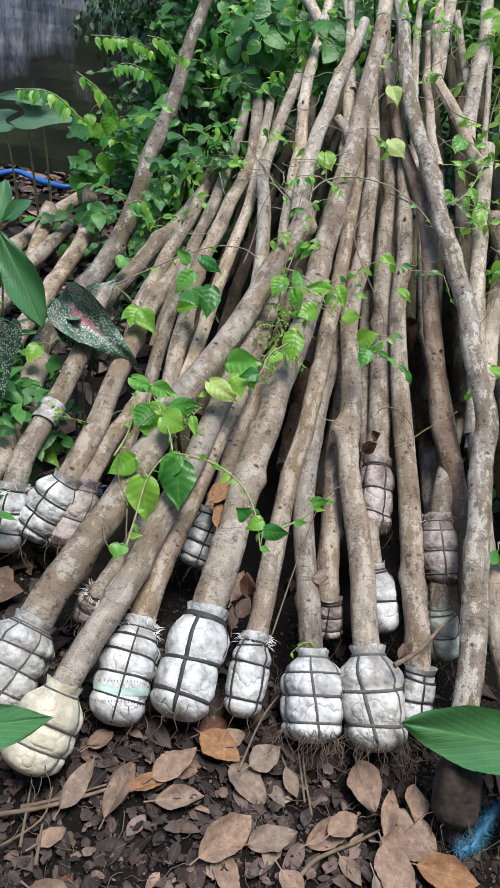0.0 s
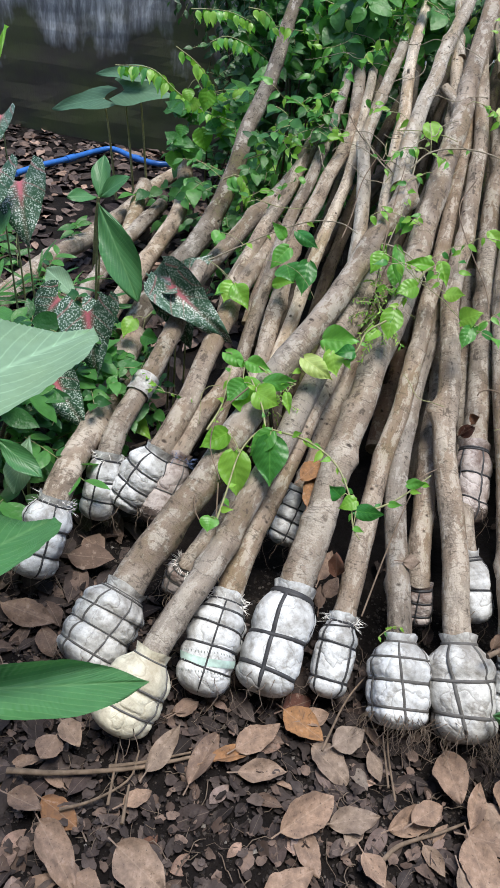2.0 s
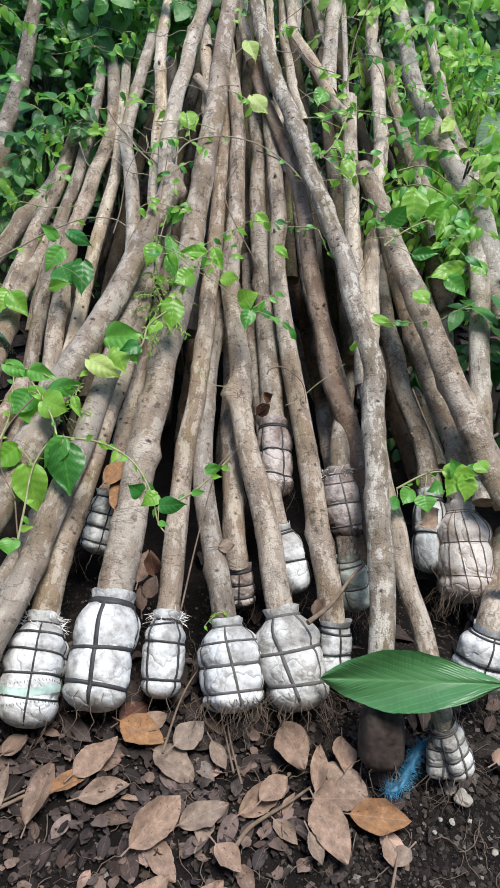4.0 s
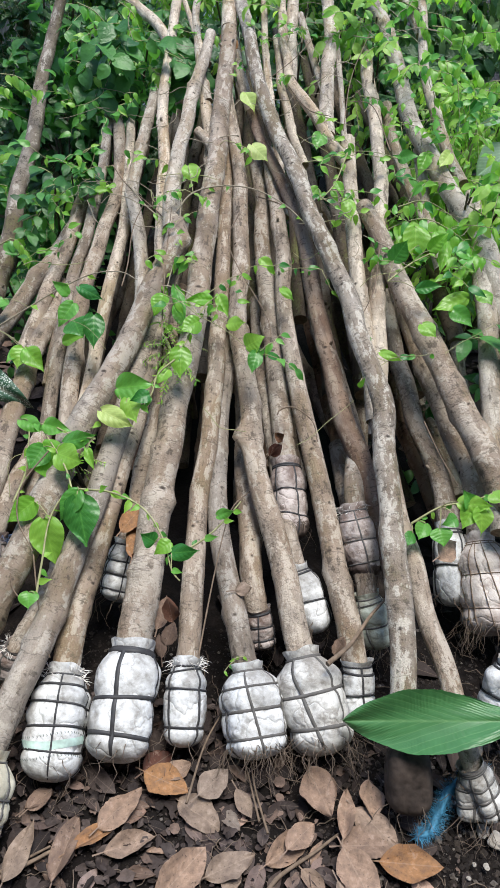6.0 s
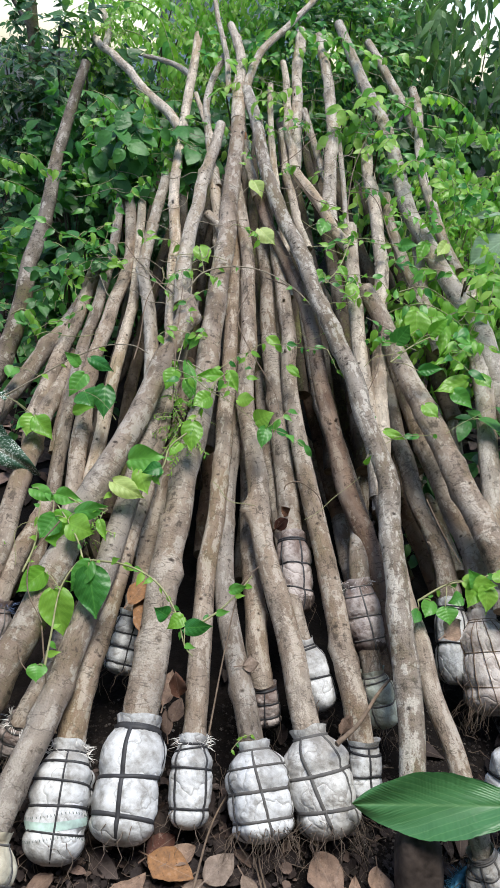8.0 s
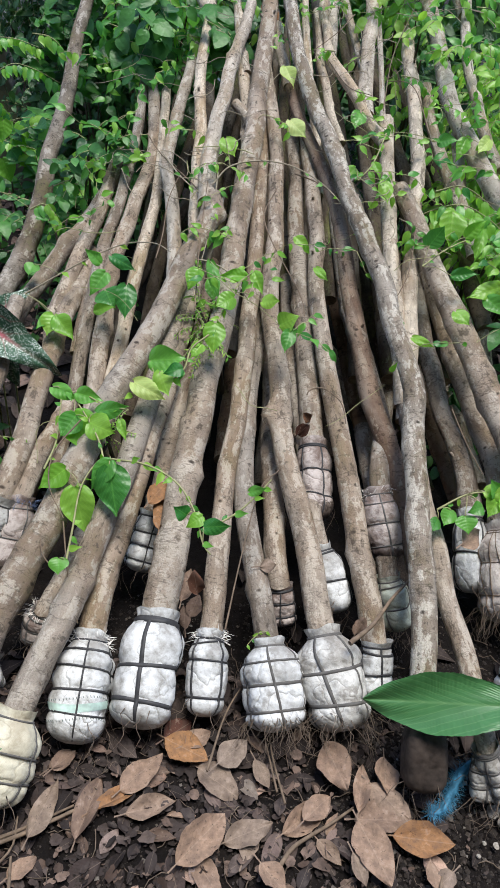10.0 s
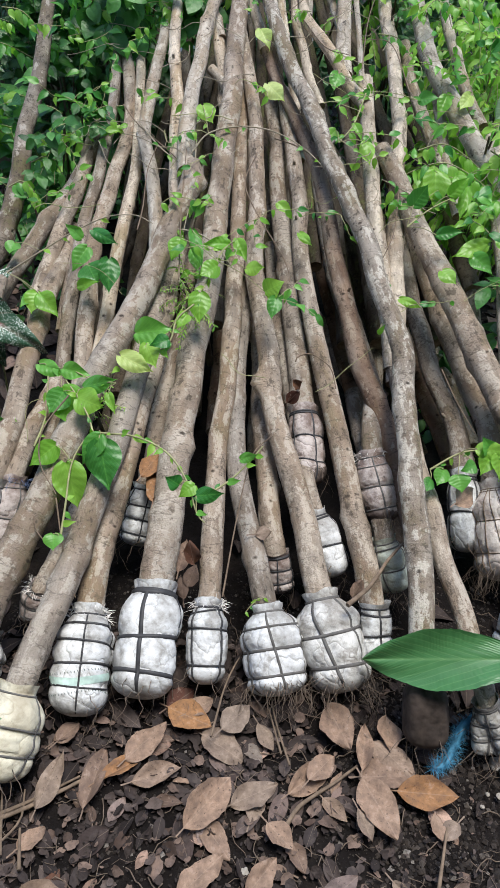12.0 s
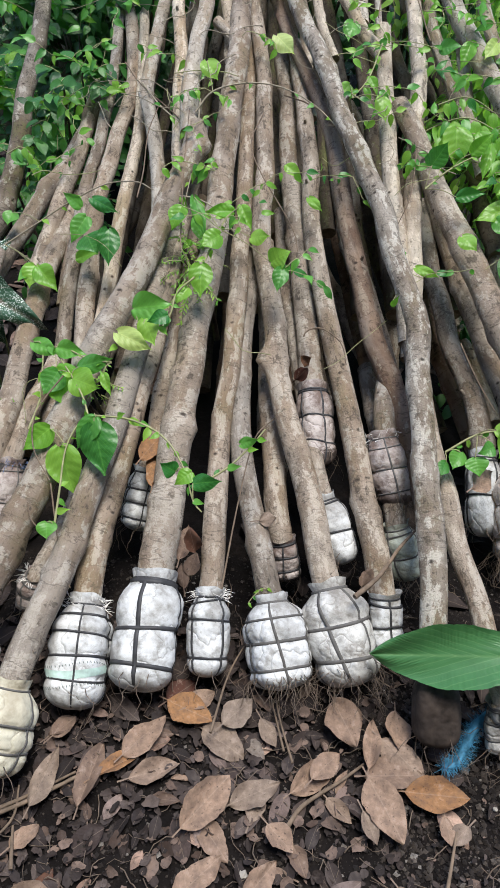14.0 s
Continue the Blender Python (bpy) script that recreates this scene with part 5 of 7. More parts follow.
vine([[(0.000, 1.538, 0.589), (-0.039, 1.511, 0.562), (-0.055, 1.466, 0.526), (-0.113, 1.448, 0.486), (-0.166, 1.452, 0.464), (-0.220, 1.447, 0.433)], [(0.051, 1.676, 0.641), (0.019, 1.599, 0.597), (-0.000, 1.556, 0.579)]],
     [((-0.167, 1.458, 0.492), (-0.091, 1.415, 0.479), 0.051, 'yellow'), 
      ((-0.134, 1.497, 0.530), (-0.052, 1.476, 0.557), 0.067, 'vine'), 
      ((-0.107, 1.470, 0.520), (-0.083, 1.420, 0.485), 0.050, 'lime'), 
      ((-0.055, 1.461, 0.536), (-0.093, 1.436, 0.538), 0.036, 'vine'), 
      ((0.012, 1.578, 0.600), (0.013, 1.521, 0.550), 0.055, 'lime'), 
      ((-0.015, 1.527, 0.568), (-0.038, 1.492, 0.554), 0.034, 'lime'), 
      ((0.054, 1.643, 0.641), (0.009, 1.610, 0.629), 0.049, 'lime'), 
      ((-0.041, 1.760, 0.660), (-0.065, 1.713, 0.629), 0.048, 'lime'), 
      ((-0.012, 1.777, 0.674), (0.016, 1.706, 0.607), 0.033, 'vine'), 
      ((0.082, 1.728, 0.662), (0.021, 1.708, 0.673), 0.036, 'lime'), 
      ((0.124, 1.657, 0.631), (0.165, 1.632, 0.647), 0.039, 'lime'), 
      ((0.170, 1.604, 0.596), (0.207, 1.589, 0.630), 0.053, 'lime'), 
      ((0.196, 1.587, 0.591), (0.184, 1.540, 0.558), 0.038, 'vine'), 
      ((0.100, 1.743, 0.671), (0.124, 1.691, 0.638), 0.033, 'lime')],
     'light green creeper with a yellowing leaf on the trunks')
vine([[(-0.541, 1.926, 0.473), (-0.447, 1.966, 0.524), (-0.364, 1.984, 0.572), (-0.262, 1.981, 0.624), (-0.176, 1.948, 0.646), (-0.123, 1.890, 0.647)]],
     [((-0.438, 1.826, 0.465), (-0.448, 1.773, 0.429), 0.059, 'lime'), 
      ((-0.428, 1.817, 0.464), (-0.377, 1.762, 0.432), 0.058, 'lime'), 
      ((-0.447, 1.833, 0.461), (-0.479, 1.788, 0.438), 0.039, 'vine'), 
      ((-0.319, 1.794, 0.501), (-0.267, 1.773, 0.530), 0.031, 'lime'), 
      ((-0.537, 2.029, 0.522), (-0.544, 1.985, 0.507), 0.046, 'vine')],
     'thin dry runner with young lobed leaves')
vine([[(-0.123, 1.787, 0.585), (-0.107, 1.838, 0.622), (-0.065, 1.851, 0.646), (-0.002, 1.806, 0.658), (0.052, 1.776, 0.636), (0.090, 1.719, 0.605)], [(-0.024, 2.081, 0.783), (0.020, 2.125, 0.823), (0.104, 2.159, 0.837), (0.197, 2.144, 0.834), (0.288, 2.087, 0.805), (0.373, 1.985, 0.749), (0.450, 1.862, 0.682)], [(-0.185, 2.281, 0.802), (-0.123, 2.165, 0.773), (-0.053, 2.060, 0.754)], [(-0.013, 2.119, 0.806), (-0.019, 1.966, 0.718), (-0.041, 1.827, 0.636)]],
     [((0.001, 2.229, 0.873), (0.031, 2.174, 0.843), 0.056, 'lime'), 
      ((0.169, 2.531, 1.034), (0.199, 2.470, 0.998), 0.051, 'yellow'), 
      ((0.189, 2.309, 0.923), (0.236, 2.251, 0.892), 0.057, 'yellow'), 
      ((0.212, 1.926, 0.705), (0.251, 1.881, 0.689), 0.031, 'lime'), 
      ((0.268, 1.838, 0.657), (0.297, 1.796, 0.644), 0.027, 'lime'), 
      ((-0.009, 1.799, 0.616), (0.008, 1.742, 0.575), 0.038, 'vine')],
     'dry arching runner looped between the trunks')
vine([[(0.483, 2.307, 0.917), (0.437, 2.186, 0.855), (0.389, 2.122, 0.817)], [(0.553, 1.846, 0.683), (0.626, 1.903, 0.716), (0.716, 1.947, 0.740), (0.780, 1.931, 0.733)]],
     [((0.407, 2.389, 0.948), (0.390, 2.332, 0.915), 0.051, 'vine'), 
      ((0.384, 2.171, 0.838), (0.352, 2.126, 0.819), 0.038, 'lime'), 
      ((0.464, 2.110, 0.825), (0.471, 2.049, 0.781), 0.044, 'lime'), 
      ((0.437, 2.186, 0.855), (0.458, 2.133, 0.828), 0.026, 'lime'), 
      ((0.512, 1.639, 0.574), (0.558, 1.602, 0.572), 0.027, 'lime'), 
      ((0.617, 1.783, 0.688), (0.676, 1.758, 0.712), 0.034, 'vine'), 
      ((0.744, 1.754, 0.680), (0.649, 1.718, 0.659), 0.050, 'lime'), 
      ((0.702, 1.728, 0.659), (0.749, 1.680, 0.637), 0.047, 'vine'), 
      ((0.617, 1.680, 0.635), (0.645, 1.639, 0.623), 0.046, 'lime'), 
      ((0.641, 1.988, 0.789), (0.641, 1.913, 0.715), 0.075, 'lime'), 
      ((0.569, 1.881, 0.729), (0.596, 1.876, 0.787), 0.052, 'vine'), 
      ((0.696, 1.968, 0.783), (0.728, 1.912, 0.749), 0.045, 'lime'), 
      ((0.725, 1.942, 0.768), (0.700, 1.873, 0.702), 0.036, 'lime'), 
      ((0.670, 1.911, 0.750), (0.710, 1.903, 0.803), 0.038, 'lime'), 
      ((0.789, 1.795, 0.685), (0.813, 1.749, 0.666), 0.048, 'lime'), 
      ((0.638, 2.288, 0.906), (0.686, 2.257, 0.927), 0.043, 'vine'), 
      ((0.801, 2.316, 0.921), (0.762, 2.265, 0.893), 0.044, 'yellow'), 
      ((0.728, 2.317, 0.915), (0.698, 2.256, 0.869), 0.044, 'lime')],
     "bushy creeper with broad pointed leaves at the heap's edge")
vine([[(0.536, 1.223, 0.364), (0.605, 1.254, 0.387), (0.673, 1.268, 0.392), (0.730, 1.287, 0.402)]],
     [((0.675, 1.242, 0.413), (0.642, 1.196, 0.374), 0.049, 'lime'), 
      ((0.686, 1.233, 0.408), (0.685, 1.184, 0.368), 0.046, 'lime'), 
      ((0.638, 1.243, 0.409), (0.705, 1.218, 0.420), 0.043, 'lime'), 
      ((0.667, 1.237, 0.401), (0.649, 1.235, 0.443), 0.040, 'vine'), 
      ((0.568, 1.224, 0.364), (0.549, 1.190, 0.347), 0.040, 'vine'), 
      ((0.596, 1.209, 0.361), (0.601, 1.173, 0.344), 0.049, 'vine'), 
      ((0.538, 1.209, 0.348), (0.522, 1.178, 0.338), 0.031, 'vine'), 
      ((0.634, 1.222, 0.381), (0.601, 1.200, 0.384), 0.034, 'vine'), 
      ((0.714, 1.258, 0.424), (0.730, 1.230, 0.423), 0.040, 'lime')],
     'creeper sprig with lime leaves beside a root ball')
vine([[(-0.798, 1.455, 0.205), (-0.782, 1.529, 0.239), (-0.720, 1.578, 0.266), (-0.635, 1.578, 0.271), (-0.581, 1.527, 0.243)], [(-0.670, 1.745, 0.340), (-0.637, 1.794, 0.363), (-0.561, 1.777, 0.353)]],
     [((-0.822, 1.613, 0.274), (-0.856, 1.535, 0.231), 0.060, 'vine'), 
      ((-0.794, 1.608, 0.266), (-0.734, 1.613, 0.308), 0.068, 'vine'), 
      ((-0.743, 1.591, 0.262), (-0.653, 1.584, 0.282), 0.063, 'vine'), 
      ((-0.668, 1.518, 0.223), (-0.586, 1.485, 0.211), 0.054, 'vine'), 
      ((-0.761, 1.482, 0.198), (-0.779, 1.412, 0.161), 0.065, 'vine'), 
      ((-0.777, 1.445, 0.179), (-0.716, 1.387, 0.140), 0.057, 'vine'), 
      ((-0.720, 1.503, 0.217), (-0.742, 1.441, 0.191), 0.058, 'vine'), 
      ((-0.612, 1.486, 0.203), (-0.546, 1.429, 0.165), 0.057, 'lime'), 
      ((-0.707, 1.570, 0.246), (-0.764, 1.523, 0.248), 0.051, 'vine'), 
      ((-0.844, 1.478, 0.195), (-0.864, 1.416, 0.170), 0.066, 'vine'), 
      ((-0.849, 1.356, 0.140), (-0.781, 1.322, 0.128), 0.056, 'vine'), 
      ((-0.660, 1.407, 0.165), (-0.595, 1.372, 0.153), 0.049, 'vine'), 
      ((-0.704, 1.741, 0.334), (-0.713, 1.678, 0.306), 0.053, 'lime'), 
      ((-0.659, 1.696, 0.312), (-0.606, 1.672, 0.320), 0.052, 'vine')],
     'low green creeper between the root balls')
vine([[(-0.676, 2.95, 0.479), (-0.749, 2.95, 0.558), (-0.818, 2.95, 0.61), (-0.874, 2.95, 0.687), (-0.914, 2.95, 0.74)], [(-0.777, 2.95, 0.585), (-0.857, 2.95, 0.546), (-0.939, 2.95, 0.493), (-1.009, 2.95, 0.455)]],
     [((-0.861, 2.95, 0.707), (-0.87, 2.92, 0.626), 0.070, 'lime'),
      ((-0.797, 2.95, 0.705), (-0.769, 2.92, 0.655), 0.065, 'lime'),
      ((-0.743, 2.95, 0.726), (-0.713, 2.92, 0.689), 0.060, 'lime'),
      ((-0.885, 2.95, 0.561), (-0.851, 2.92, 0.483), 0.085, 'lime'),
      ((-0.797, 2.95, 0.588), (-0.747, 2.92, 0.549), 0.080, 'lime'),
      ((-0.912, 2.95, 0.489), (-0.923, 2.92, 0.42), 0.080, 'vine'),
      ((-0.998, 2.95, 0.45), (-0.983, 2.92, 0.383), 0.075, 'vine'),
      ((-0.845, 2.95, 0.599), (-0.806, 2.92, 0.562), 0.070, 'vine'),
      ((-0.947, 2.95, 0.699), (-0.929, 2.92, 0.657), 0.050, 'lime'),
      ((-0.833, 2.95, 0.645), (-0.777, 2.92, 0.633), 0.060, 'lime'),
      ((-0.717, 2.95, 0.614), (-0.728, 2.92, 0.566), 0.060, 'vine'),
      ((-0.907, 2.95, 0.669), (-0.917, 2.92, 0.625), 0.050, 'lime'),
      ((-0.96, 2.95, 0.561), (-0.964, 2.92, 0.518), 0.060, 'vine')],
     'creeper with large green leaves behind the trunks')
vine([[(-0.651, 2.7, 0.45), (-0.615, 2.7, 0.5), (-0.555, 2.7, 0.548), (-0.482, 2.7, 0.579)], [(-0.505, 2.7, 0.562), (-0.499, 2.7, 0.635), (-0.534, 2.7, 0.687)]],
     [((-0.566, 2.7, 0.533), (-0.568, 2.67, 0.476), 0.070, 'vine'),
      ((-0.53, 2.7, 0.552), (-0.479, 2.67, 0.548), 0.065, 'lime'),
      ((-0.633, 2.7, 0.481), (-0.605, 2.67, 0.406), 0.080, 'vine'),
      ((-0.521, 2.7, 0.676), (-0.521, 2.67, 0.613), 0.070, 'lime'),
      ((-0.464, 2.7, 0.662), (-0.447, 2.67, 0.616), 0.055, 'lime'),
      ((-0.606, 2.7, 0.557), (-0.628, 2.67, 0.519), 0.055, 'vine'),
      ((-0.529, 2.7, 0.624), (-0.55, 2.67, 0.586), 0.055, 'vine')],
     'green creeper leaves hanging between leaning trunks')


# ---- broad-leaved plants round the heap ----
BROAD = {"ginger": LEAF_GINGER, "pale": LEAF_PALE, "lime": LEAF_LIME}
GINGER_BLADE = blade(1.0, 1.0, 0.10, 0.10, "strap", 201, 49, 0.05, 3)
for v in GINGER_BLADE[0]:
    # fine pleats that run slanting from the midrib to the edge
    way = v[1] - 0.9 * abs(v[0]) + 0.010 * noise.noise((v[0] * 9, v[1] * 9, 4))
    v[2] += 0.0034 * math.sin(way * 170) * min(1, abs(v[0]) * 8) * (0.65 + 0.9 * noise.noise((v[1] * 6, v[0] * 5, 1)))
    # a torn, uneven margin
    v[0] *= 1 + 0.07 * noise.noise((v[1] * 7, 2.0 + (v[0] > 0), 0)) + 0.02 * noise.noise((v[1] * 40, (v[0] > 0), 0))
CALADIUM_BLADE = blade(1.0, 1.0, 0.26, 0.30, "heart", 15, 9, 0.08, 5, 0.28)
TARO_BLADE = blade(1.0, 1.0, 0.10, 0.10, "heart", 11, 7, 0.03, 8, 0.25)


def one_leaf_plant(name, category, shape, mat, base, tip, width, label, foot, up, stalk_radius):
    along = Vector(tip) - Vector(base)
    plant = thing(name, base, label, category, category + " plants")
    verts, faces, uvs = shape
    leaf = part("leaf_blade", as_mesh("leaf_blade", verts * np.array([width, along.length, along.length]), faces, mat, uvs), plant)
    leaf.matrix_basis = aim((0, 0, 0), along, up)
    foot = Vector(foot)
    mid = Vector(base).lerp(foot, 0.45) + Vector((0, 0, 0.04))
    part("stalk", tube("stalk", [base, mid, foot], lambda u: stalk_radius * (0.7 + 0.5 * u), VINE, 8, 0.03, base), plant)
    return plant


def broad_leaf(base, tip, width, kind, label, foot=None):
    b = Vector(base)
    foot = foot or (b.x - 0.05, b.y + 0.04, 0.0)
    one_leaf_plant("ginger_leaf", "ginger", GINGER_BLADE, BROAD[kind], base, tip, width, label, foot, (0.1, -0.6, 0.8), 0.0045)


def caladium(base, tip, width, label):
    b = Vector(base)
    one_leaf_plant("caladium", "caladium", CALADIUM_BLADE, CALADIUM, base, tip, width, label, (b.x - 0.02, b.y + 0.06, 0.0), (0.05, -0.8, 0.6), 0.003)


def taro(base, tip, width, label):
    b = Vector(base)
    one_leaf_plant("taro", "taro", TARO_BLADE, LEAF_TARO, base, tip, width, label, (b.x + 0.03, b.y + 0.05, 0.0), (0, -0.72, 0.69), 0.006)


broad_leaf((0.690, 0.806, 0.256), (0.350, 0.848, 0.192), 0.112, "ginger", "large glossy ginger leaf reaching over root balls", (0.98, 0.86, 0))
broad_leaf((-0.455, 0.300, 0.715), (-0.186, 0.526, 0.526), 0.062, "ginger", "bright ginger leaf over the leaf litter", (-0.80, 0.22, 0))
broad_leaf((-0.450, 0.430, 0.700), (-0.444, 0.761, 0.559), 0.110, "ginger", "bright green ginger leaf above a root ball", (-0.85, 0.42, 0))
broad_leaf((-0.570, 0.520, 0.800), (-0.489, 1.033, 0.760), 0.175, "pale", "pale ribbed underside of a big ginger leaf", (-0.92, 0.55, 0))
broad_leaf((-0.880, 1.300, 0.820), (-0.832, 1.389, 1.103), 0.055, "lime", "upright lime green ginger leaf by the wall", (-0.93, 1.3, 0))
broad_leaf((-0.909, 1.980, 0.559), (-0.737, 1.860, 0.330), 0.107, 'ginger', 'dark green drooping ginger leaf above fallen trunks')
broad_leaf((-1.187, 2.600, 0.334), (-1.205, 2.700, 0.474), 0.076, 'ginger', 'young upright ginger shoot in leaf litter')
broad_leaf((-1.182, 2.600, 0.335), (-1.067, 2.600, 0.440), 0.075, 'ginger', 'young ginger leaf in leaf litter')
broad_leaf((-1.191, 2.600, 0.333), (-1.266, 2.500, 0.362), 0.062, 'ginger', 'young ginger leaf spreading over litter')
broad_leaf((-1.041, 2.300, 0.352), (-0.964, 2.200, 0.247), 0.061, 'ginger', 'small ginger leaf among trunks')
broad_leaf((-1.052, 1.600, 0.546), (-1.067, 1.700, 0.648), 0.090, 'ginger', 'dark ginger leaf behind caladiums')
broad_leaf((-0.754, 1.200, 0.280), (-0.757, 1.100, 0.182), 0.067, 'pale', 'grey-green ginger leaf hanging down')
broad_leaf((-0.811, 1.150, 0.297), (-0.679, 1.100, 0.261), 0.052, 'ginger', 'narrow ginger leaf over root balls')
broad_leaf((-0.909, 1.400, 0.313), (-0.782, 1.500, 0.363), 0.074, 'ginger', 'ginger leaf in the shade')
broad_leaf((-0.960, 1.900, 0.271), (-1.119, 2.000, 0.310), 0.074, 'pale', 'pale ginger leaf by the fallen trunks')
broad_leaf((-1.088, 1.800, 0.205), (-1.017, 1.900, 0.316), 0.054, 'ginger', 'ginger leaf by the fallen trunks')
caladium((-1.030, 1.750, 0.669), (-0.963, 1.620, 0.575), 0.178, 'green caladium leaf with white speckles and pink centre')
caladium((-0.732, 1.500, 0.467), (-0.689, 1.420, 0.330), 0.150, 'green caladium leaf with pink heart')
caladium((-0.789, 1.400, 0.313), (-0.682, 1.320, 0.246), 0.139, 'white speckled caladium leaf')
caladium((-0.593, 1.740, 0.461), (-0.400, 1.660, 0.383), 0.140, 'dark caladium leaf with pink veins over trunks')
caladium((-0.593, 1.740, 0.461), (-0.515, 1.680, 0.304), 0.134, 'dark caladium leaf with pink base')
caladium((-0.580, 1.760, 0.464), (-0.730, 1.850, 0.443), 0.098, 'caladium leaf with white speckles')
caladium((-1.061, 1.700, 0.709), (-1.042, 1.600, 0.639), 0.132, 'green caladium leaf with white speckles')
caladium((-1.153, 1.900, 0.786), (-1.152, 1.800, 0.725), 0.094, 'pale mottled caladium leaf')
caladium((-0.783, 1.700, 0.387), (-0.752, 1.650, 0.311), 0.113, 'speckled caladium leaf in shade')
caladium((-0.967, 1.800, 0.314), (-1.032, 1.700, 0.229), 0.120, 'speckled caladium leaf in shade')
caladium((-0.591, 1.900, 0.438), (-0.532, 1.950, 0.486), 0.068, 'small caladium leaf beside trunks')
taro((-1.500, 3.400, 0.500), (-1.776, 3.380, 0.430), 0.130, 'grey-green taro leaf before the wall')
taro((-1.335, 3.420, 0.625), (-1.545, 3.400, 0.612), 0.095, 'flat taro leaf on a tall stalk')
taro((-1.400, 3.400, 0.550), (-1.155, 3.380, 0.575), 0.170, 'blue-green taro leaf before the wall')
broad_leaf((1.100, 2.520, 0.930), (0.955, 2.480, 0.830), 0.120, 'pale', 'blue-green pleated palm-like leaf')
broad_leaf((1.130, 2.500, 0.830), (0.935, 2.440, 0.775), 0.060, 'pale', 'pale blue-green leaf over the bush')
broad_leaf((0.950, 2.560, 0.965), (1.050, 2.530, 1.000), 0.034, 'pale', 'pale curled leaf edge-on')
broad_leaf((1.051, 2.900, 0.904), (1.131, 2.900, 0.961), 0.041, 'pale', 'pale leaf catching the light')
broad_leaf((1.029, 2.500, 0.711), (1.087, 2.400, 0.620), 0.082, 'pale', 'pale broad leaf beside the heap')


# ---- bushes, trees and undergrowth ----
def bush(name, category, label, centre, radii, sprigs, leaf, width, material, seed, foot=None, kind="oval", hang=0.0, spread=0.20, per=9):
    """Sprigs of leaves in an uneven oval crown on thin stems that start at its foot."""
    rnd = random.Random(seed)
    c, rad = np.array(centre), np.array(radii)
    foot = np.array(foot if foot is not None else (centre[0], centre[1], 0.0))
    plant = thing(name, foot, label, category)
    spots, bv, bf = [], [], []
    for _ in range(sprigs):
        d = np.array([rnd.gauss(0, 1) for _ in range(3)])
        d /= np.linalg.norm(d)
        r = rnd.uniform(0.25, 1.0) ** 0.6
        p = c + d * rad * r * (1 + 0.35 * noise.noise(tuple(d * 2.3 + seed)))
        way = d * 0.6 + np.array([rnd.uniform(-0.7, 0.7), rnd.uniform(-0.9, 0.4), rnd.uniform(-0.35, 0.7) - hang * 1.6])
        way /= np.linalg.norm(way)
        size = spread * rnd.uniform(0.6, 1.3)
        side = np.cross(way, (0, 0, 1.0))
        side /= np.linalg.norm(side) + 1e-6
        prev = p
        for i in range(per):
            u = (i + 0.5) / per
            q = p + way * size * u + np.array([0, 0, -0.25 * size * u * u * (1 + 2 * hang)])
            s = 1 if i % 2 else -1
            a = way * rnd.uniform(0.2, 0.7) + side * s * rnd.uniform(0.3, 1.1) + np.array([rnd.uniform(-0.4, 0.4), rnd.uniform(-0.4, 0.4), rnd.uniform(-0.5, 0.15) - hang * rnd.uniform(0.6, 2.4)])
            up = np.array([rnd.uniform(-0.5, 0.5), rnd.uniform(-0.9, 0.1), 0.75])
            spots.append((q - foot, a, up, leaf * rnd.uniform(0.6, 1.2)))
            k = len(bv)
            w = side * 0.0012
            for z in (prev, q):
                bv += [z - w - foot, z + w - foot, z + np.array([0, 0, 0.002]) - foot]
            bf += [(k, k + 1, k + 4, k + 3), (k + 1, k + 2, k + 5, k + 4), (k + 2, k, k + 3, k + 5)]
            prev = q
    part("foliage", leaf_cloud("foliage", spots, material, blade(1.0, width, 0.22, 0.24, kind, 9, 3, 0.05, seed)), plant, kind="stuff")
    part("twig_work", as_mesh("twig_work", bv, bf, VINE), plant, kind="stuff")
    for k in range(5):
        d = np.array([rnd.uniform(-0.7, 0.7), rnd.uniform(-0.6, 0.6), rnd.uniform(0.0, 0.8)])
        tip = c + d * rad
        mid = (foot + tip) / 2 + np.array([rnd.uniform(-0.05, 0.05), rnd.uniform(-0.05, 0.05), 0.05])
        part("stem", tube("stem", [foot + np.array([0.03 * (k - 2), 0, 0]), mid, tip], lambda u: 0.010 - 0.007 * u, BARK["dark"], 7, 0.06, foot), plant)
    return plant


bush("creeper_bush", "bush", "green creeper bush climbing beside the heap", (-0.84, 3.10, 0.36), (0.18, 0.30, 0.32), 34, 0.078, 0.72, LEAF_BUSH, 11, None, "ovate")
bush("creeper_bush", "bush", "green creeper bush behind the leaning trunks", (-0.62, 3.40, 0.60), (0.30, 0.22, 0.45), 54, 0.072, 0.7, LEAF_BUSH, 12, None, "ovate")
bush("shrub", "shrub", "deep green shrub behind the creepers, leaves darkened for shade", (-0.62, 3.85, 0.55), (0.42, 0.18, 0.55), 190, 0.055, 0.55, LEAF_DARK, 33, None, "ovate")
bush("creeper_bush", "bush", "leafy creeper hanging over the trunk tips", (-0.38, 3.40, 1.06), (0.24, 0.22, 0.22), 46, 0.064, 0.66, LEAF_BUSH, 13, (-0.36, 3.5, 0), "ovate", 0.25)
bush("creeper_bush", "bush", "low small-leaved creeper between trunks", (-0.55, 2.55, 0.42), (0.20, 0.30, 0.22), 60, 0.04, 0.55, LEAF_BUSH, 14)
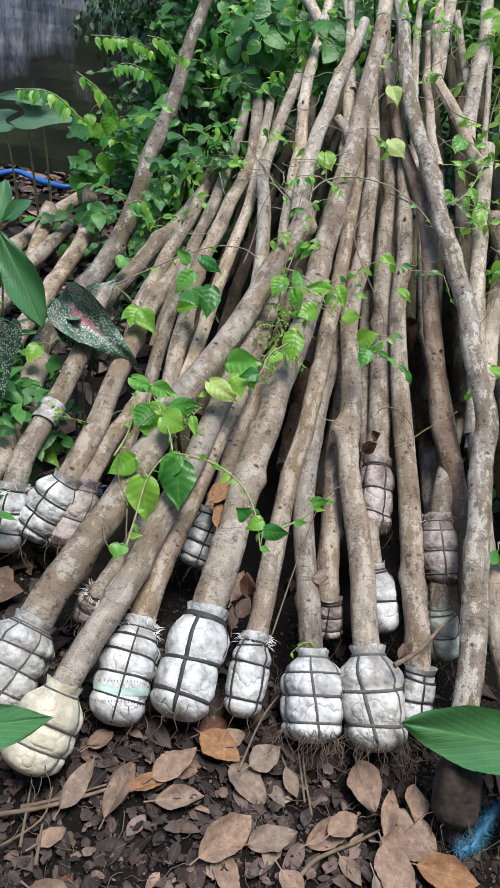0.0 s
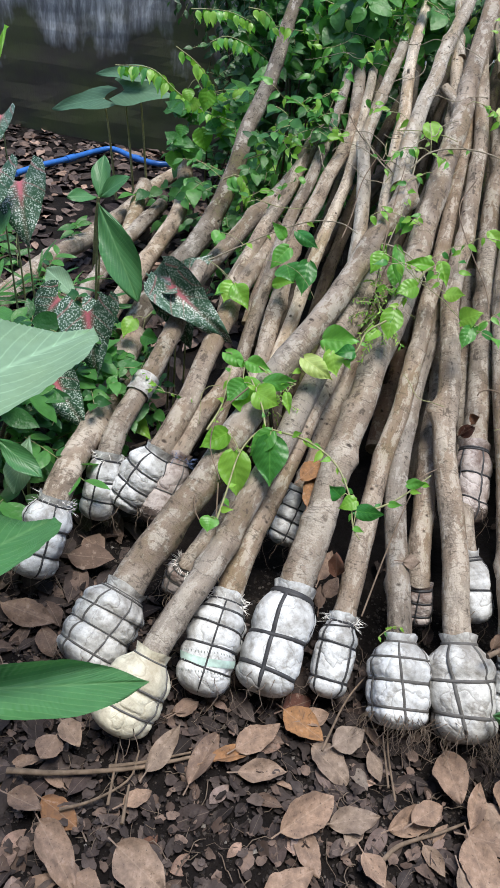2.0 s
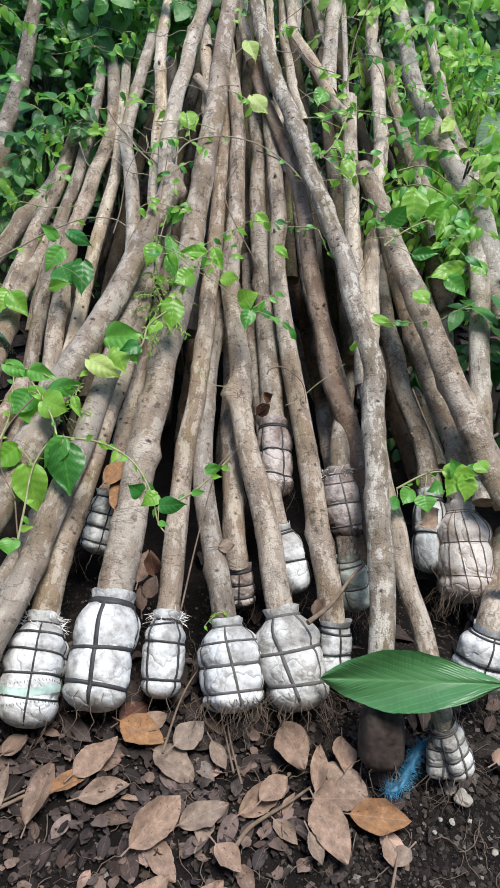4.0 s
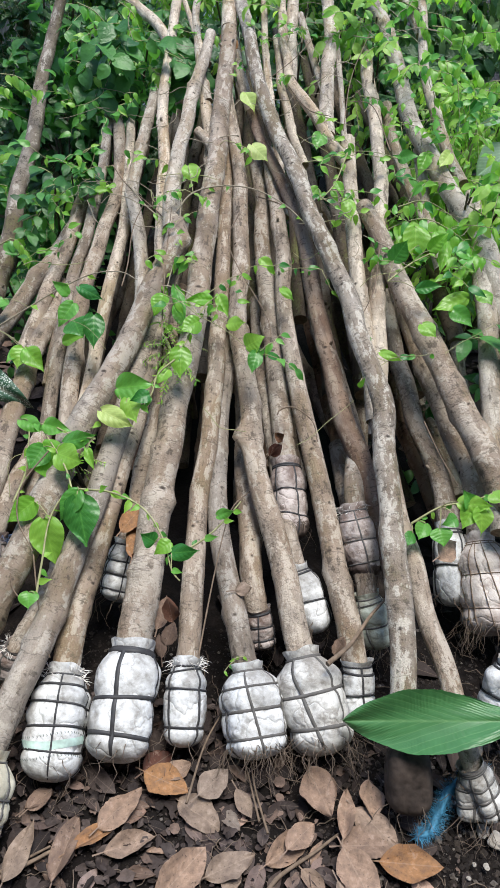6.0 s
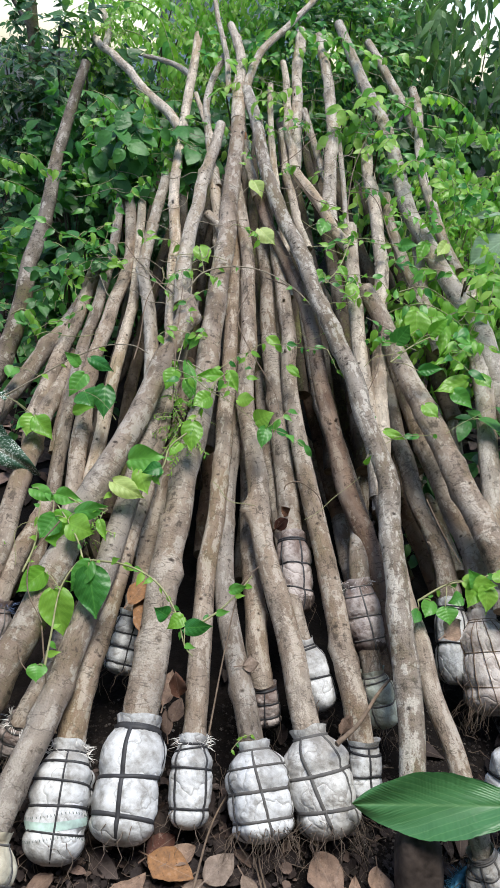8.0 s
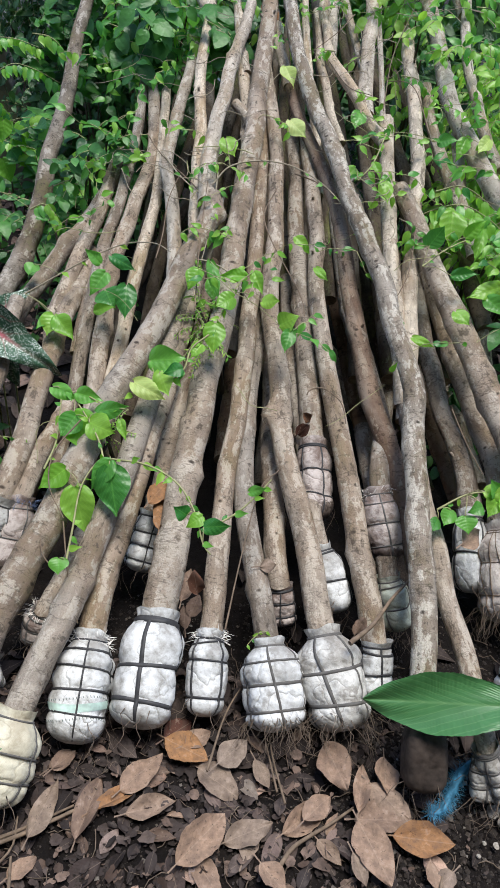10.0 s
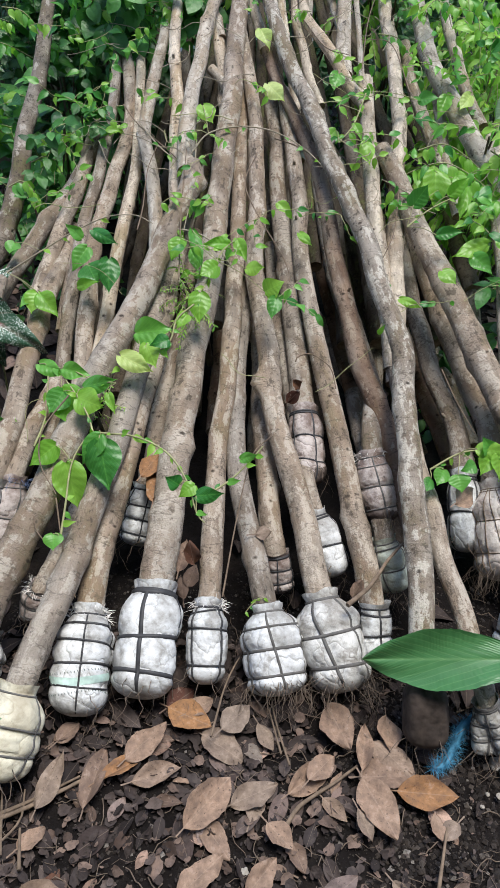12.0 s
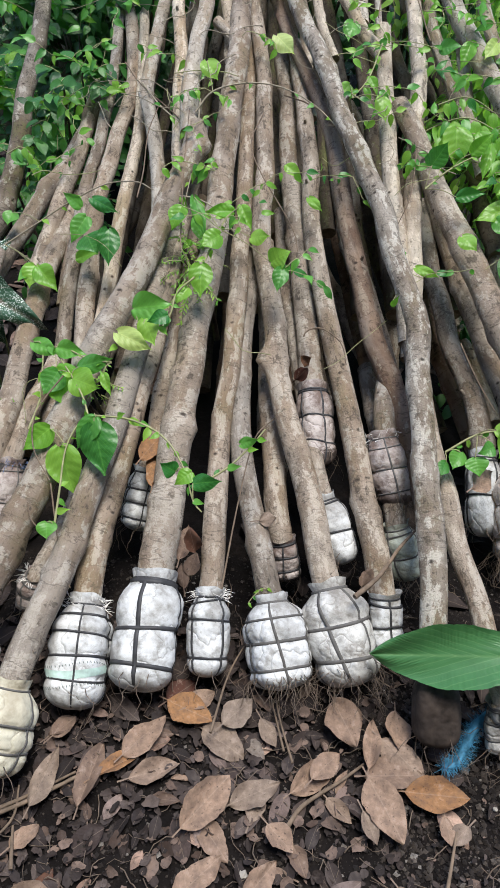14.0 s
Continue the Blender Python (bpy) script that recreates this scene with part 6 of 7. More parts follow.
bush("shrub", "shrub", "bright green small-leaved shrub behind the heap", (0.36, 4.3, 1.62), (0.58, 0.35, 0.50), 330, 0.050, 0.42, LEAF_BRIGHT, 21, (0.1, 4.5, 0), "oval", 0.4, 0.22, 13)
bush("shrub", "shrub", "bright green shrub over the yard wall", (-0.34, 4.10, 1.38), (0.40, 0.3, 0.30), 240, 0.040, 0.40, LEAF_BRIGHT, 22, (-0.5, 4.1, 0), "oval", 0.3, 0.2, 13)
bush("shrub", "shrub", "dark leafy shrub against the wall", (-0.70, 3.85, 1.00), (0.20, 0.25, 0.60), 70, 0.075, 0.45, LEAF_DARK, 23, (-0.72, 4.0, 0), "cordate")
bush("shrub", "shrub", "airy dark small-leaved shrub before the wall", (-0.98, 4.10, 1.12), (0.34, 0.16, 0.40), 190, 0.048, 0.5, LEAF_DARK, 32, (-1.0, 4.2, 0), "oval", 0.3, 0.2, 10)
bush("shrub", "shrub", "undergrowth behind the heap, leaves darkened for shade", (0.15, 3.75, 0.72), (1.05, 0.28, 0.62), 260, 0.075, 0.72, LEAF_DARK, 24, (0.2, 3.9, 0), "cordate")
bush("shrub", "shrub", "leafy green bush above the trunk tips", (0.62, 4.05, 1.45), (0.40, 0.3, 0.32), 200, 0.055, 0.5, LEAF_BUSH, 25, (0.6, 4.2, 0))
bush("tree", "tree", "tree with long olive leaves hanging in tufts", (1.45, 4.3, 1.70), (0.75, 0.5, 0.62), 240, 0.095, 0.36, LEAF_OLIVE, 26, (2.2, 4.9, 0), "lance", 0.55, 0.30, 7)
bush("shrub", "shrub", "shrub under the tree, leaves darkened for shade", (1.35, 4.4, 0.95), (0.75, 0.4, 0.55), 150, 0.10, 0.5, LEAF_DARK, 27, (1.4, 4.6, 0))
bush("bush", "bush", "bright green bush beside the heap, leaves lightened for sunlight", (1.16, 2.95, 0.76), (0.32, 0.42, 0.42), 380, 0.040, 0.42, LEAF_BRIGHT, 28, (1.2, 3.1, 0), "oval", 0.35, 0.17, 14)
bush("bush", "bush", "bright creeper bush over the heap's edge", (0.92, 2.35, 0.68), (0.20, 0.30, 0.20), 110, 0.042, 0.48, LEAF_BRIGHT, 29, (0.98, 2.4, 0), "ovate", 0.3, 0.16, 12)
bush("bush", "bush", "low green plants beside the root balls", (1.05, 1.75, 0.35), (0.22, 0.40, 0.30), 70, 0.075, 0.55, LEAF_BUSH, 30)
bush("shrub", "shrub", "tall shrub at the yard's edge, leaves darkened for shade", (2.1, 3.6, 0.9), (0.5, 0.7, 0.9), 170, 0.12, 0.5, LEAF_DARK, 31)
for k, x in enumerate((-0.35, 0.75)):
    bush("hedge", "hedge", "hedge behind the yard, leaves darkened for shade", (x, 5.7, 0.70), (0.75, 0.35, 0.72), 230, 0.085, 0.55, LEAF_DARK, 45 + k)
for k, x in enumerate((1.1, 2.4, 3.8)):
    bush("hedge_tree", "tree", "shaded broadleaf tree far behind the heap", (x, 6.6 + 0.3 * (k % 2), 1.35), (0.9, 0.5, 1.2), 110, 0.15, 0.5, LEAF_DARK if k % 2 else LEAF_BUSH, 40 + k)
bush("bush", "bush", "small-leaved creeper on the upper heap", (0.30, 3.05, 1.18), (0.40, 0.25, 0.14), 16, 0.040, 0.5, LEAF_BRIGHT, 51, (0.3, 3.3, 0), "oval", 0.3, 0.16)
bush("bush", "bush", "small-leaved creeper on the flank of the heap", (0.72, 2.75, 1.02), (0.26, 0.25, 0.16), 18, 0.042, 0.5, LEAF_BRIGHT, 52, (0.75, 3.2, 0), "oval", 0.3, 0.16)
bush("bush", "bush", "low plants among the fallen trunks", (-1.45, 2.2, 0.05), (0.35, 0.5, 0.08), 22, 0.075, 0.4, LEAF_BUSH, 53)
bush("bush", "bush", "low green plants beside the root balls", (-0.95, 1.25, 0.20), (0.22, 0.4, 0.20), 60, 0.085, 0.5, LEAF_BUSH, 54)

bush("low_plants", "plant", "low small-leaved green plants between root balls", (-0.80, 1.60, 0.13), (0.20, 0.26, 0.12), 46, 0.036, 0.6, LEAF_BUSH, 57, None, "cordate", 0.0, 0.10, 7)
bush("low_plants", "plant", "small-leaved green plants growing over trunks", (-0.705, 1.47, 0.25), (0.10, 0.11, 0.06), 26, 0.042, 0.66, LEAF_BUSH, 58, (-0.74, 1.5, 0), "ovate", 0.0, 0.10, 6)
bush("low_plants", "plant", "small-leaved green plants beside fallen trunks", (-0.88, 1.68, 0.22), (0.13, 0.14, 0.08), 34, 0.044, 0.66, LEAF_BUSH, 59, (-0.9, 1.7, 0), "ovate", 0.0, 0.11, 6)
bush("grass_tuft", "plant", "narrow grassy leaves among fallen trunks", (-1.06, 1.95, 0.18), (0.16, 0.16, 0.10), 24, 0.13, 0.10, LEAF_BUSH, 60, (-1.08, 1.95, 0), "lance", 0.0, 0.10, 6)
bush("creeper_sprig", "creeper", "broad-leaved creeper sprigs over trunk tips", (-0.22, 2.82, 1.09), (0.17, 0.08, 0.09), 22, 0.075, 0.75, LEAF_BUSH, 61, (-0.30, 3.2, 0), "oval", 0.2, 0.12, 6)
bush("creeper_sprig", "creeper", "creeper sprigs between the slanting trunks", (-0.40, 2.42, 0.74), (0.10, 0.10, 0.06), 14, 0.055, 0.6, LEAF_BUSH, 62, (-0.48, 2.7, 0), "oval", 0.2, 0.12, 6)
bush("creeper_sprig", "creeper", "creeper sprigs at a trunk tip", (0.60, 2.92, 1.22), (0.10, 0.08, 0.06), 12, 0.060, 0.55, LEAF_BRIGHT, 63, (0.66, 3.2, 0), "oval", 0.3, 0.12, 6)
bush("creeper_sprig", "creeper", "lime creeper sprigs on the leaning trunks", (0.88, 2.15, 0.84), (0.12, 0.12, 0.06), 16, 0.055, 0.55, LEAF_BRIGHT, 64, (0.95, 2.5, 0), "oval", 0.3, 0.12, 6)

# ---- arching creepers with rows of drooping leaflets ----
LEAFLETS = {k: [as_mesh("leaflet", *(lambda b: (b[0], b[1], mat, b[2]))(blade(1.0, 0.50, 0.25, 0.18, "ovate", 11, 5, 0.08, n))) for n in range(3)] for k, mat in LEAVES.items()}


def hanging_creeper(line, size, kind, seed):
    rnd = random.Random(seed)
    plant = thing("hanging_creeper", line[0], "arching creeper with rows of drooping " + ("lime" if kind == "lime" else "green") + " leaflets", "creeper", "hanging creepers")
    tail = [tuple(2 * a - b for a, b in zip(line[-1], line[-2]))]
    tail = [(tail[0][0], tail[0][1], tail[0][2] - 0.4 * size)]
    part("stem", tube("stem", list(line) + tail, lambda u: 0.0022 - 0.0012 * u, VINE, 5, 0.02, line[0]), plant)
    pts, _ = smooth_line(list(line) + tail, size * 0.42)
    for i in range(1, len(pts)):
        way = Vector(pts[i] - pts[i - 1]).normalized()
        side = way.cross(Vector((0, 0, 1))).normalized()
        for k in (-1, 1):
            if rnd.random() < 0.12:
                continue
            leaf = part("leaf", LEAFLETS[kind if rnd.random() < 0.75 else "lime" if kind == "vine" else "vine"][i % 3], plant)
            d = side * k * rnd.uniform(0.35, 0.8) + way * rnd.uniform(0.0, 0.5) + Vector((0, -0.15, -rnd.uniform(0.5, 1.1)))
            at = Vector(pts[i]) + d * 0.1 * size - Vector(line[0])
            leaf.matrix_basis = aim(at, d, (rnd.uniform(-0.4, 0.4), -0.9, 0.45)) @ Matrix.Scale(size * rnd.uniform(0.75, 1.2), 4)


hanging_creeper([(-1.398, 3.300, 0.671), (-1.203, 3.225, 0.696), (-1.053, 3.150, 0.637), (-0.911, 3.075, 0.600), (-0.755, 3.000, 0.593)], 0.062, "lime", 1)
hanging_creeper([(-1.083, 3.200, 0.799), (-0.993, 3.200, 0.752), (-0.929, 3.200, 0.688)], 0.055, "lime", 2)
hanging_creeper([(-1.055, 3.300, 0.929), (-0.969, 3.300, 0.938), (-0.882, 3.300, 0.938)], 0.055, "lime", 3)
hanging_creeper([(-0.939, 3.200, 0.832), (-0.870, 3.200, 0.864), (-0.782, 3.200, 0.847)], 0.055, "vine", 4)
hanging_creeper([(-0.789, 3.200, 0.976), (-0.717, 3.200, 0.968), (-0.662, 3.200, 0.917)], 0.058, "vine", 5)
hanging_creeper([(-0.439, 3.900, 1.580), (-0.339, 3.833, 1.570), (-0.242, 3.767, 1.515), (-0.199, 3.700, 1.435)], 0.060, "lime", 6)
hanging_creeper([(-0.319, 3.900, 1.621), (-0.213, 3.900, 1.603), (-0.132, 3.900, 1.538)], 0.055, "lime", 7)
hanging_creeper([(-0.192, 4.000, 1.658), (-0.097, 4.000, 1.639), (-0.041, 4.000, 1.559)], 0.055, "lime", 8)
hanging_creeper([(-0.391, 3.700, 1.459), (-0.315, 3.700, 1.441), (-0.251, 3.700, 1.386)], 0.052, "lime", 9)
hanging_creeper([(-0.461, 3.200, 1.230), (-0.394, 3.200, 1.202), (-0.339, 3.200, 1.140)], 0.060, "vine", 10)
hanging_creeper([(-0.289, 3.100, 1.242), (-0.246, 3.100, 1.214), (-0.220, 3.100, 1.163)], 0.050, "lime", 11)
hanging_creeper([(-0.460, 3.000, 1.056), (-0.405, 3.000, 1.038), (-0.375, 3.000, 0.976)], 0.062, "vine", 12)
hanging_creeper([(0.830, 2.900, 1.226), (0.896, 2.900, 1.220), (0.961, 2.900, 1.163)], 0.050, "lime", 13)
hanging_creeper([(0.829, 2.800, 1.136), (0.907, 2.800, 1.120), (0.972, 2.800, 1.063)], 0.050, "lime", 14)
hanging_creeper([(0.863, 3.100, 1.339), (0.968, 3.100, 1.324), (1.046, 3.100, 1.276)], 0.052, "lime", 15)
hanging_creeper([(0.652, 4.000, 1.749), (0.737, 4.000, 1.730), (0.814, 4.000, 1.675)], 0.060, "vine", 16)
hanging_creeper([(0.722, 2.900, 1.290), (0.768, 2.900, 1.272), (0.810, 2.900, 1.216)], 0.045, "lime", 17)
hanging_creeper([(0.556, 2.100, 0.721), (0.612, 2.067, 0.770), (0.676, 2.033, 0.800), (0.747, 2.000, 0.779)], 0.058, "lime", 18)
hanging_creeper([(0.613, 2.100, 0.812), (0.680, 2.100, 0.833), (0.744, 2.100, 0.809)], 0.045, "lime", 19)
hanging_creeper([(0.821, 2.100, 0.821), (0.880, 2.100, 0.788), (0.931, 2.100, 0.717)], 0.050, "lime", 20)
hanging_creeper([(0.552, 2.600, 1.032), (0.613, 2.600, 1.025), (0.660, 2.600, 0.979)], 0.045, "vine", 21)
hanging_creeper([(-0.608, 2.300, 0.591), (-0.559, 2.300, 0.613), (-0.526, 2.300, 0.574)], 0.045, "lime", 22)
hanging_creeper([(-0.553, 2.400, 0.640), (-0.493, 2.400, 0.663), (-0.459, 2.400, 0.614)], 0.055, "vine", 23)
hanging_creeper([(-0.386, 3.100, 1.095), (-0.332, 3.100, 1.071), (-0.299, 3.100, 1.014)], 0.052, "lime", 24)
hanging_creeper([(-0.291, 3.200, 1.251), (-0.236, 3.200, 1.218), (-0.223, 3.200, 1.152)], 0.050, "lime", 25)

# ---- thin dark tree before the wall ----
thin_tree = thing("thin_tree", (-0.87, 4.05, 0.0), "thin dark lichen-streaked tree trunk by the yard wall", "tree")
part("trunk", tube("trunk", [(-0.87, 4.05, 0.0), (-0.86, 4.04, 0.55), (-0.875, 4.02, 0.95), (-0.865, 4.0, 1.40), (-0.88, 4.0, 1.72)], lambda u: 0.042 - 0.016 * u, BARK["weathered"], 14, 0.03, thin_tree.location), thin_tree)
for p, q in (((-0.87, 4.02, 1.2), (-0.72, 3.98, 1.48)), ((-0.87, 4.0, 1.42), (-1.02, 4.0, 1.66))):
    mid = tuple((a + b) / 2 + c for a, b, c in zip(p, q, (0.01, 0, -0.02)))
    part("branch", tube("branch", [p, mid, q], lambda u: 0.014 - 0.007 * u, BARK["weathered"], 8, 0.03, thin_tree.location), thin_tree)

# ---- hose by the wall ----
HOSE_LINE = [(-2.058, 3.484, 0.030), (-2.016, 3.658, 0.030), (-1.938, 3.845, 0.030), (-1.845, 4.109, 0.030), (-1.781, 4.175, 0.030), (-1.618, 4.088, 0.030), (-1.461, 4.054, 0.030), (-1.375, 4.108, 0.030)]
hose = thing("garden_hose", HOSE_LINE[0], "bright blue garden hose lying on leaf litter", "hose")
part("hose_pipe", tube("hose_pipe", HOSE_LINE, 0.016, HOSE, 12, 0.03, HOSE_LINE[0]), hose)
for p in (2, 5):
    a, b = np.array(HOSE_LINE[p]), np.array(HOSE_LINE[p + 1])
    part("hose_joint", tube("hose_joint", [a, a + (b - a) * 0.12, a + (b - a) * 0.24], 0.020, HOSE, 12, 0.01, HOSE_LINE[0]), hose)

# ---- house behind ----
TIN = plain("rusty_roof_sheet", (0.16, 0.12, 0.10), 0.7, 0.4, 8)
PLASTER = plain("white_house_plaster", (0.90, 0.90, 0.89), 0.9, 0.05, 3)
TIMBER = plain("grey_timber", (0.26, 0.24, 0.22), 0.85, 0.3, 30)
house = thing("house", (0.4, 9.5, 0), "white plastered house with a rusty sloping roof", "house")
part("wall", box_mesh("wall", (-0.95, -0.9, 0), (0.75, 2.0, 2.6), PLASTER, 0.02), house)
part("low_wall", box_mesh("low_wall", (-6.0, -0.9, 0), (-0.96, -0.75, 1.32), PLASTER, 0.02), house)
roof = bpy.data.meshes.new("roof")
bm = bmesh.new()
rows = []
for i in range(25):
    x, z = -1.22 + 4.4 * i / 48, 2.04 + 1.6 * i / 48 + 0.02 * (i % 2)
    rows.append([bm.verts.new((x, y, z + h)) for y, h in ((-1.6, 0), (2.2, 0), (2.2, 0.05), (-1.6, 0.05))])
for a, b in zip(rows, rows[1:]):
    for k in range(4):
        bm.faces.new((a[k], b[k], b[(k + 1) % 4], a[(k + 1) % 4]))
bm.faces.new(rows[0][::-1])
bm.faces.new(rows[-1])
bm.to_mesh(roof)
bm.free()
roof.materials.append(TIN)
part("roof", roof, house)
part("post", tube("post", [(-0.95, -1.45, 0), (-0.93, -1.45, 1.3), (-0.90, -1.45, 2.15)], 0.035, TIMBER, 10, 0.2), house)


# ---- dry runners and tendrils tangled over the upper heap ----
def tendrils(label, n, area, seed, mat):
    rnd = random.Random(seed)
    plant = thing("dry_tendrils", (0.2, 2.6, 0.0), label, "creeper")
    for k in range(n):
        x, y = rnd.uniform(*area[0]), rnd.uniform(*area[1])
        z = 0.18 + 0.52 * (y - 0.95) - min(0.25, 0.5 * max(0.0, -x)) + 0.03
        p, pts = np.array([x, y, z]), []
        a = rnd.uniform(0, 6.28)
        for i in range(5):
            pts.append(p.copy())
            a += rnd.uniform(-0.9, 0.9)
            d = np.array([math.cos(a), math.sin(a) * 0.8, math.sin(a) * 0.42])
            p = p + d * rnd.uniform(0.02, 0.06) + np.array([0, 0, rnd.uniform(-0.012, 0.012)])
        part("tendril", tube("tendril", pts, rnd.uniform(0.0007, 0.0014), mat, 5, 0.015, plant.location), plant)
    return plant


tendrils("tangle of thin dry runners over the trunk tips", 95, ((-0.30, 0.80), (2.0, 3.2)), 5, VINE_DRY)
tendrils("thin green tendrils twining over the trunks", 14, ((-0.4, 0.7), (1.4, 2.4)), 6, VINE)

# ---- torn blue strap and stones by the root balls ----
ROPE = [(0.499, 0.724, 0.015), (0.522, 0.732, 0.020), (0.551, 0.768, 0.030), (0.574, 0.798, 0.040), (0.608, 0.811, 0.060), (0.641, 0.814, 0.080)]
rope = thing("blue_strap", ROPE[0], "torn faded blue plastic strap with frayed edges", "strap")
part("strap_band", tube("strap_band", ROPE, lambda u: 0.005 + 0.003 * math.sin(3 * u), BLUE_THREAD, 10, 0.008, ROPE[0], lambda u, a, m: 1 + 0.7 * noise.noise((m * 90, math.cos(a) * 2, math.sin(a) * 2))), rope)
rnd = random.Random(4)
vs, fs = [], []
line, _ = smooth_line(ROPE, 0.004)
for q in np.repeat(line, 30, axis=0):
    d = np.array([rnd.gauss(0, 1), rnd.gauss(0, 1), rnd.gauss(0, 0.8)])
    d = d / np.linalg.norm(d) * rnd.uniform(0.010, 0.034)
    w = np.cross(d, (0.2, 0.3, 1))
    w = w / np.linalg.norm(w) * 0.0007
    k = len(vs)
    b = q - np.array(ROPE[0])
    vs += [b - w, b + w, b + d]
    fs.append((k, k + 1, k + 2))
part("frayed_threads", as_mesh("frayed_threads", vs, fs, BLUE_THREAD), rope, "loose blue threads", kind="stuff")


def stone(at, size, seed):
    bm = bmesh.new()
    bmesh.ops.create_icosphere(bm, subdivisions=3, radius=size)
    for v in bm.verts:
        v.co = v.co * (1 + 0.45 * noise.noise(v.co / size * 1.3 + Vector((seed, 0, 0)))) * 1.0
        v.co.z *= 0.7
    me = bpy.data.meshes.new("stone")
    bm.to_mesh(me)
    bm.free()
    me.materials.append(STONE)
    ob = part("stone", me, None, "small pale grey stone lying on dark soil", "stone", "stones")
    ob.location = (at[0], at[1], at[2] + size * 0.35)


stone((0.620, 0.675, 0.000), 0.006, 0)
stone((0.631, 0.739, 0.000), 0.012, 1)
stone((0.653, 0.719, 0.000), 0.016, 2)
stone((0.124, 0.547, 0.000), 0.008, 3)
stone((0.687, 0.621, 0.000), 0.006, 4)
stone((0.656, 0.678, 0.000), 0.004, 5)
stone((0.598, 0.680, 0.000), 0.004, 6)
stone((0.581, 0.656, 0.000), 0.004, 7)

# ---- small sprigs of creeper twining among the trunks ----
SPRIG_MESHES = {kind: [as_mesh("leaf", blade(1.0, 0.50, 0.35, 0.22, "ovate", 11, 5, 0.10, k)[0], blade(1.0, 0.50, 0.35, 0.22, "ovate", 11, 5, 0.10, k)[1], LEAVES[kind], blade(1.0, 0.50, 0.35, 0.22, "ovate", 11, 5, 0.10, k)[2]) for k in range(3)] for kind in ("vine", "lime")}


def sprig(at, size, leaves, kind, seed):
    rnd = random.Random(seed)
    at = Vector(at)
    plant = thing("creeper_sprig", at, ("small lime-leaved" if kind == "lime" else "small green-leaved") + " creeper sprig twining round the trunks", "creeper", "sprigs among the trunks")
    for k in range(3):
        p, pts = np.array([0.0, 0.0, 0.0]), []
        d = np.array([rnd.uniform(-1, 1), rnd.uniform(-0.8, 0.8), rnd.uniform(-0.3, 0.6)])
        for i in range(6):
            pts.append(p.copy())
            d = d + np.array([rnd.uniform(-0.6, 0.6), rnd.uniform(-0.5, 0.5), rnd.uniform(-0.55, 0.35)])
            d /= np.linalg.norm(d)
            p = p + d * np.array([1, 1, 0.7]) * size * 0.30
        part("stem", tube("stem", pts, 0.0010, VINE, 5, 0.015), plant)
        line, _ = smooth_line(pts, size * 1.5 / leaves)
        for i, q in enumerate(line[1:]):
            leaf = part("leaf", SPRIG_MESHES["lime" if (kind == "lime") != (rnd.random() < 0.42) else "vine"][i % 3], plant)
            way = (rnd.uniform(-1, 1), rnd.uniform(-0.9, 0.2), rnd.uniform(-0.9, 0.4))
            leaf.matrix_basis = aim(q, way, (rnd.uniform(-0.5, 0.5), -0.6, 0.7)) @ Matrix.Scale(size * rnd.uniform(0.22, 0.42), 4)


def runner(line):
    """A thin dark dry creeper stem looped over the trunks."""
    ob = part("dry_runner", tube("dry_runner", line, lambda u: 0.0019 - 0.0007 * u, TWIG, 6, 0.012, line[0], lambda u, a, m: 1 + 0.25 * noise.noise((m * 50, a, 2))), None, "thin dark dry creeper runner looped over trunks", "creeper", "dry runners")
    ob.location = line[0]


sprig((0.034, 1.878, 0.703), 0.1, 6, 'lime', 100)
sprig((0.061, 1.726, 0.648), 0.09, 5, 'lime', 101)
sprig((-0.020, 2.027, 0.770), 0.08, 5, 'lime', 102)
sprig((0.107, 2.317, 0.930), 0.08, 4, 'lime', 103)
sprig((0.170, 1.859, 0.693), 0.09, 5, 'lime', 104)
sprig((0.188, 1.597, 0.577), 0.1, 5, 'vine', 105)
sprig((0.446, 2.136, 0.840), 0.1, 6, 'lime', 106)
sprig((0.467, 2.044, 0.792), 0.08, 5, 'lime', 107)
sprig((0.392, 2.877, 1.198), 0.08, 5, 'vine', 108)
sprig((0.267, 2.817, 1.166), 0.08, 5, 'lime', 109)
sprig((0.576, 2.848, 1.183), 0.13, 8, 'vine', 110)
sprig((0.632, 2.674, 1.092), 0.12, 7, 'lime', 111)
sprig((0.485, 2.271, 0.911), 0.11, 6, 'lime', 112)
sprig((0.334, 2.640, 1.078), 0.08, 5, 'lime', 113)
sprig((-0.291, 2.476, 0.874), 0.1, 5, 'vine', 114)
sprig((-0.406, 2.881, 1.000), 0.14, 8, 'vine', 115)
sprig((-0.249, 2.870, 1.071), 0.15, 9, 'vine', 116)
sprig((-0.342, 3.131, 1.162), 0.14, 8, 'lime', 117)
sprig((-0.102, 2.953, 1.189), 0.13, 7, 'vine', 118)
sprig((0.248, 3.428, 1.489), 0.16, 10, 'lime', 119)
sprig((0.386, 3.357, 1.451), 0.14, 9, 'lime', 120)
sprig((0.568, 3.444, 1.496), 0.14, 9, 'vine', 121)
sprig((0.699, 3.341, 1.441), 0.16, 9, 'lime', 122)
sprig((0.832, 3.074, 1.302), 0.16, 9, 'vine', 123)
sprig((0.767, 2.367, 0.959), 0.13, 8, 'lime', 124)
sprig((0.902, 2.606, 1.062), 0.14, 8, 'lime', 125)
sprig((0.681, 2.181, 0.867), 0.12, 7, 'vine', 126)
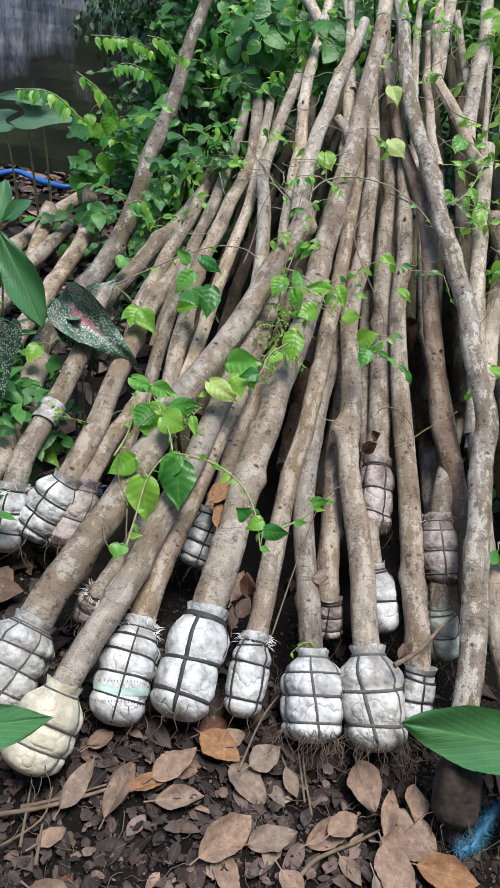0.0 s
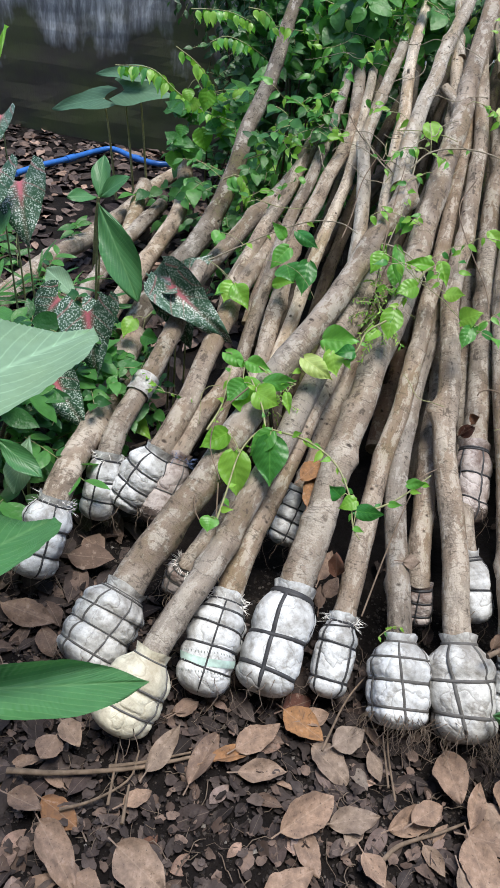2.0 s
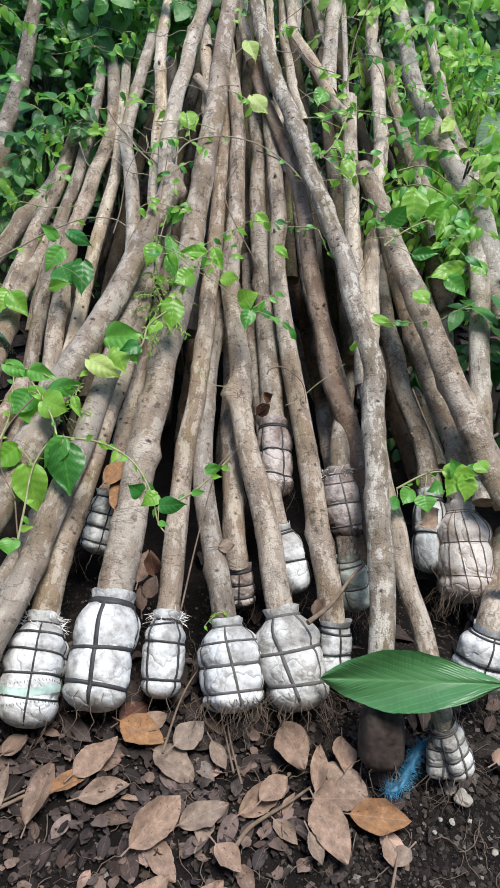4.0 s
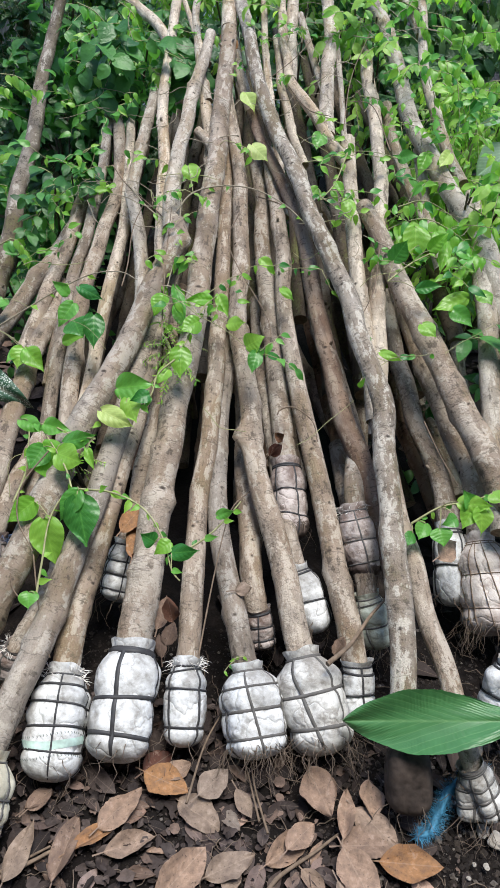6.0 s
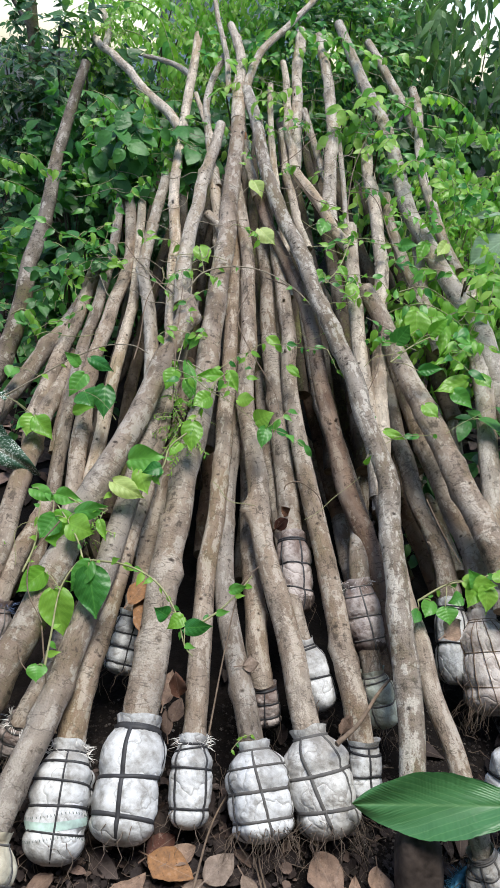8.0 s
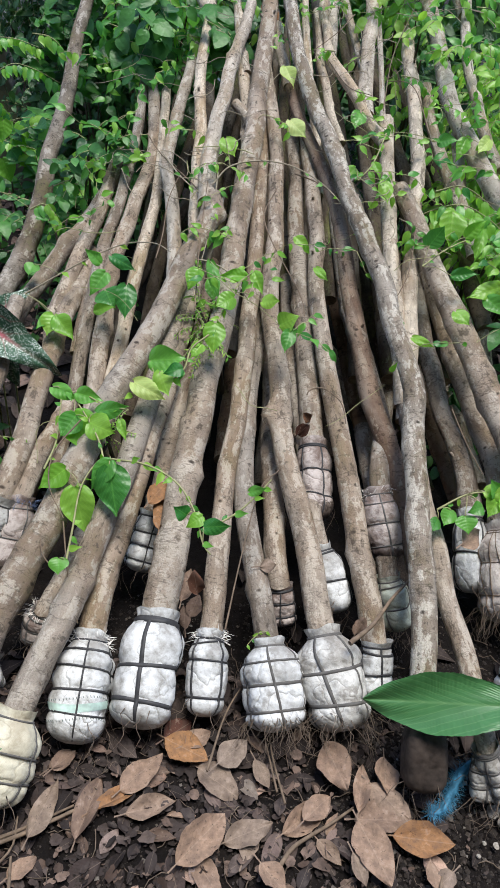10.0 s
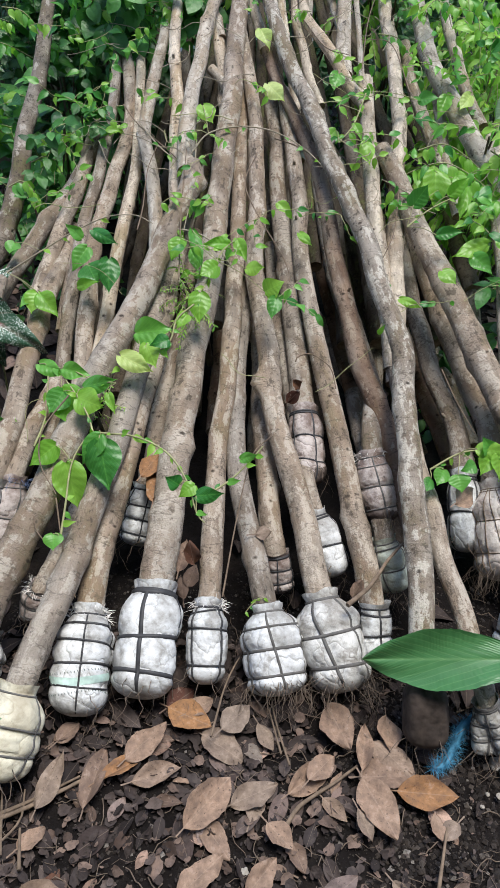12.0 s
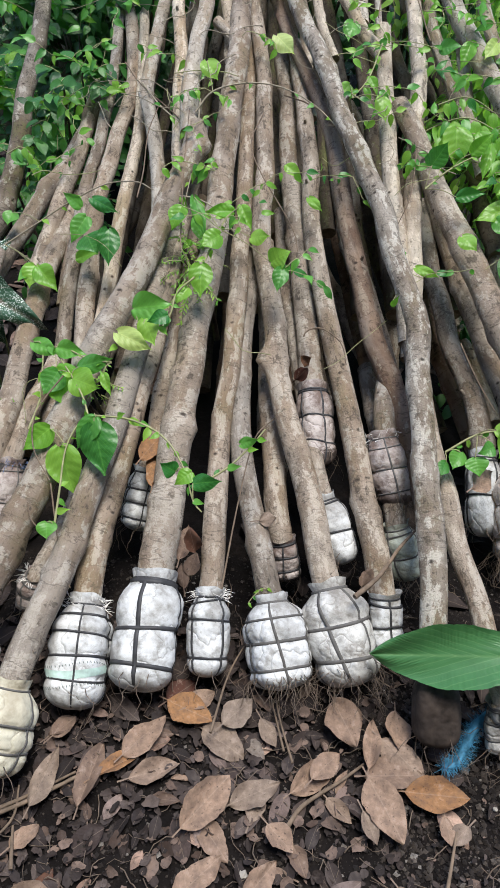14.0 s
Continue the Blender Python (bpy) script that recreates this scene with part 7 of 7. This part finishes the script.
sprig((-0.401, 2.466, 0.814), 0.12, 6, 'vine', 127)
sprig((-0.435, 2.342, 0.732), 0.11, 6, 'vine', 128)
sprig((-0.425, 2.141, 0.633), 0.1, 5, 'lime', 129)
sprig((-0.001, 2.119, 0.832), 0.08, 5, 'lime', 130)
sprig((0.376, 1.869, 0.700), 0.08, 4, 'vine', 131)
sprig((0.519, 1.588, 0.574), 0.08, 4, 'vine', 132)
sprig((0.095, 3.144, 1.341), 0.12, 6, 'vine', 133)
sprig((-0.023, 3.264, 1.392), 0.14, 8, 'vine', 134)
sprig((0.146, 2.708, 1.113), 0.08, 4, 'vine', 135)
sprig((0.392, 2.448, 1.001), 0.09, 5, 'lime', 136)
sprig((0.542, 1.905, 0.719), 0.1, 5, 'vine', 137)
sprig((-0.085, 2.281, 0.875), 0.09, 5, 'lime', 138)
sprig((0.806, 1.920, 0.728), 0.12, 7, 'lime', 139)
sprig((0.840, 2.195, 0.872), 0.12, 6, 'vine', 140)
sprig((-0.288, 2.765, 1.004), 0.13, 7, 'vine', 160)
sprig((-0.239, 2.775, 1.034), 0.14, 8, 'vine', 161)
sprig((-0.327, 2.678, 0.931), 0.12, 6, 'vine', 162)
sprig((-0.151, 2.776, 1.067), 0.12, 7, 'vine', 163)
sprig((-0.422, 2.853, 0.963), 0.13, 7, 'vine', 164)
sprig((-0.320, 2.431, 0.779), 0.1, 5, 'vine', 165)
sprig((-0.342, 2.348, 0.717), 0.1, 5, 'lime', 166)
sprig((-0.204, 2.658, 0.971), 0.1, 5, 'lime', 167)
sprig((0.709, 1.990, 0.772), 0.12, 8, 'lime', 168)
sprig((0.620, 1.931, 0.736), 0.12, 8, 'lime', 169)
sprig((0.759, 1.885, 0.713), 0.12, 8, 'vine', 170)
sprig((0.618, 2.448, 0.971), 0.1, 6, 'lime', 171)
sprig((0.718, 2.360, 0.926), 0.1, 6, 'lime', 172)
sprig((0.900, 2.448, 0.975), 0.13, 8, 'lime', 173)
sprig((0.862, 2.667, 1.079), 0.14, 9, 'lime', 174)
sprig((0.965, 2.897, 1.189), 0.14, 9, 'lime', 175)
sprig((0.681, 3.029, 1.268), 0.12, 7, 'vine', 176)
sprig((0.559, 3.115, 1.311), 0.11, 6, 'vine', 177)
sprig((0.569, 2.864, 1.188), 0.1, 7, 'vine', 178)
sprig((0.164, 1.020, 0.170), 0.035, 4, 'lime', 179)
sprig((-0.512, 1.468, 0.300), 0.06, 6, 'vine', 180)
runner([(0.252, 1.529, 0.448), (0.260, 1.544, 0.455), (0.291, 1.552, 0.458), (0.323, 1.531, 0.450), (0.342, 1.508, 0.437), (0.349, 1.467, 0.412)])
runner([(0.208, 2.139, 0.815), (0.274, 2.109, 0.803), (0.340, 2.060, 0.772), (0.400, 1.946, 0.715), (0.441, 1.840, 0.659)])
runner([(0.077, 0.935, 0.268), (0.104, 1.076, 0.345), (0.135, 1.197, 0.409), (0.177, 1.246, 0.427)])
runner([(-0.252, 2.439, 0.819), (-0.194, 2.324, 0.788), (-0.094, 2.178, 0.756), (-0.037, 2.069, 0.734)])
runner([(-0.043, 1.686, 0.581), (-0.046, 1.894, 0.686), (-0.040, 2.085, 0.787)])



runner([(-0.280, 1.163, 0.311), (-0.259, 1.083, 0.270), (-0.238, 1.013, 0.233), (-0.217, 0.974, 0.213)])
runner([(-0.329, 1.156, 0.307), (-0.314, 1.102, 0.279), (-0.292, 1.077, 0.266)])
runner([(-0.269, 1.355, 0.451), (-0.317, 1.277, 0.410), (-0.315, 1.206, 0.374), (-0.273, 1.142, 0.340)])
runner([(0.549, 1.990, 0.751), (0.519, 1.839, 0.673), (0.477, 1.749, 0.626)])
runner([(0.625, 1.535, 0.435), (0.653, 1.451, 0.391), (0.686, 1.377, 0.353)])
runner([(-0.159, 1.843, 0.645), (-0.149, 1.916, 0.683), (-0.145, 2.031, 0.742), (-0.124, 2.113, 0.785)])
runner([(0.473, 2.377, 0.962), (0.517, 2.610, 1.083), (0.606, 2.850, 1.208)])
runner([(0.399, 2.787, 1.176), (0.337, 2.692, 1.126), (0.258, 2.600, 1.078)])
runner([(0.303, 2.550, 1.063), (0.365, 2.446, 1.008), (0.437, 2.418, 0.994)])
runner([(0.611, 2.300, 0.923), (0.574, 2.488, 1.020), (0.481, 2.500, 1.026)])
runner([(0.154, 2.042, 0.798), (0.125, 1.923, 0.737), (0.220, 1.723, 0.632), (0.234, 1.659, 0.599)])
bush("feathery_plant", "creeper", "fine feathery green seedling tangle between trunks", (-0.018, 1.70, 0.545), (0.035, 0.11, 0.05), 40, 0.013, 0.32, LEAF_BRIGHT, 71, (-0.02, 1.75, 0.3), "oval", 0.1, 0.07, 12)
bush("feathery_plant", "creeper", "fine feathery green tendrils beside a creeper", (-0.223, 1.375, 0.400), (0.03, 0.05, 0.03), 14, 0.010, 0.32, LEAF_BRIGHT, 72, (-0.22, 1.42, 0.2), "oval", 0.1, 0.06, 10)

# ---- fallen leaves, twigs and clods ----
DEAD_COLOURS = [(0.051, 0.033, 0.025), (0.110, 0.073, 0.056), (0.229, 0.156, 0.116), (0.323, 0.218, 0.155), (0.229, 0.193, 0.163), (0.340, 0.176, 0.077), (0.085, 0.030, 0.019)]


def dead_colour(c):
    x = c * (len(DEAD_COLOURS) - 1)
    i = min(len(DEAD_COLOURS) - 2, int(x))
    return tuple(a + (b - a) * (x - i) for a, b in zip(DEAD_COLOURS[i], DEAD_COLOURS[i + 1]))


leaf_count = [0]


def dead_leaf(base, tip, width, shade):
    leaf_count[0] += 1
    n = leaf_count[0]
    rnd = random.Random(n)
    along = Vector(tip) - Vector(base)
    verts, faces, uvs = blade(1.0, 1.0, rnd.uniform(-0.12, 0.28), rnd.uniform(-0.20, 0.50), "oval", 17, 9, rnd.uniform(0.05, 0.14), n)
    verts[:, 2] += [0.045 * noise.noise((v[0] * 4, v[1] * 4, n * 3.3)) + 0.02 * noise.noise((v[0] * 11, v[1] * 11, n)) for v in verts]
    for v in verts:
        # bitten, uneven edges
        v[0] *= 1 + 0.16 * noise.noise((v[1] * 5 + 3 * (v[0] > 0), n * 1.7, 0)) + 0.07 * noise.noise((v[1] * 17, n, 5 * (v[0] > 0)))
    verts = verts * np.array([width * 1.05, along.length, along.length * 0.6])
    k = len(verts)
    verts = np.vstack([verts, [(-0.0015, -0.02, 0), (0.0015, -0.02, 0), (0.0012, 0.006, 0.001), (-0.0012, 0.006, 0.001)]])
    ob = part("dead_leaf", as_mesh("dead_leaf", verts, faces + [(k, k + 1, k + 2, k + 3)], DEAD, list(uvs) + [(0, 0)] * 4), None,
              ("curled " if n % 3 else "flat ") + ("orange-brown" if 0.8 < shade < 0.95 else "greyish brown" if 0.58 < shade < 0.8 else "dark brown" if shade < 0.3 or shade > 0.95 else "tan") + " fallen leaf lying on " + ("the trunks" if base[2] > 0.1 else "the soil"), "leaf", "fallen leaves")
    ob.color = (*dead_colour(shade), 1)
    ob.matrix_basis = aim((base[0], base[1], base[2] + 0.004), along, (rnd.uniform(-0.3, 0.3), rnd.uniform(-0.45, 0.1), 1)) if base[2] < 0.1 else aim(base, along, (0, -0.7, 0.7))


dead_leaf((-0.087, 0.698, 0.012), (0.006, 0.726, 0.012), 0.041, 0.55)
dead_leaf((-0.148, 0.698, 0.018), (-0.066, 0.751, 0.018), 0.032, 0.86)
dead_leaf((-0.027, 0.847, 0.024), (0.063, 0.803, 0.024), 0.060, 0.84)
dead_leaf((0.083, 0.795, 0.030), (0.140, 0.848, 0.030), 0.052, 0.62)
dead_leaf((0.044, 0.794, 0.012), (0.125, 0.742, 0.012), 0.064, 0.7)
dead_leaf((-0.168, 0.644, 0.018), (-0.144, 0.771, 0.018), 0.043, 0.3)
dead_leaf((-0.101, 0.736, 0.024), (-0.028, 0.814, 0.024), 0.054, 0.45)
dead_leaf((0.016, 0.607, 0.030), (0.098, 0.698, 0.030), 0.062, 0.5)
dead_leaf((0.045, 0.631, 0.012), (0.098, 0.561, 0.012), 0.043, 0.4)
dead_leaf((0.010, 0.501, 0.018), (0.086, 0.571, 0.018), 0.049, 0.48)
dead_leaf((0.099, 0.649, 0.024), (0.190, 0.689, 0.024), 0.048, 0.7)
dead_leaf((0.300, 0.850, 0.030), (0.336, 0.754, 0.030), 0.063, 0.42)
dead_leaf((0.209, 0.675, 0.012), (0.297, 0.739, 0.012), 0.049, 0.5)
dead_leaf((0.423, 0.832, 0.018), (0.415, 0.749, 0.018), 0.049, 0.5)
dead_leaf((0.384, 0.774, 0.024), (0.459, 0.698, 0.024), 0.059, 0.56)
dead_leaf((0.350, 0.698, 0.030), (0.397, 0.585, 0.030), 0.065, 0.47)
dead_leaf((0.348, 0.707, 0.012), (0.455, 0.711, 0.012), 0.063, 0.35)
dead_leaf((0.416, 0.677, 0.018), (0.532, 0.665, 0.018), 0.059, 0.86)
dead_leaf((0.353, 0.712, 0.024), (0.379, 0.816, 0.024), 0.033, 0.45)
dead_leaf((0.333, 0.639, 0.030), (0.353, 0.585, 0.030), 0.027, 0.7)
dead_leaf((0.273, 0.668, 0.012), (0.314, 0.623, 0.012), 0.029, 0.72)
dead_leaf((0.157, 0.815, 0.018), (0.186, 0.761, 0.018), 0.031, 0.7)
dead_leaf((-0.243, 0.771, 0.024), (-0.197, 0.812, 0.024), 0.033, 0.25)
dead_leaf((0.119, 0.495, 0.030), (0.182, 0.558, 0.030), 0.039, 0.45)
dead_leaf((0.209, 0.588, 0.012), (0.228, 0.538, 0.012), 0.030, 0.3)
dead_leaf((-0.029, 0.848, 0.018), (0.026, 0.892, 0.018), 0.049, 1.0)
dead_leaf((0.014, 0.834, 0.024), (0.066, 0.866, 0.024), 0.039, 0.52)
dead_leaf((-0.250, 0.639, 0.030), (-0.219, 0.749, 0.030), 0.039, 0.7)
dead_leaf((-0.272, 0.581, 0.012), (-0.231, 0.619, 0.012), 0.034, 0.5)
dead_leaf((0.135, 0.623, 0.018), (0.158, 0.685, 0.018), 0.035, 0.7)
dead_leaf((-0.699, 0.913, 0.024), (-0.555, 0.896, 0.024), 0.059, 0.3)
dead_leaf((-0.621, 1.089, 0.030), (-0.504, 1.108, 0.030), 0.064, 0.2)
dead_leaf((-0.715, 1.301, 0.012), (-0.607, 1.193, 0.012), 0.049, 0.15)
dead_leaf((-0.400, 0.510, 0.018), (-0.295, 0.426, 0.018), 0.058, 0.45)
dead_leaf((-0.255, 0.508, 0.024), (-0.150, 0.462, 0.024), 0.071, 0.55)
dead_leaf((-0.472, 0.532, 0.030), (-0.402, 0.524, 0.030), 0.041, 0.28)
dead_leaf((-0.416, 0.549, 0.012), (-0.336, 0.524, 0.012), 0.052, 0.9)
dead_leaf((-0.585, 0.883, 0.018), (-0.528, 0.825, 0.018), 0.043, 0.25)
dead_leaf((-0.441, 0.661, 0.024), (-0.449, 0.610, 0.024), 0.055, 0.4)
dead_leaf((-0.443, 0.688, 0.030), (-0.388, 0.652, 0.030), 0.042, 0.55)
dead_leaf((-0.308, 0.446, 0.012), (-0.252, 0.437, 0.012), 0.042, 0.4)
dead_leaf((-0.615, 1.307, 0.018), (-0.522, 1.187, 0.018), 0.046, 0.2)
dead_leaf((-0.608, 1.156, 0.024), (-0.543, 1.131, 0.024), 0.057, 0.25)
dead_leaf((-0.236, 0.768, 0.030), (-0.199, 0.808, 0.030), 0.034, 0.3)
dead_leaf((-0.622, 0.780, 0.012), (-0.530, 0.688, 0.012), 0.048, 0.6)
dead_leaf((-0.079, 1.202, 0.270), (-0.074, 1.353, 0.270), 0.043, 0.86)
dead_leaf((-0.110, 1.266, 0.290), (-0.074, 1.349, 0.290), 0.043, 0.86)
dead_leaf((0.150, 1.136, 0.240), (0.187, 1.144, 0.240), 0.029, 0.7)
dead_leaf((-0.017, 1.084, 0.170), (-0.004, 1.178, 0.170), 0.034, 0.35)
dead_leaf((0.593, 1.173, 0.310), (0.651, 1.225, 0.310), 0.051, 0.5)
dead_leaf((0.757, 1.054, 0.250), (0.805, 1.107, 0.250), 0.054, 0.5)
dead_leaf((0.728, 0.777, 0.030), (0.777, 0.802, 0.030), 0.046, 0.5)
dead_leaf((0.520, 0.620, 0.012), (0.482, 0.590, 0.012), 0.031, 0.6)
dead_leaf((0.479, 0.636, 0.018), (0.483, 0.588, 0.018), 0.025, 0.45)
dead_leaf((0.165, 0.618, 0.024), (0.207, 0.570, 0.024), 0.040, 0.5)
dead_leaf((0.247, 0.691, 0.030), (0.304, 0.746, 0.030), 0.042, 0.45)
dead_leaf((0.147, 2.826, 1.135), (0.084, 2.861, 1.165), 0.050, 0.86)


# leaves caught between the trunks and against the root balls
dead_leaf((0.238, 1.500, 0.345), (0.262, 1.490, 0.385), 0.030, 1.0)
dead_leaf((0.268, 1.520, 0.375), (0.250, 1.515, 0.405), 0.026, 0.95)
dead_leaf((0.004, 1.050, 0.160), (0.022, 1.075, 0.205), 0.032, 0.30)
dead_leaf((0.018, 1.090, 0.190), (0.006, 1.105, 0.245), 0.034, 0.98)
dead_leaf((-0.004, 1.035, 0.140), (-0.010, 1.060, 0.185), 0.026, 0.22)
dead_leaf((0.368, 1.045, 0.140), (0.385, 1.055, 0.185), 0.028, 0.36)


def loose_leaves():
    """Smaller old leaves, part sunk among the others."""
    rnd = random.Random(41)
    for _ in range(46):
        x, y, a = rnd.uniform(-0.62, 0.42), rnd.uniform(0.36, 0.98), rnd.uniform(0, 6.28)
        long = rnd.uniform(0.028, 0.062)
        dead_leaf((x, y, ground_height(x, y) + 0.006), (x + math.cos(a) * long, y + math.sin(a) * long, ground_height(x, y) + rnd.uniform(0.0, 0.022)), long * rnd.uniform(0.36, 0.52), rnd.choice((0.05, 0.12, 0.2, 0.3, 0.42, 0.5, 0.66, 0.7, 0.98)))


loose_leaves()


def litter(name, label, n, area, seed, size, proto=None, bare=None, mat=None):
    """A scatter of small old leaves on the ground, too many to count."""
    rnd = random.Random(seed)
    spots = []
    while len(spots) < n:
        x, y = rnd.uniform(*area[0]), rnd.uniform(*area[1])
        if noise.noise((x * 2.2, y * 2.2, seed)) < -0.25 and rnd.random() < 0.6:
            continue
        if bare and bare[0] < x < bare[1] and y > bare[2] and rnd.random() < 0.93:
            continue
        edge = min(x - area[0][0], area[0][1] - x, (y - area[1][0]) * 0.8)
        if n >= 900 and edge < 0.45 * rnd.random() ** 1.5:
            continue
        a = rnd.uniform(0, 6.28)
        z = ground_height(x, y) + 0.005 + 0.010 * rnd.random()
        spots.append(((x, y, z), (math.cos(a), math.sin(a), rnd.uniform(-0.25, 0.25)), (rnd.uniform(-0.5, 0.5), rnd.uniform(-0.5, 0.5), 1), size * rnd.uniform(0.35, 1.15)))
    part(name, leaf_cloud(name, spots, mat or DEAD_MANY, proto or blade(1.0, 0.48, 0.12, 0.25, "oval", 7, 4, 0.10, seed)), None, label, "leaf litter", kind="stuff")


litter("leaf_litter", "old brown leaf litter before the root balls", 150, ((-0.75, 0.55), (0.30, 1.0)), 3, 0.062)
for k in range(6):
    litter("leaf_litter", "dark crumbled leaf scraps on the soil", 620, ((-0.80, 0.60 - 0.05 * k), (0.28, 1.05)), 13 + k, 0.011 + 0.0065 * k, scrap(k))
litter("leaf_litter", "dry pinkish brown leaves before the root balls", 70, ((-0.72, 0.58), (0.34, 0.88)), 27, 0.078, blade(1.0, 0.52, 0.10, 0.18, "oval", 11, 6, 0.09, 27), None, DEAD_DRY)
litter("leaf_litter", "curled brown leaf litter before the root balls", 150, ((-0.85, 0.30), (0.32, 0.98)), 8, 0.046)
litter("leaf_litter", "old brown leaf litter among the root balls", 300, ((-0.95, 0.95), (0.85, 1.6)), 4, 0.085, None, (-0.42, 0.80, 0.98))
litter("leaf_litter", "pinkish brown leaf litter before the yard wall", 2900, ((-3.9, -0.5), (2.0, 4.38)), 5, 0.11, None, None, DEAD_DRY)
litter("leaf_litter", "brown leaf litter under the plants", 1100, ((-1.8, -0.4), (0.3, 2.7)), 6, 0.10)
litter("leaf_litter", "brown leaf litter under the bushes", 1100, ((0.55, 2.7), (0.6, 3.8)), 7, 0.10)


def twig(line, radius):
    ob = part("twig", tube("twig", line, lambda u: radius * (1.1 - 0.5 * u), TWIG, 7, 0.015, line[0], lambda u, a, m: 1 + 0.2 * noise.noise((m * 60, a, 0))), None, "thin dry brown twig lying on the leaf litter", "twig", "fallen twigs")
    ob.location = line[0]


twig([(-0.499, 0.575, 0.020), (-0.408, 0.598, 0.020), (-0.281, 0.645, 0.020), (-0.176, 0.701, 0.020)], 0.0055)
twig([(-0.376, 0.538, 0.020), (-0.326, 0.570, 0.020), (-0.278, 0.625, 0.020), (-0.280, 0.683, 0.020)], 0.0030)
twig([(-0.260, 0.546, 0.020), (-0.274, 0.615, 0.020)], 0.0036)
twig([(0.198, 0.612, 0.020), (0.230, 0.652, 0.020), (0.299, 0.694, 0.020), (0.348, 0.727, 0.020)], 0.0042)
twig([(0.061, 0.764, 0.060), (0.094, 0.889, 0.060), (0.144, 0.988, 0.060)], 0.0024)
twig([(0.455, 0.508, 0.020), (0.496, 0.610, 0.020)], 0.0036)
twig([(-0.323, 0.636, 0.020), (-0.268, 0.661, 0.020), (-0.183, 0.708, 0.020)], 0.0036)
twig([(-0.297, 0.569, 0.020), (-0.322, 0.687, 0.020)], 0.0030)
twig([(0.199, 0.745, 0.030), (0.177, 0.856, 0.030)], 0.0024)
twig([(0.333, 0.957, 0.220), (0.387, 1.008, 0.220), (0.440, 1.083, 0.220), (0.487, 1.138, 0.220)], 0.0049)
twig([(0.214, 0.723, 0.030), (0.192, 0.817, 0.030), (0.185, 0.896, 0.030)], 0.0024)


def clods(n, seed, area, least, most, power, squash, name, label):
    """Crumbs of soil, each an uneven little lump."""
    rng = np.random.default_rng(seed)
    base = np.array([(1, 0, 0), (0, 1, 0), (-1, 0, 0), (0, -1, 0), (0, 0, 1), (0, 0, -1)], float)
    tri = np.array([(0, 1, 4), (1, 2, 4), (2, 3, 4), (3, 0, 4), (1, 0, 5), (2, 1, 5), (3, 2, 5), (0, 3, 5)])
    x, y = rng.uniform(*area[0], n), rng.uniform(*area[1], n)
    r = least + most * rng.random(n) ** power
    z = np.array([ground_height(p, q) for p, q in zip(x, y)]) + r * 0.35
    turn = rng.uniform(0, 6.28, n)
    lump = base[None] * rng.uniform(0.6, 1.3, (n, 6, 1)) * r[:, None, None] * np.array([1, 1, squash])
    c, s = np.cos(turn)[:, None], np.sin(turn)[:, None]
    v = np.stack([lump[..., 0] * c - lump[..., 1] * s + x[:, None], lump[..., 0] * s + lump[..., 1] * c + y[:, None], lump[..., 2] + z[:, None]], -1)
    f = tri[None] + 6 * np.arange(n)[:, None, None]
    part(name, as_mesh(name, v.reshape(-1, 3).tolist(), f.reshape(-1, 3).tolist(), CRUMBS, None, False), None, label, "soil", kind="stuff")


clods(26000, 9, ((-0.8, 1.0), (0.28, 1.25)), 0.0010, 0.0055, 4, 0.8, "clods", "small dark clods and crumbs of soil")
clods(9000, 10, ((0.36, 0.95), (0.35, 1.0)), 0.0014, 0.0075, 3, 0.85, "clods", "loose dark crumbly soil without leaf litter")


def fine_roots():
    """Hair roots, stalks and bits of twig strewn over the soil."""
    rnd = random.Random(19)
    verts, faces = [], []
    for _ in range(620):
        x, y = rnd.uniform(-0.8, 0.95), rnd.uniform(0.3, 1.15)
        a, r = rnd.uniform(0, 6.28), rnd.uniform(0.0004, 0.0013)
        k = len(verts)
        n = rnd.randint(4, 8)
        for i in range(n):
            z = ground_height(x, y) + 0.006 + 0.010 * abs(math.sin(i * 1.3 + a))
            s, c = math.sin(a) * r, math.cos(a) * r
            verts += [(x - s, y + c, z), (x + s, y - c, z), (x, y, z + 1.6 * r)]
            a += rnd.uniform(-0.55, 0.55)
            step = rnd.uniform(0.006, 0.016)
            x, y = x + math.cos(a) * step, y + math.sin(a) * step
        for i in range(n - 1):
            for j in range(3):
                p, q = k + i * 3 + j, k + i * 3 + (j + 1) % 3
                faces.append((p, q, q + 3, p + 3))
    part("root_bits", as_mesh("root_bits", verts, faces, ROOT), None, "fine brown roots and twig bits strewn on soil", "roots", kind="stuff")


fine_roots()
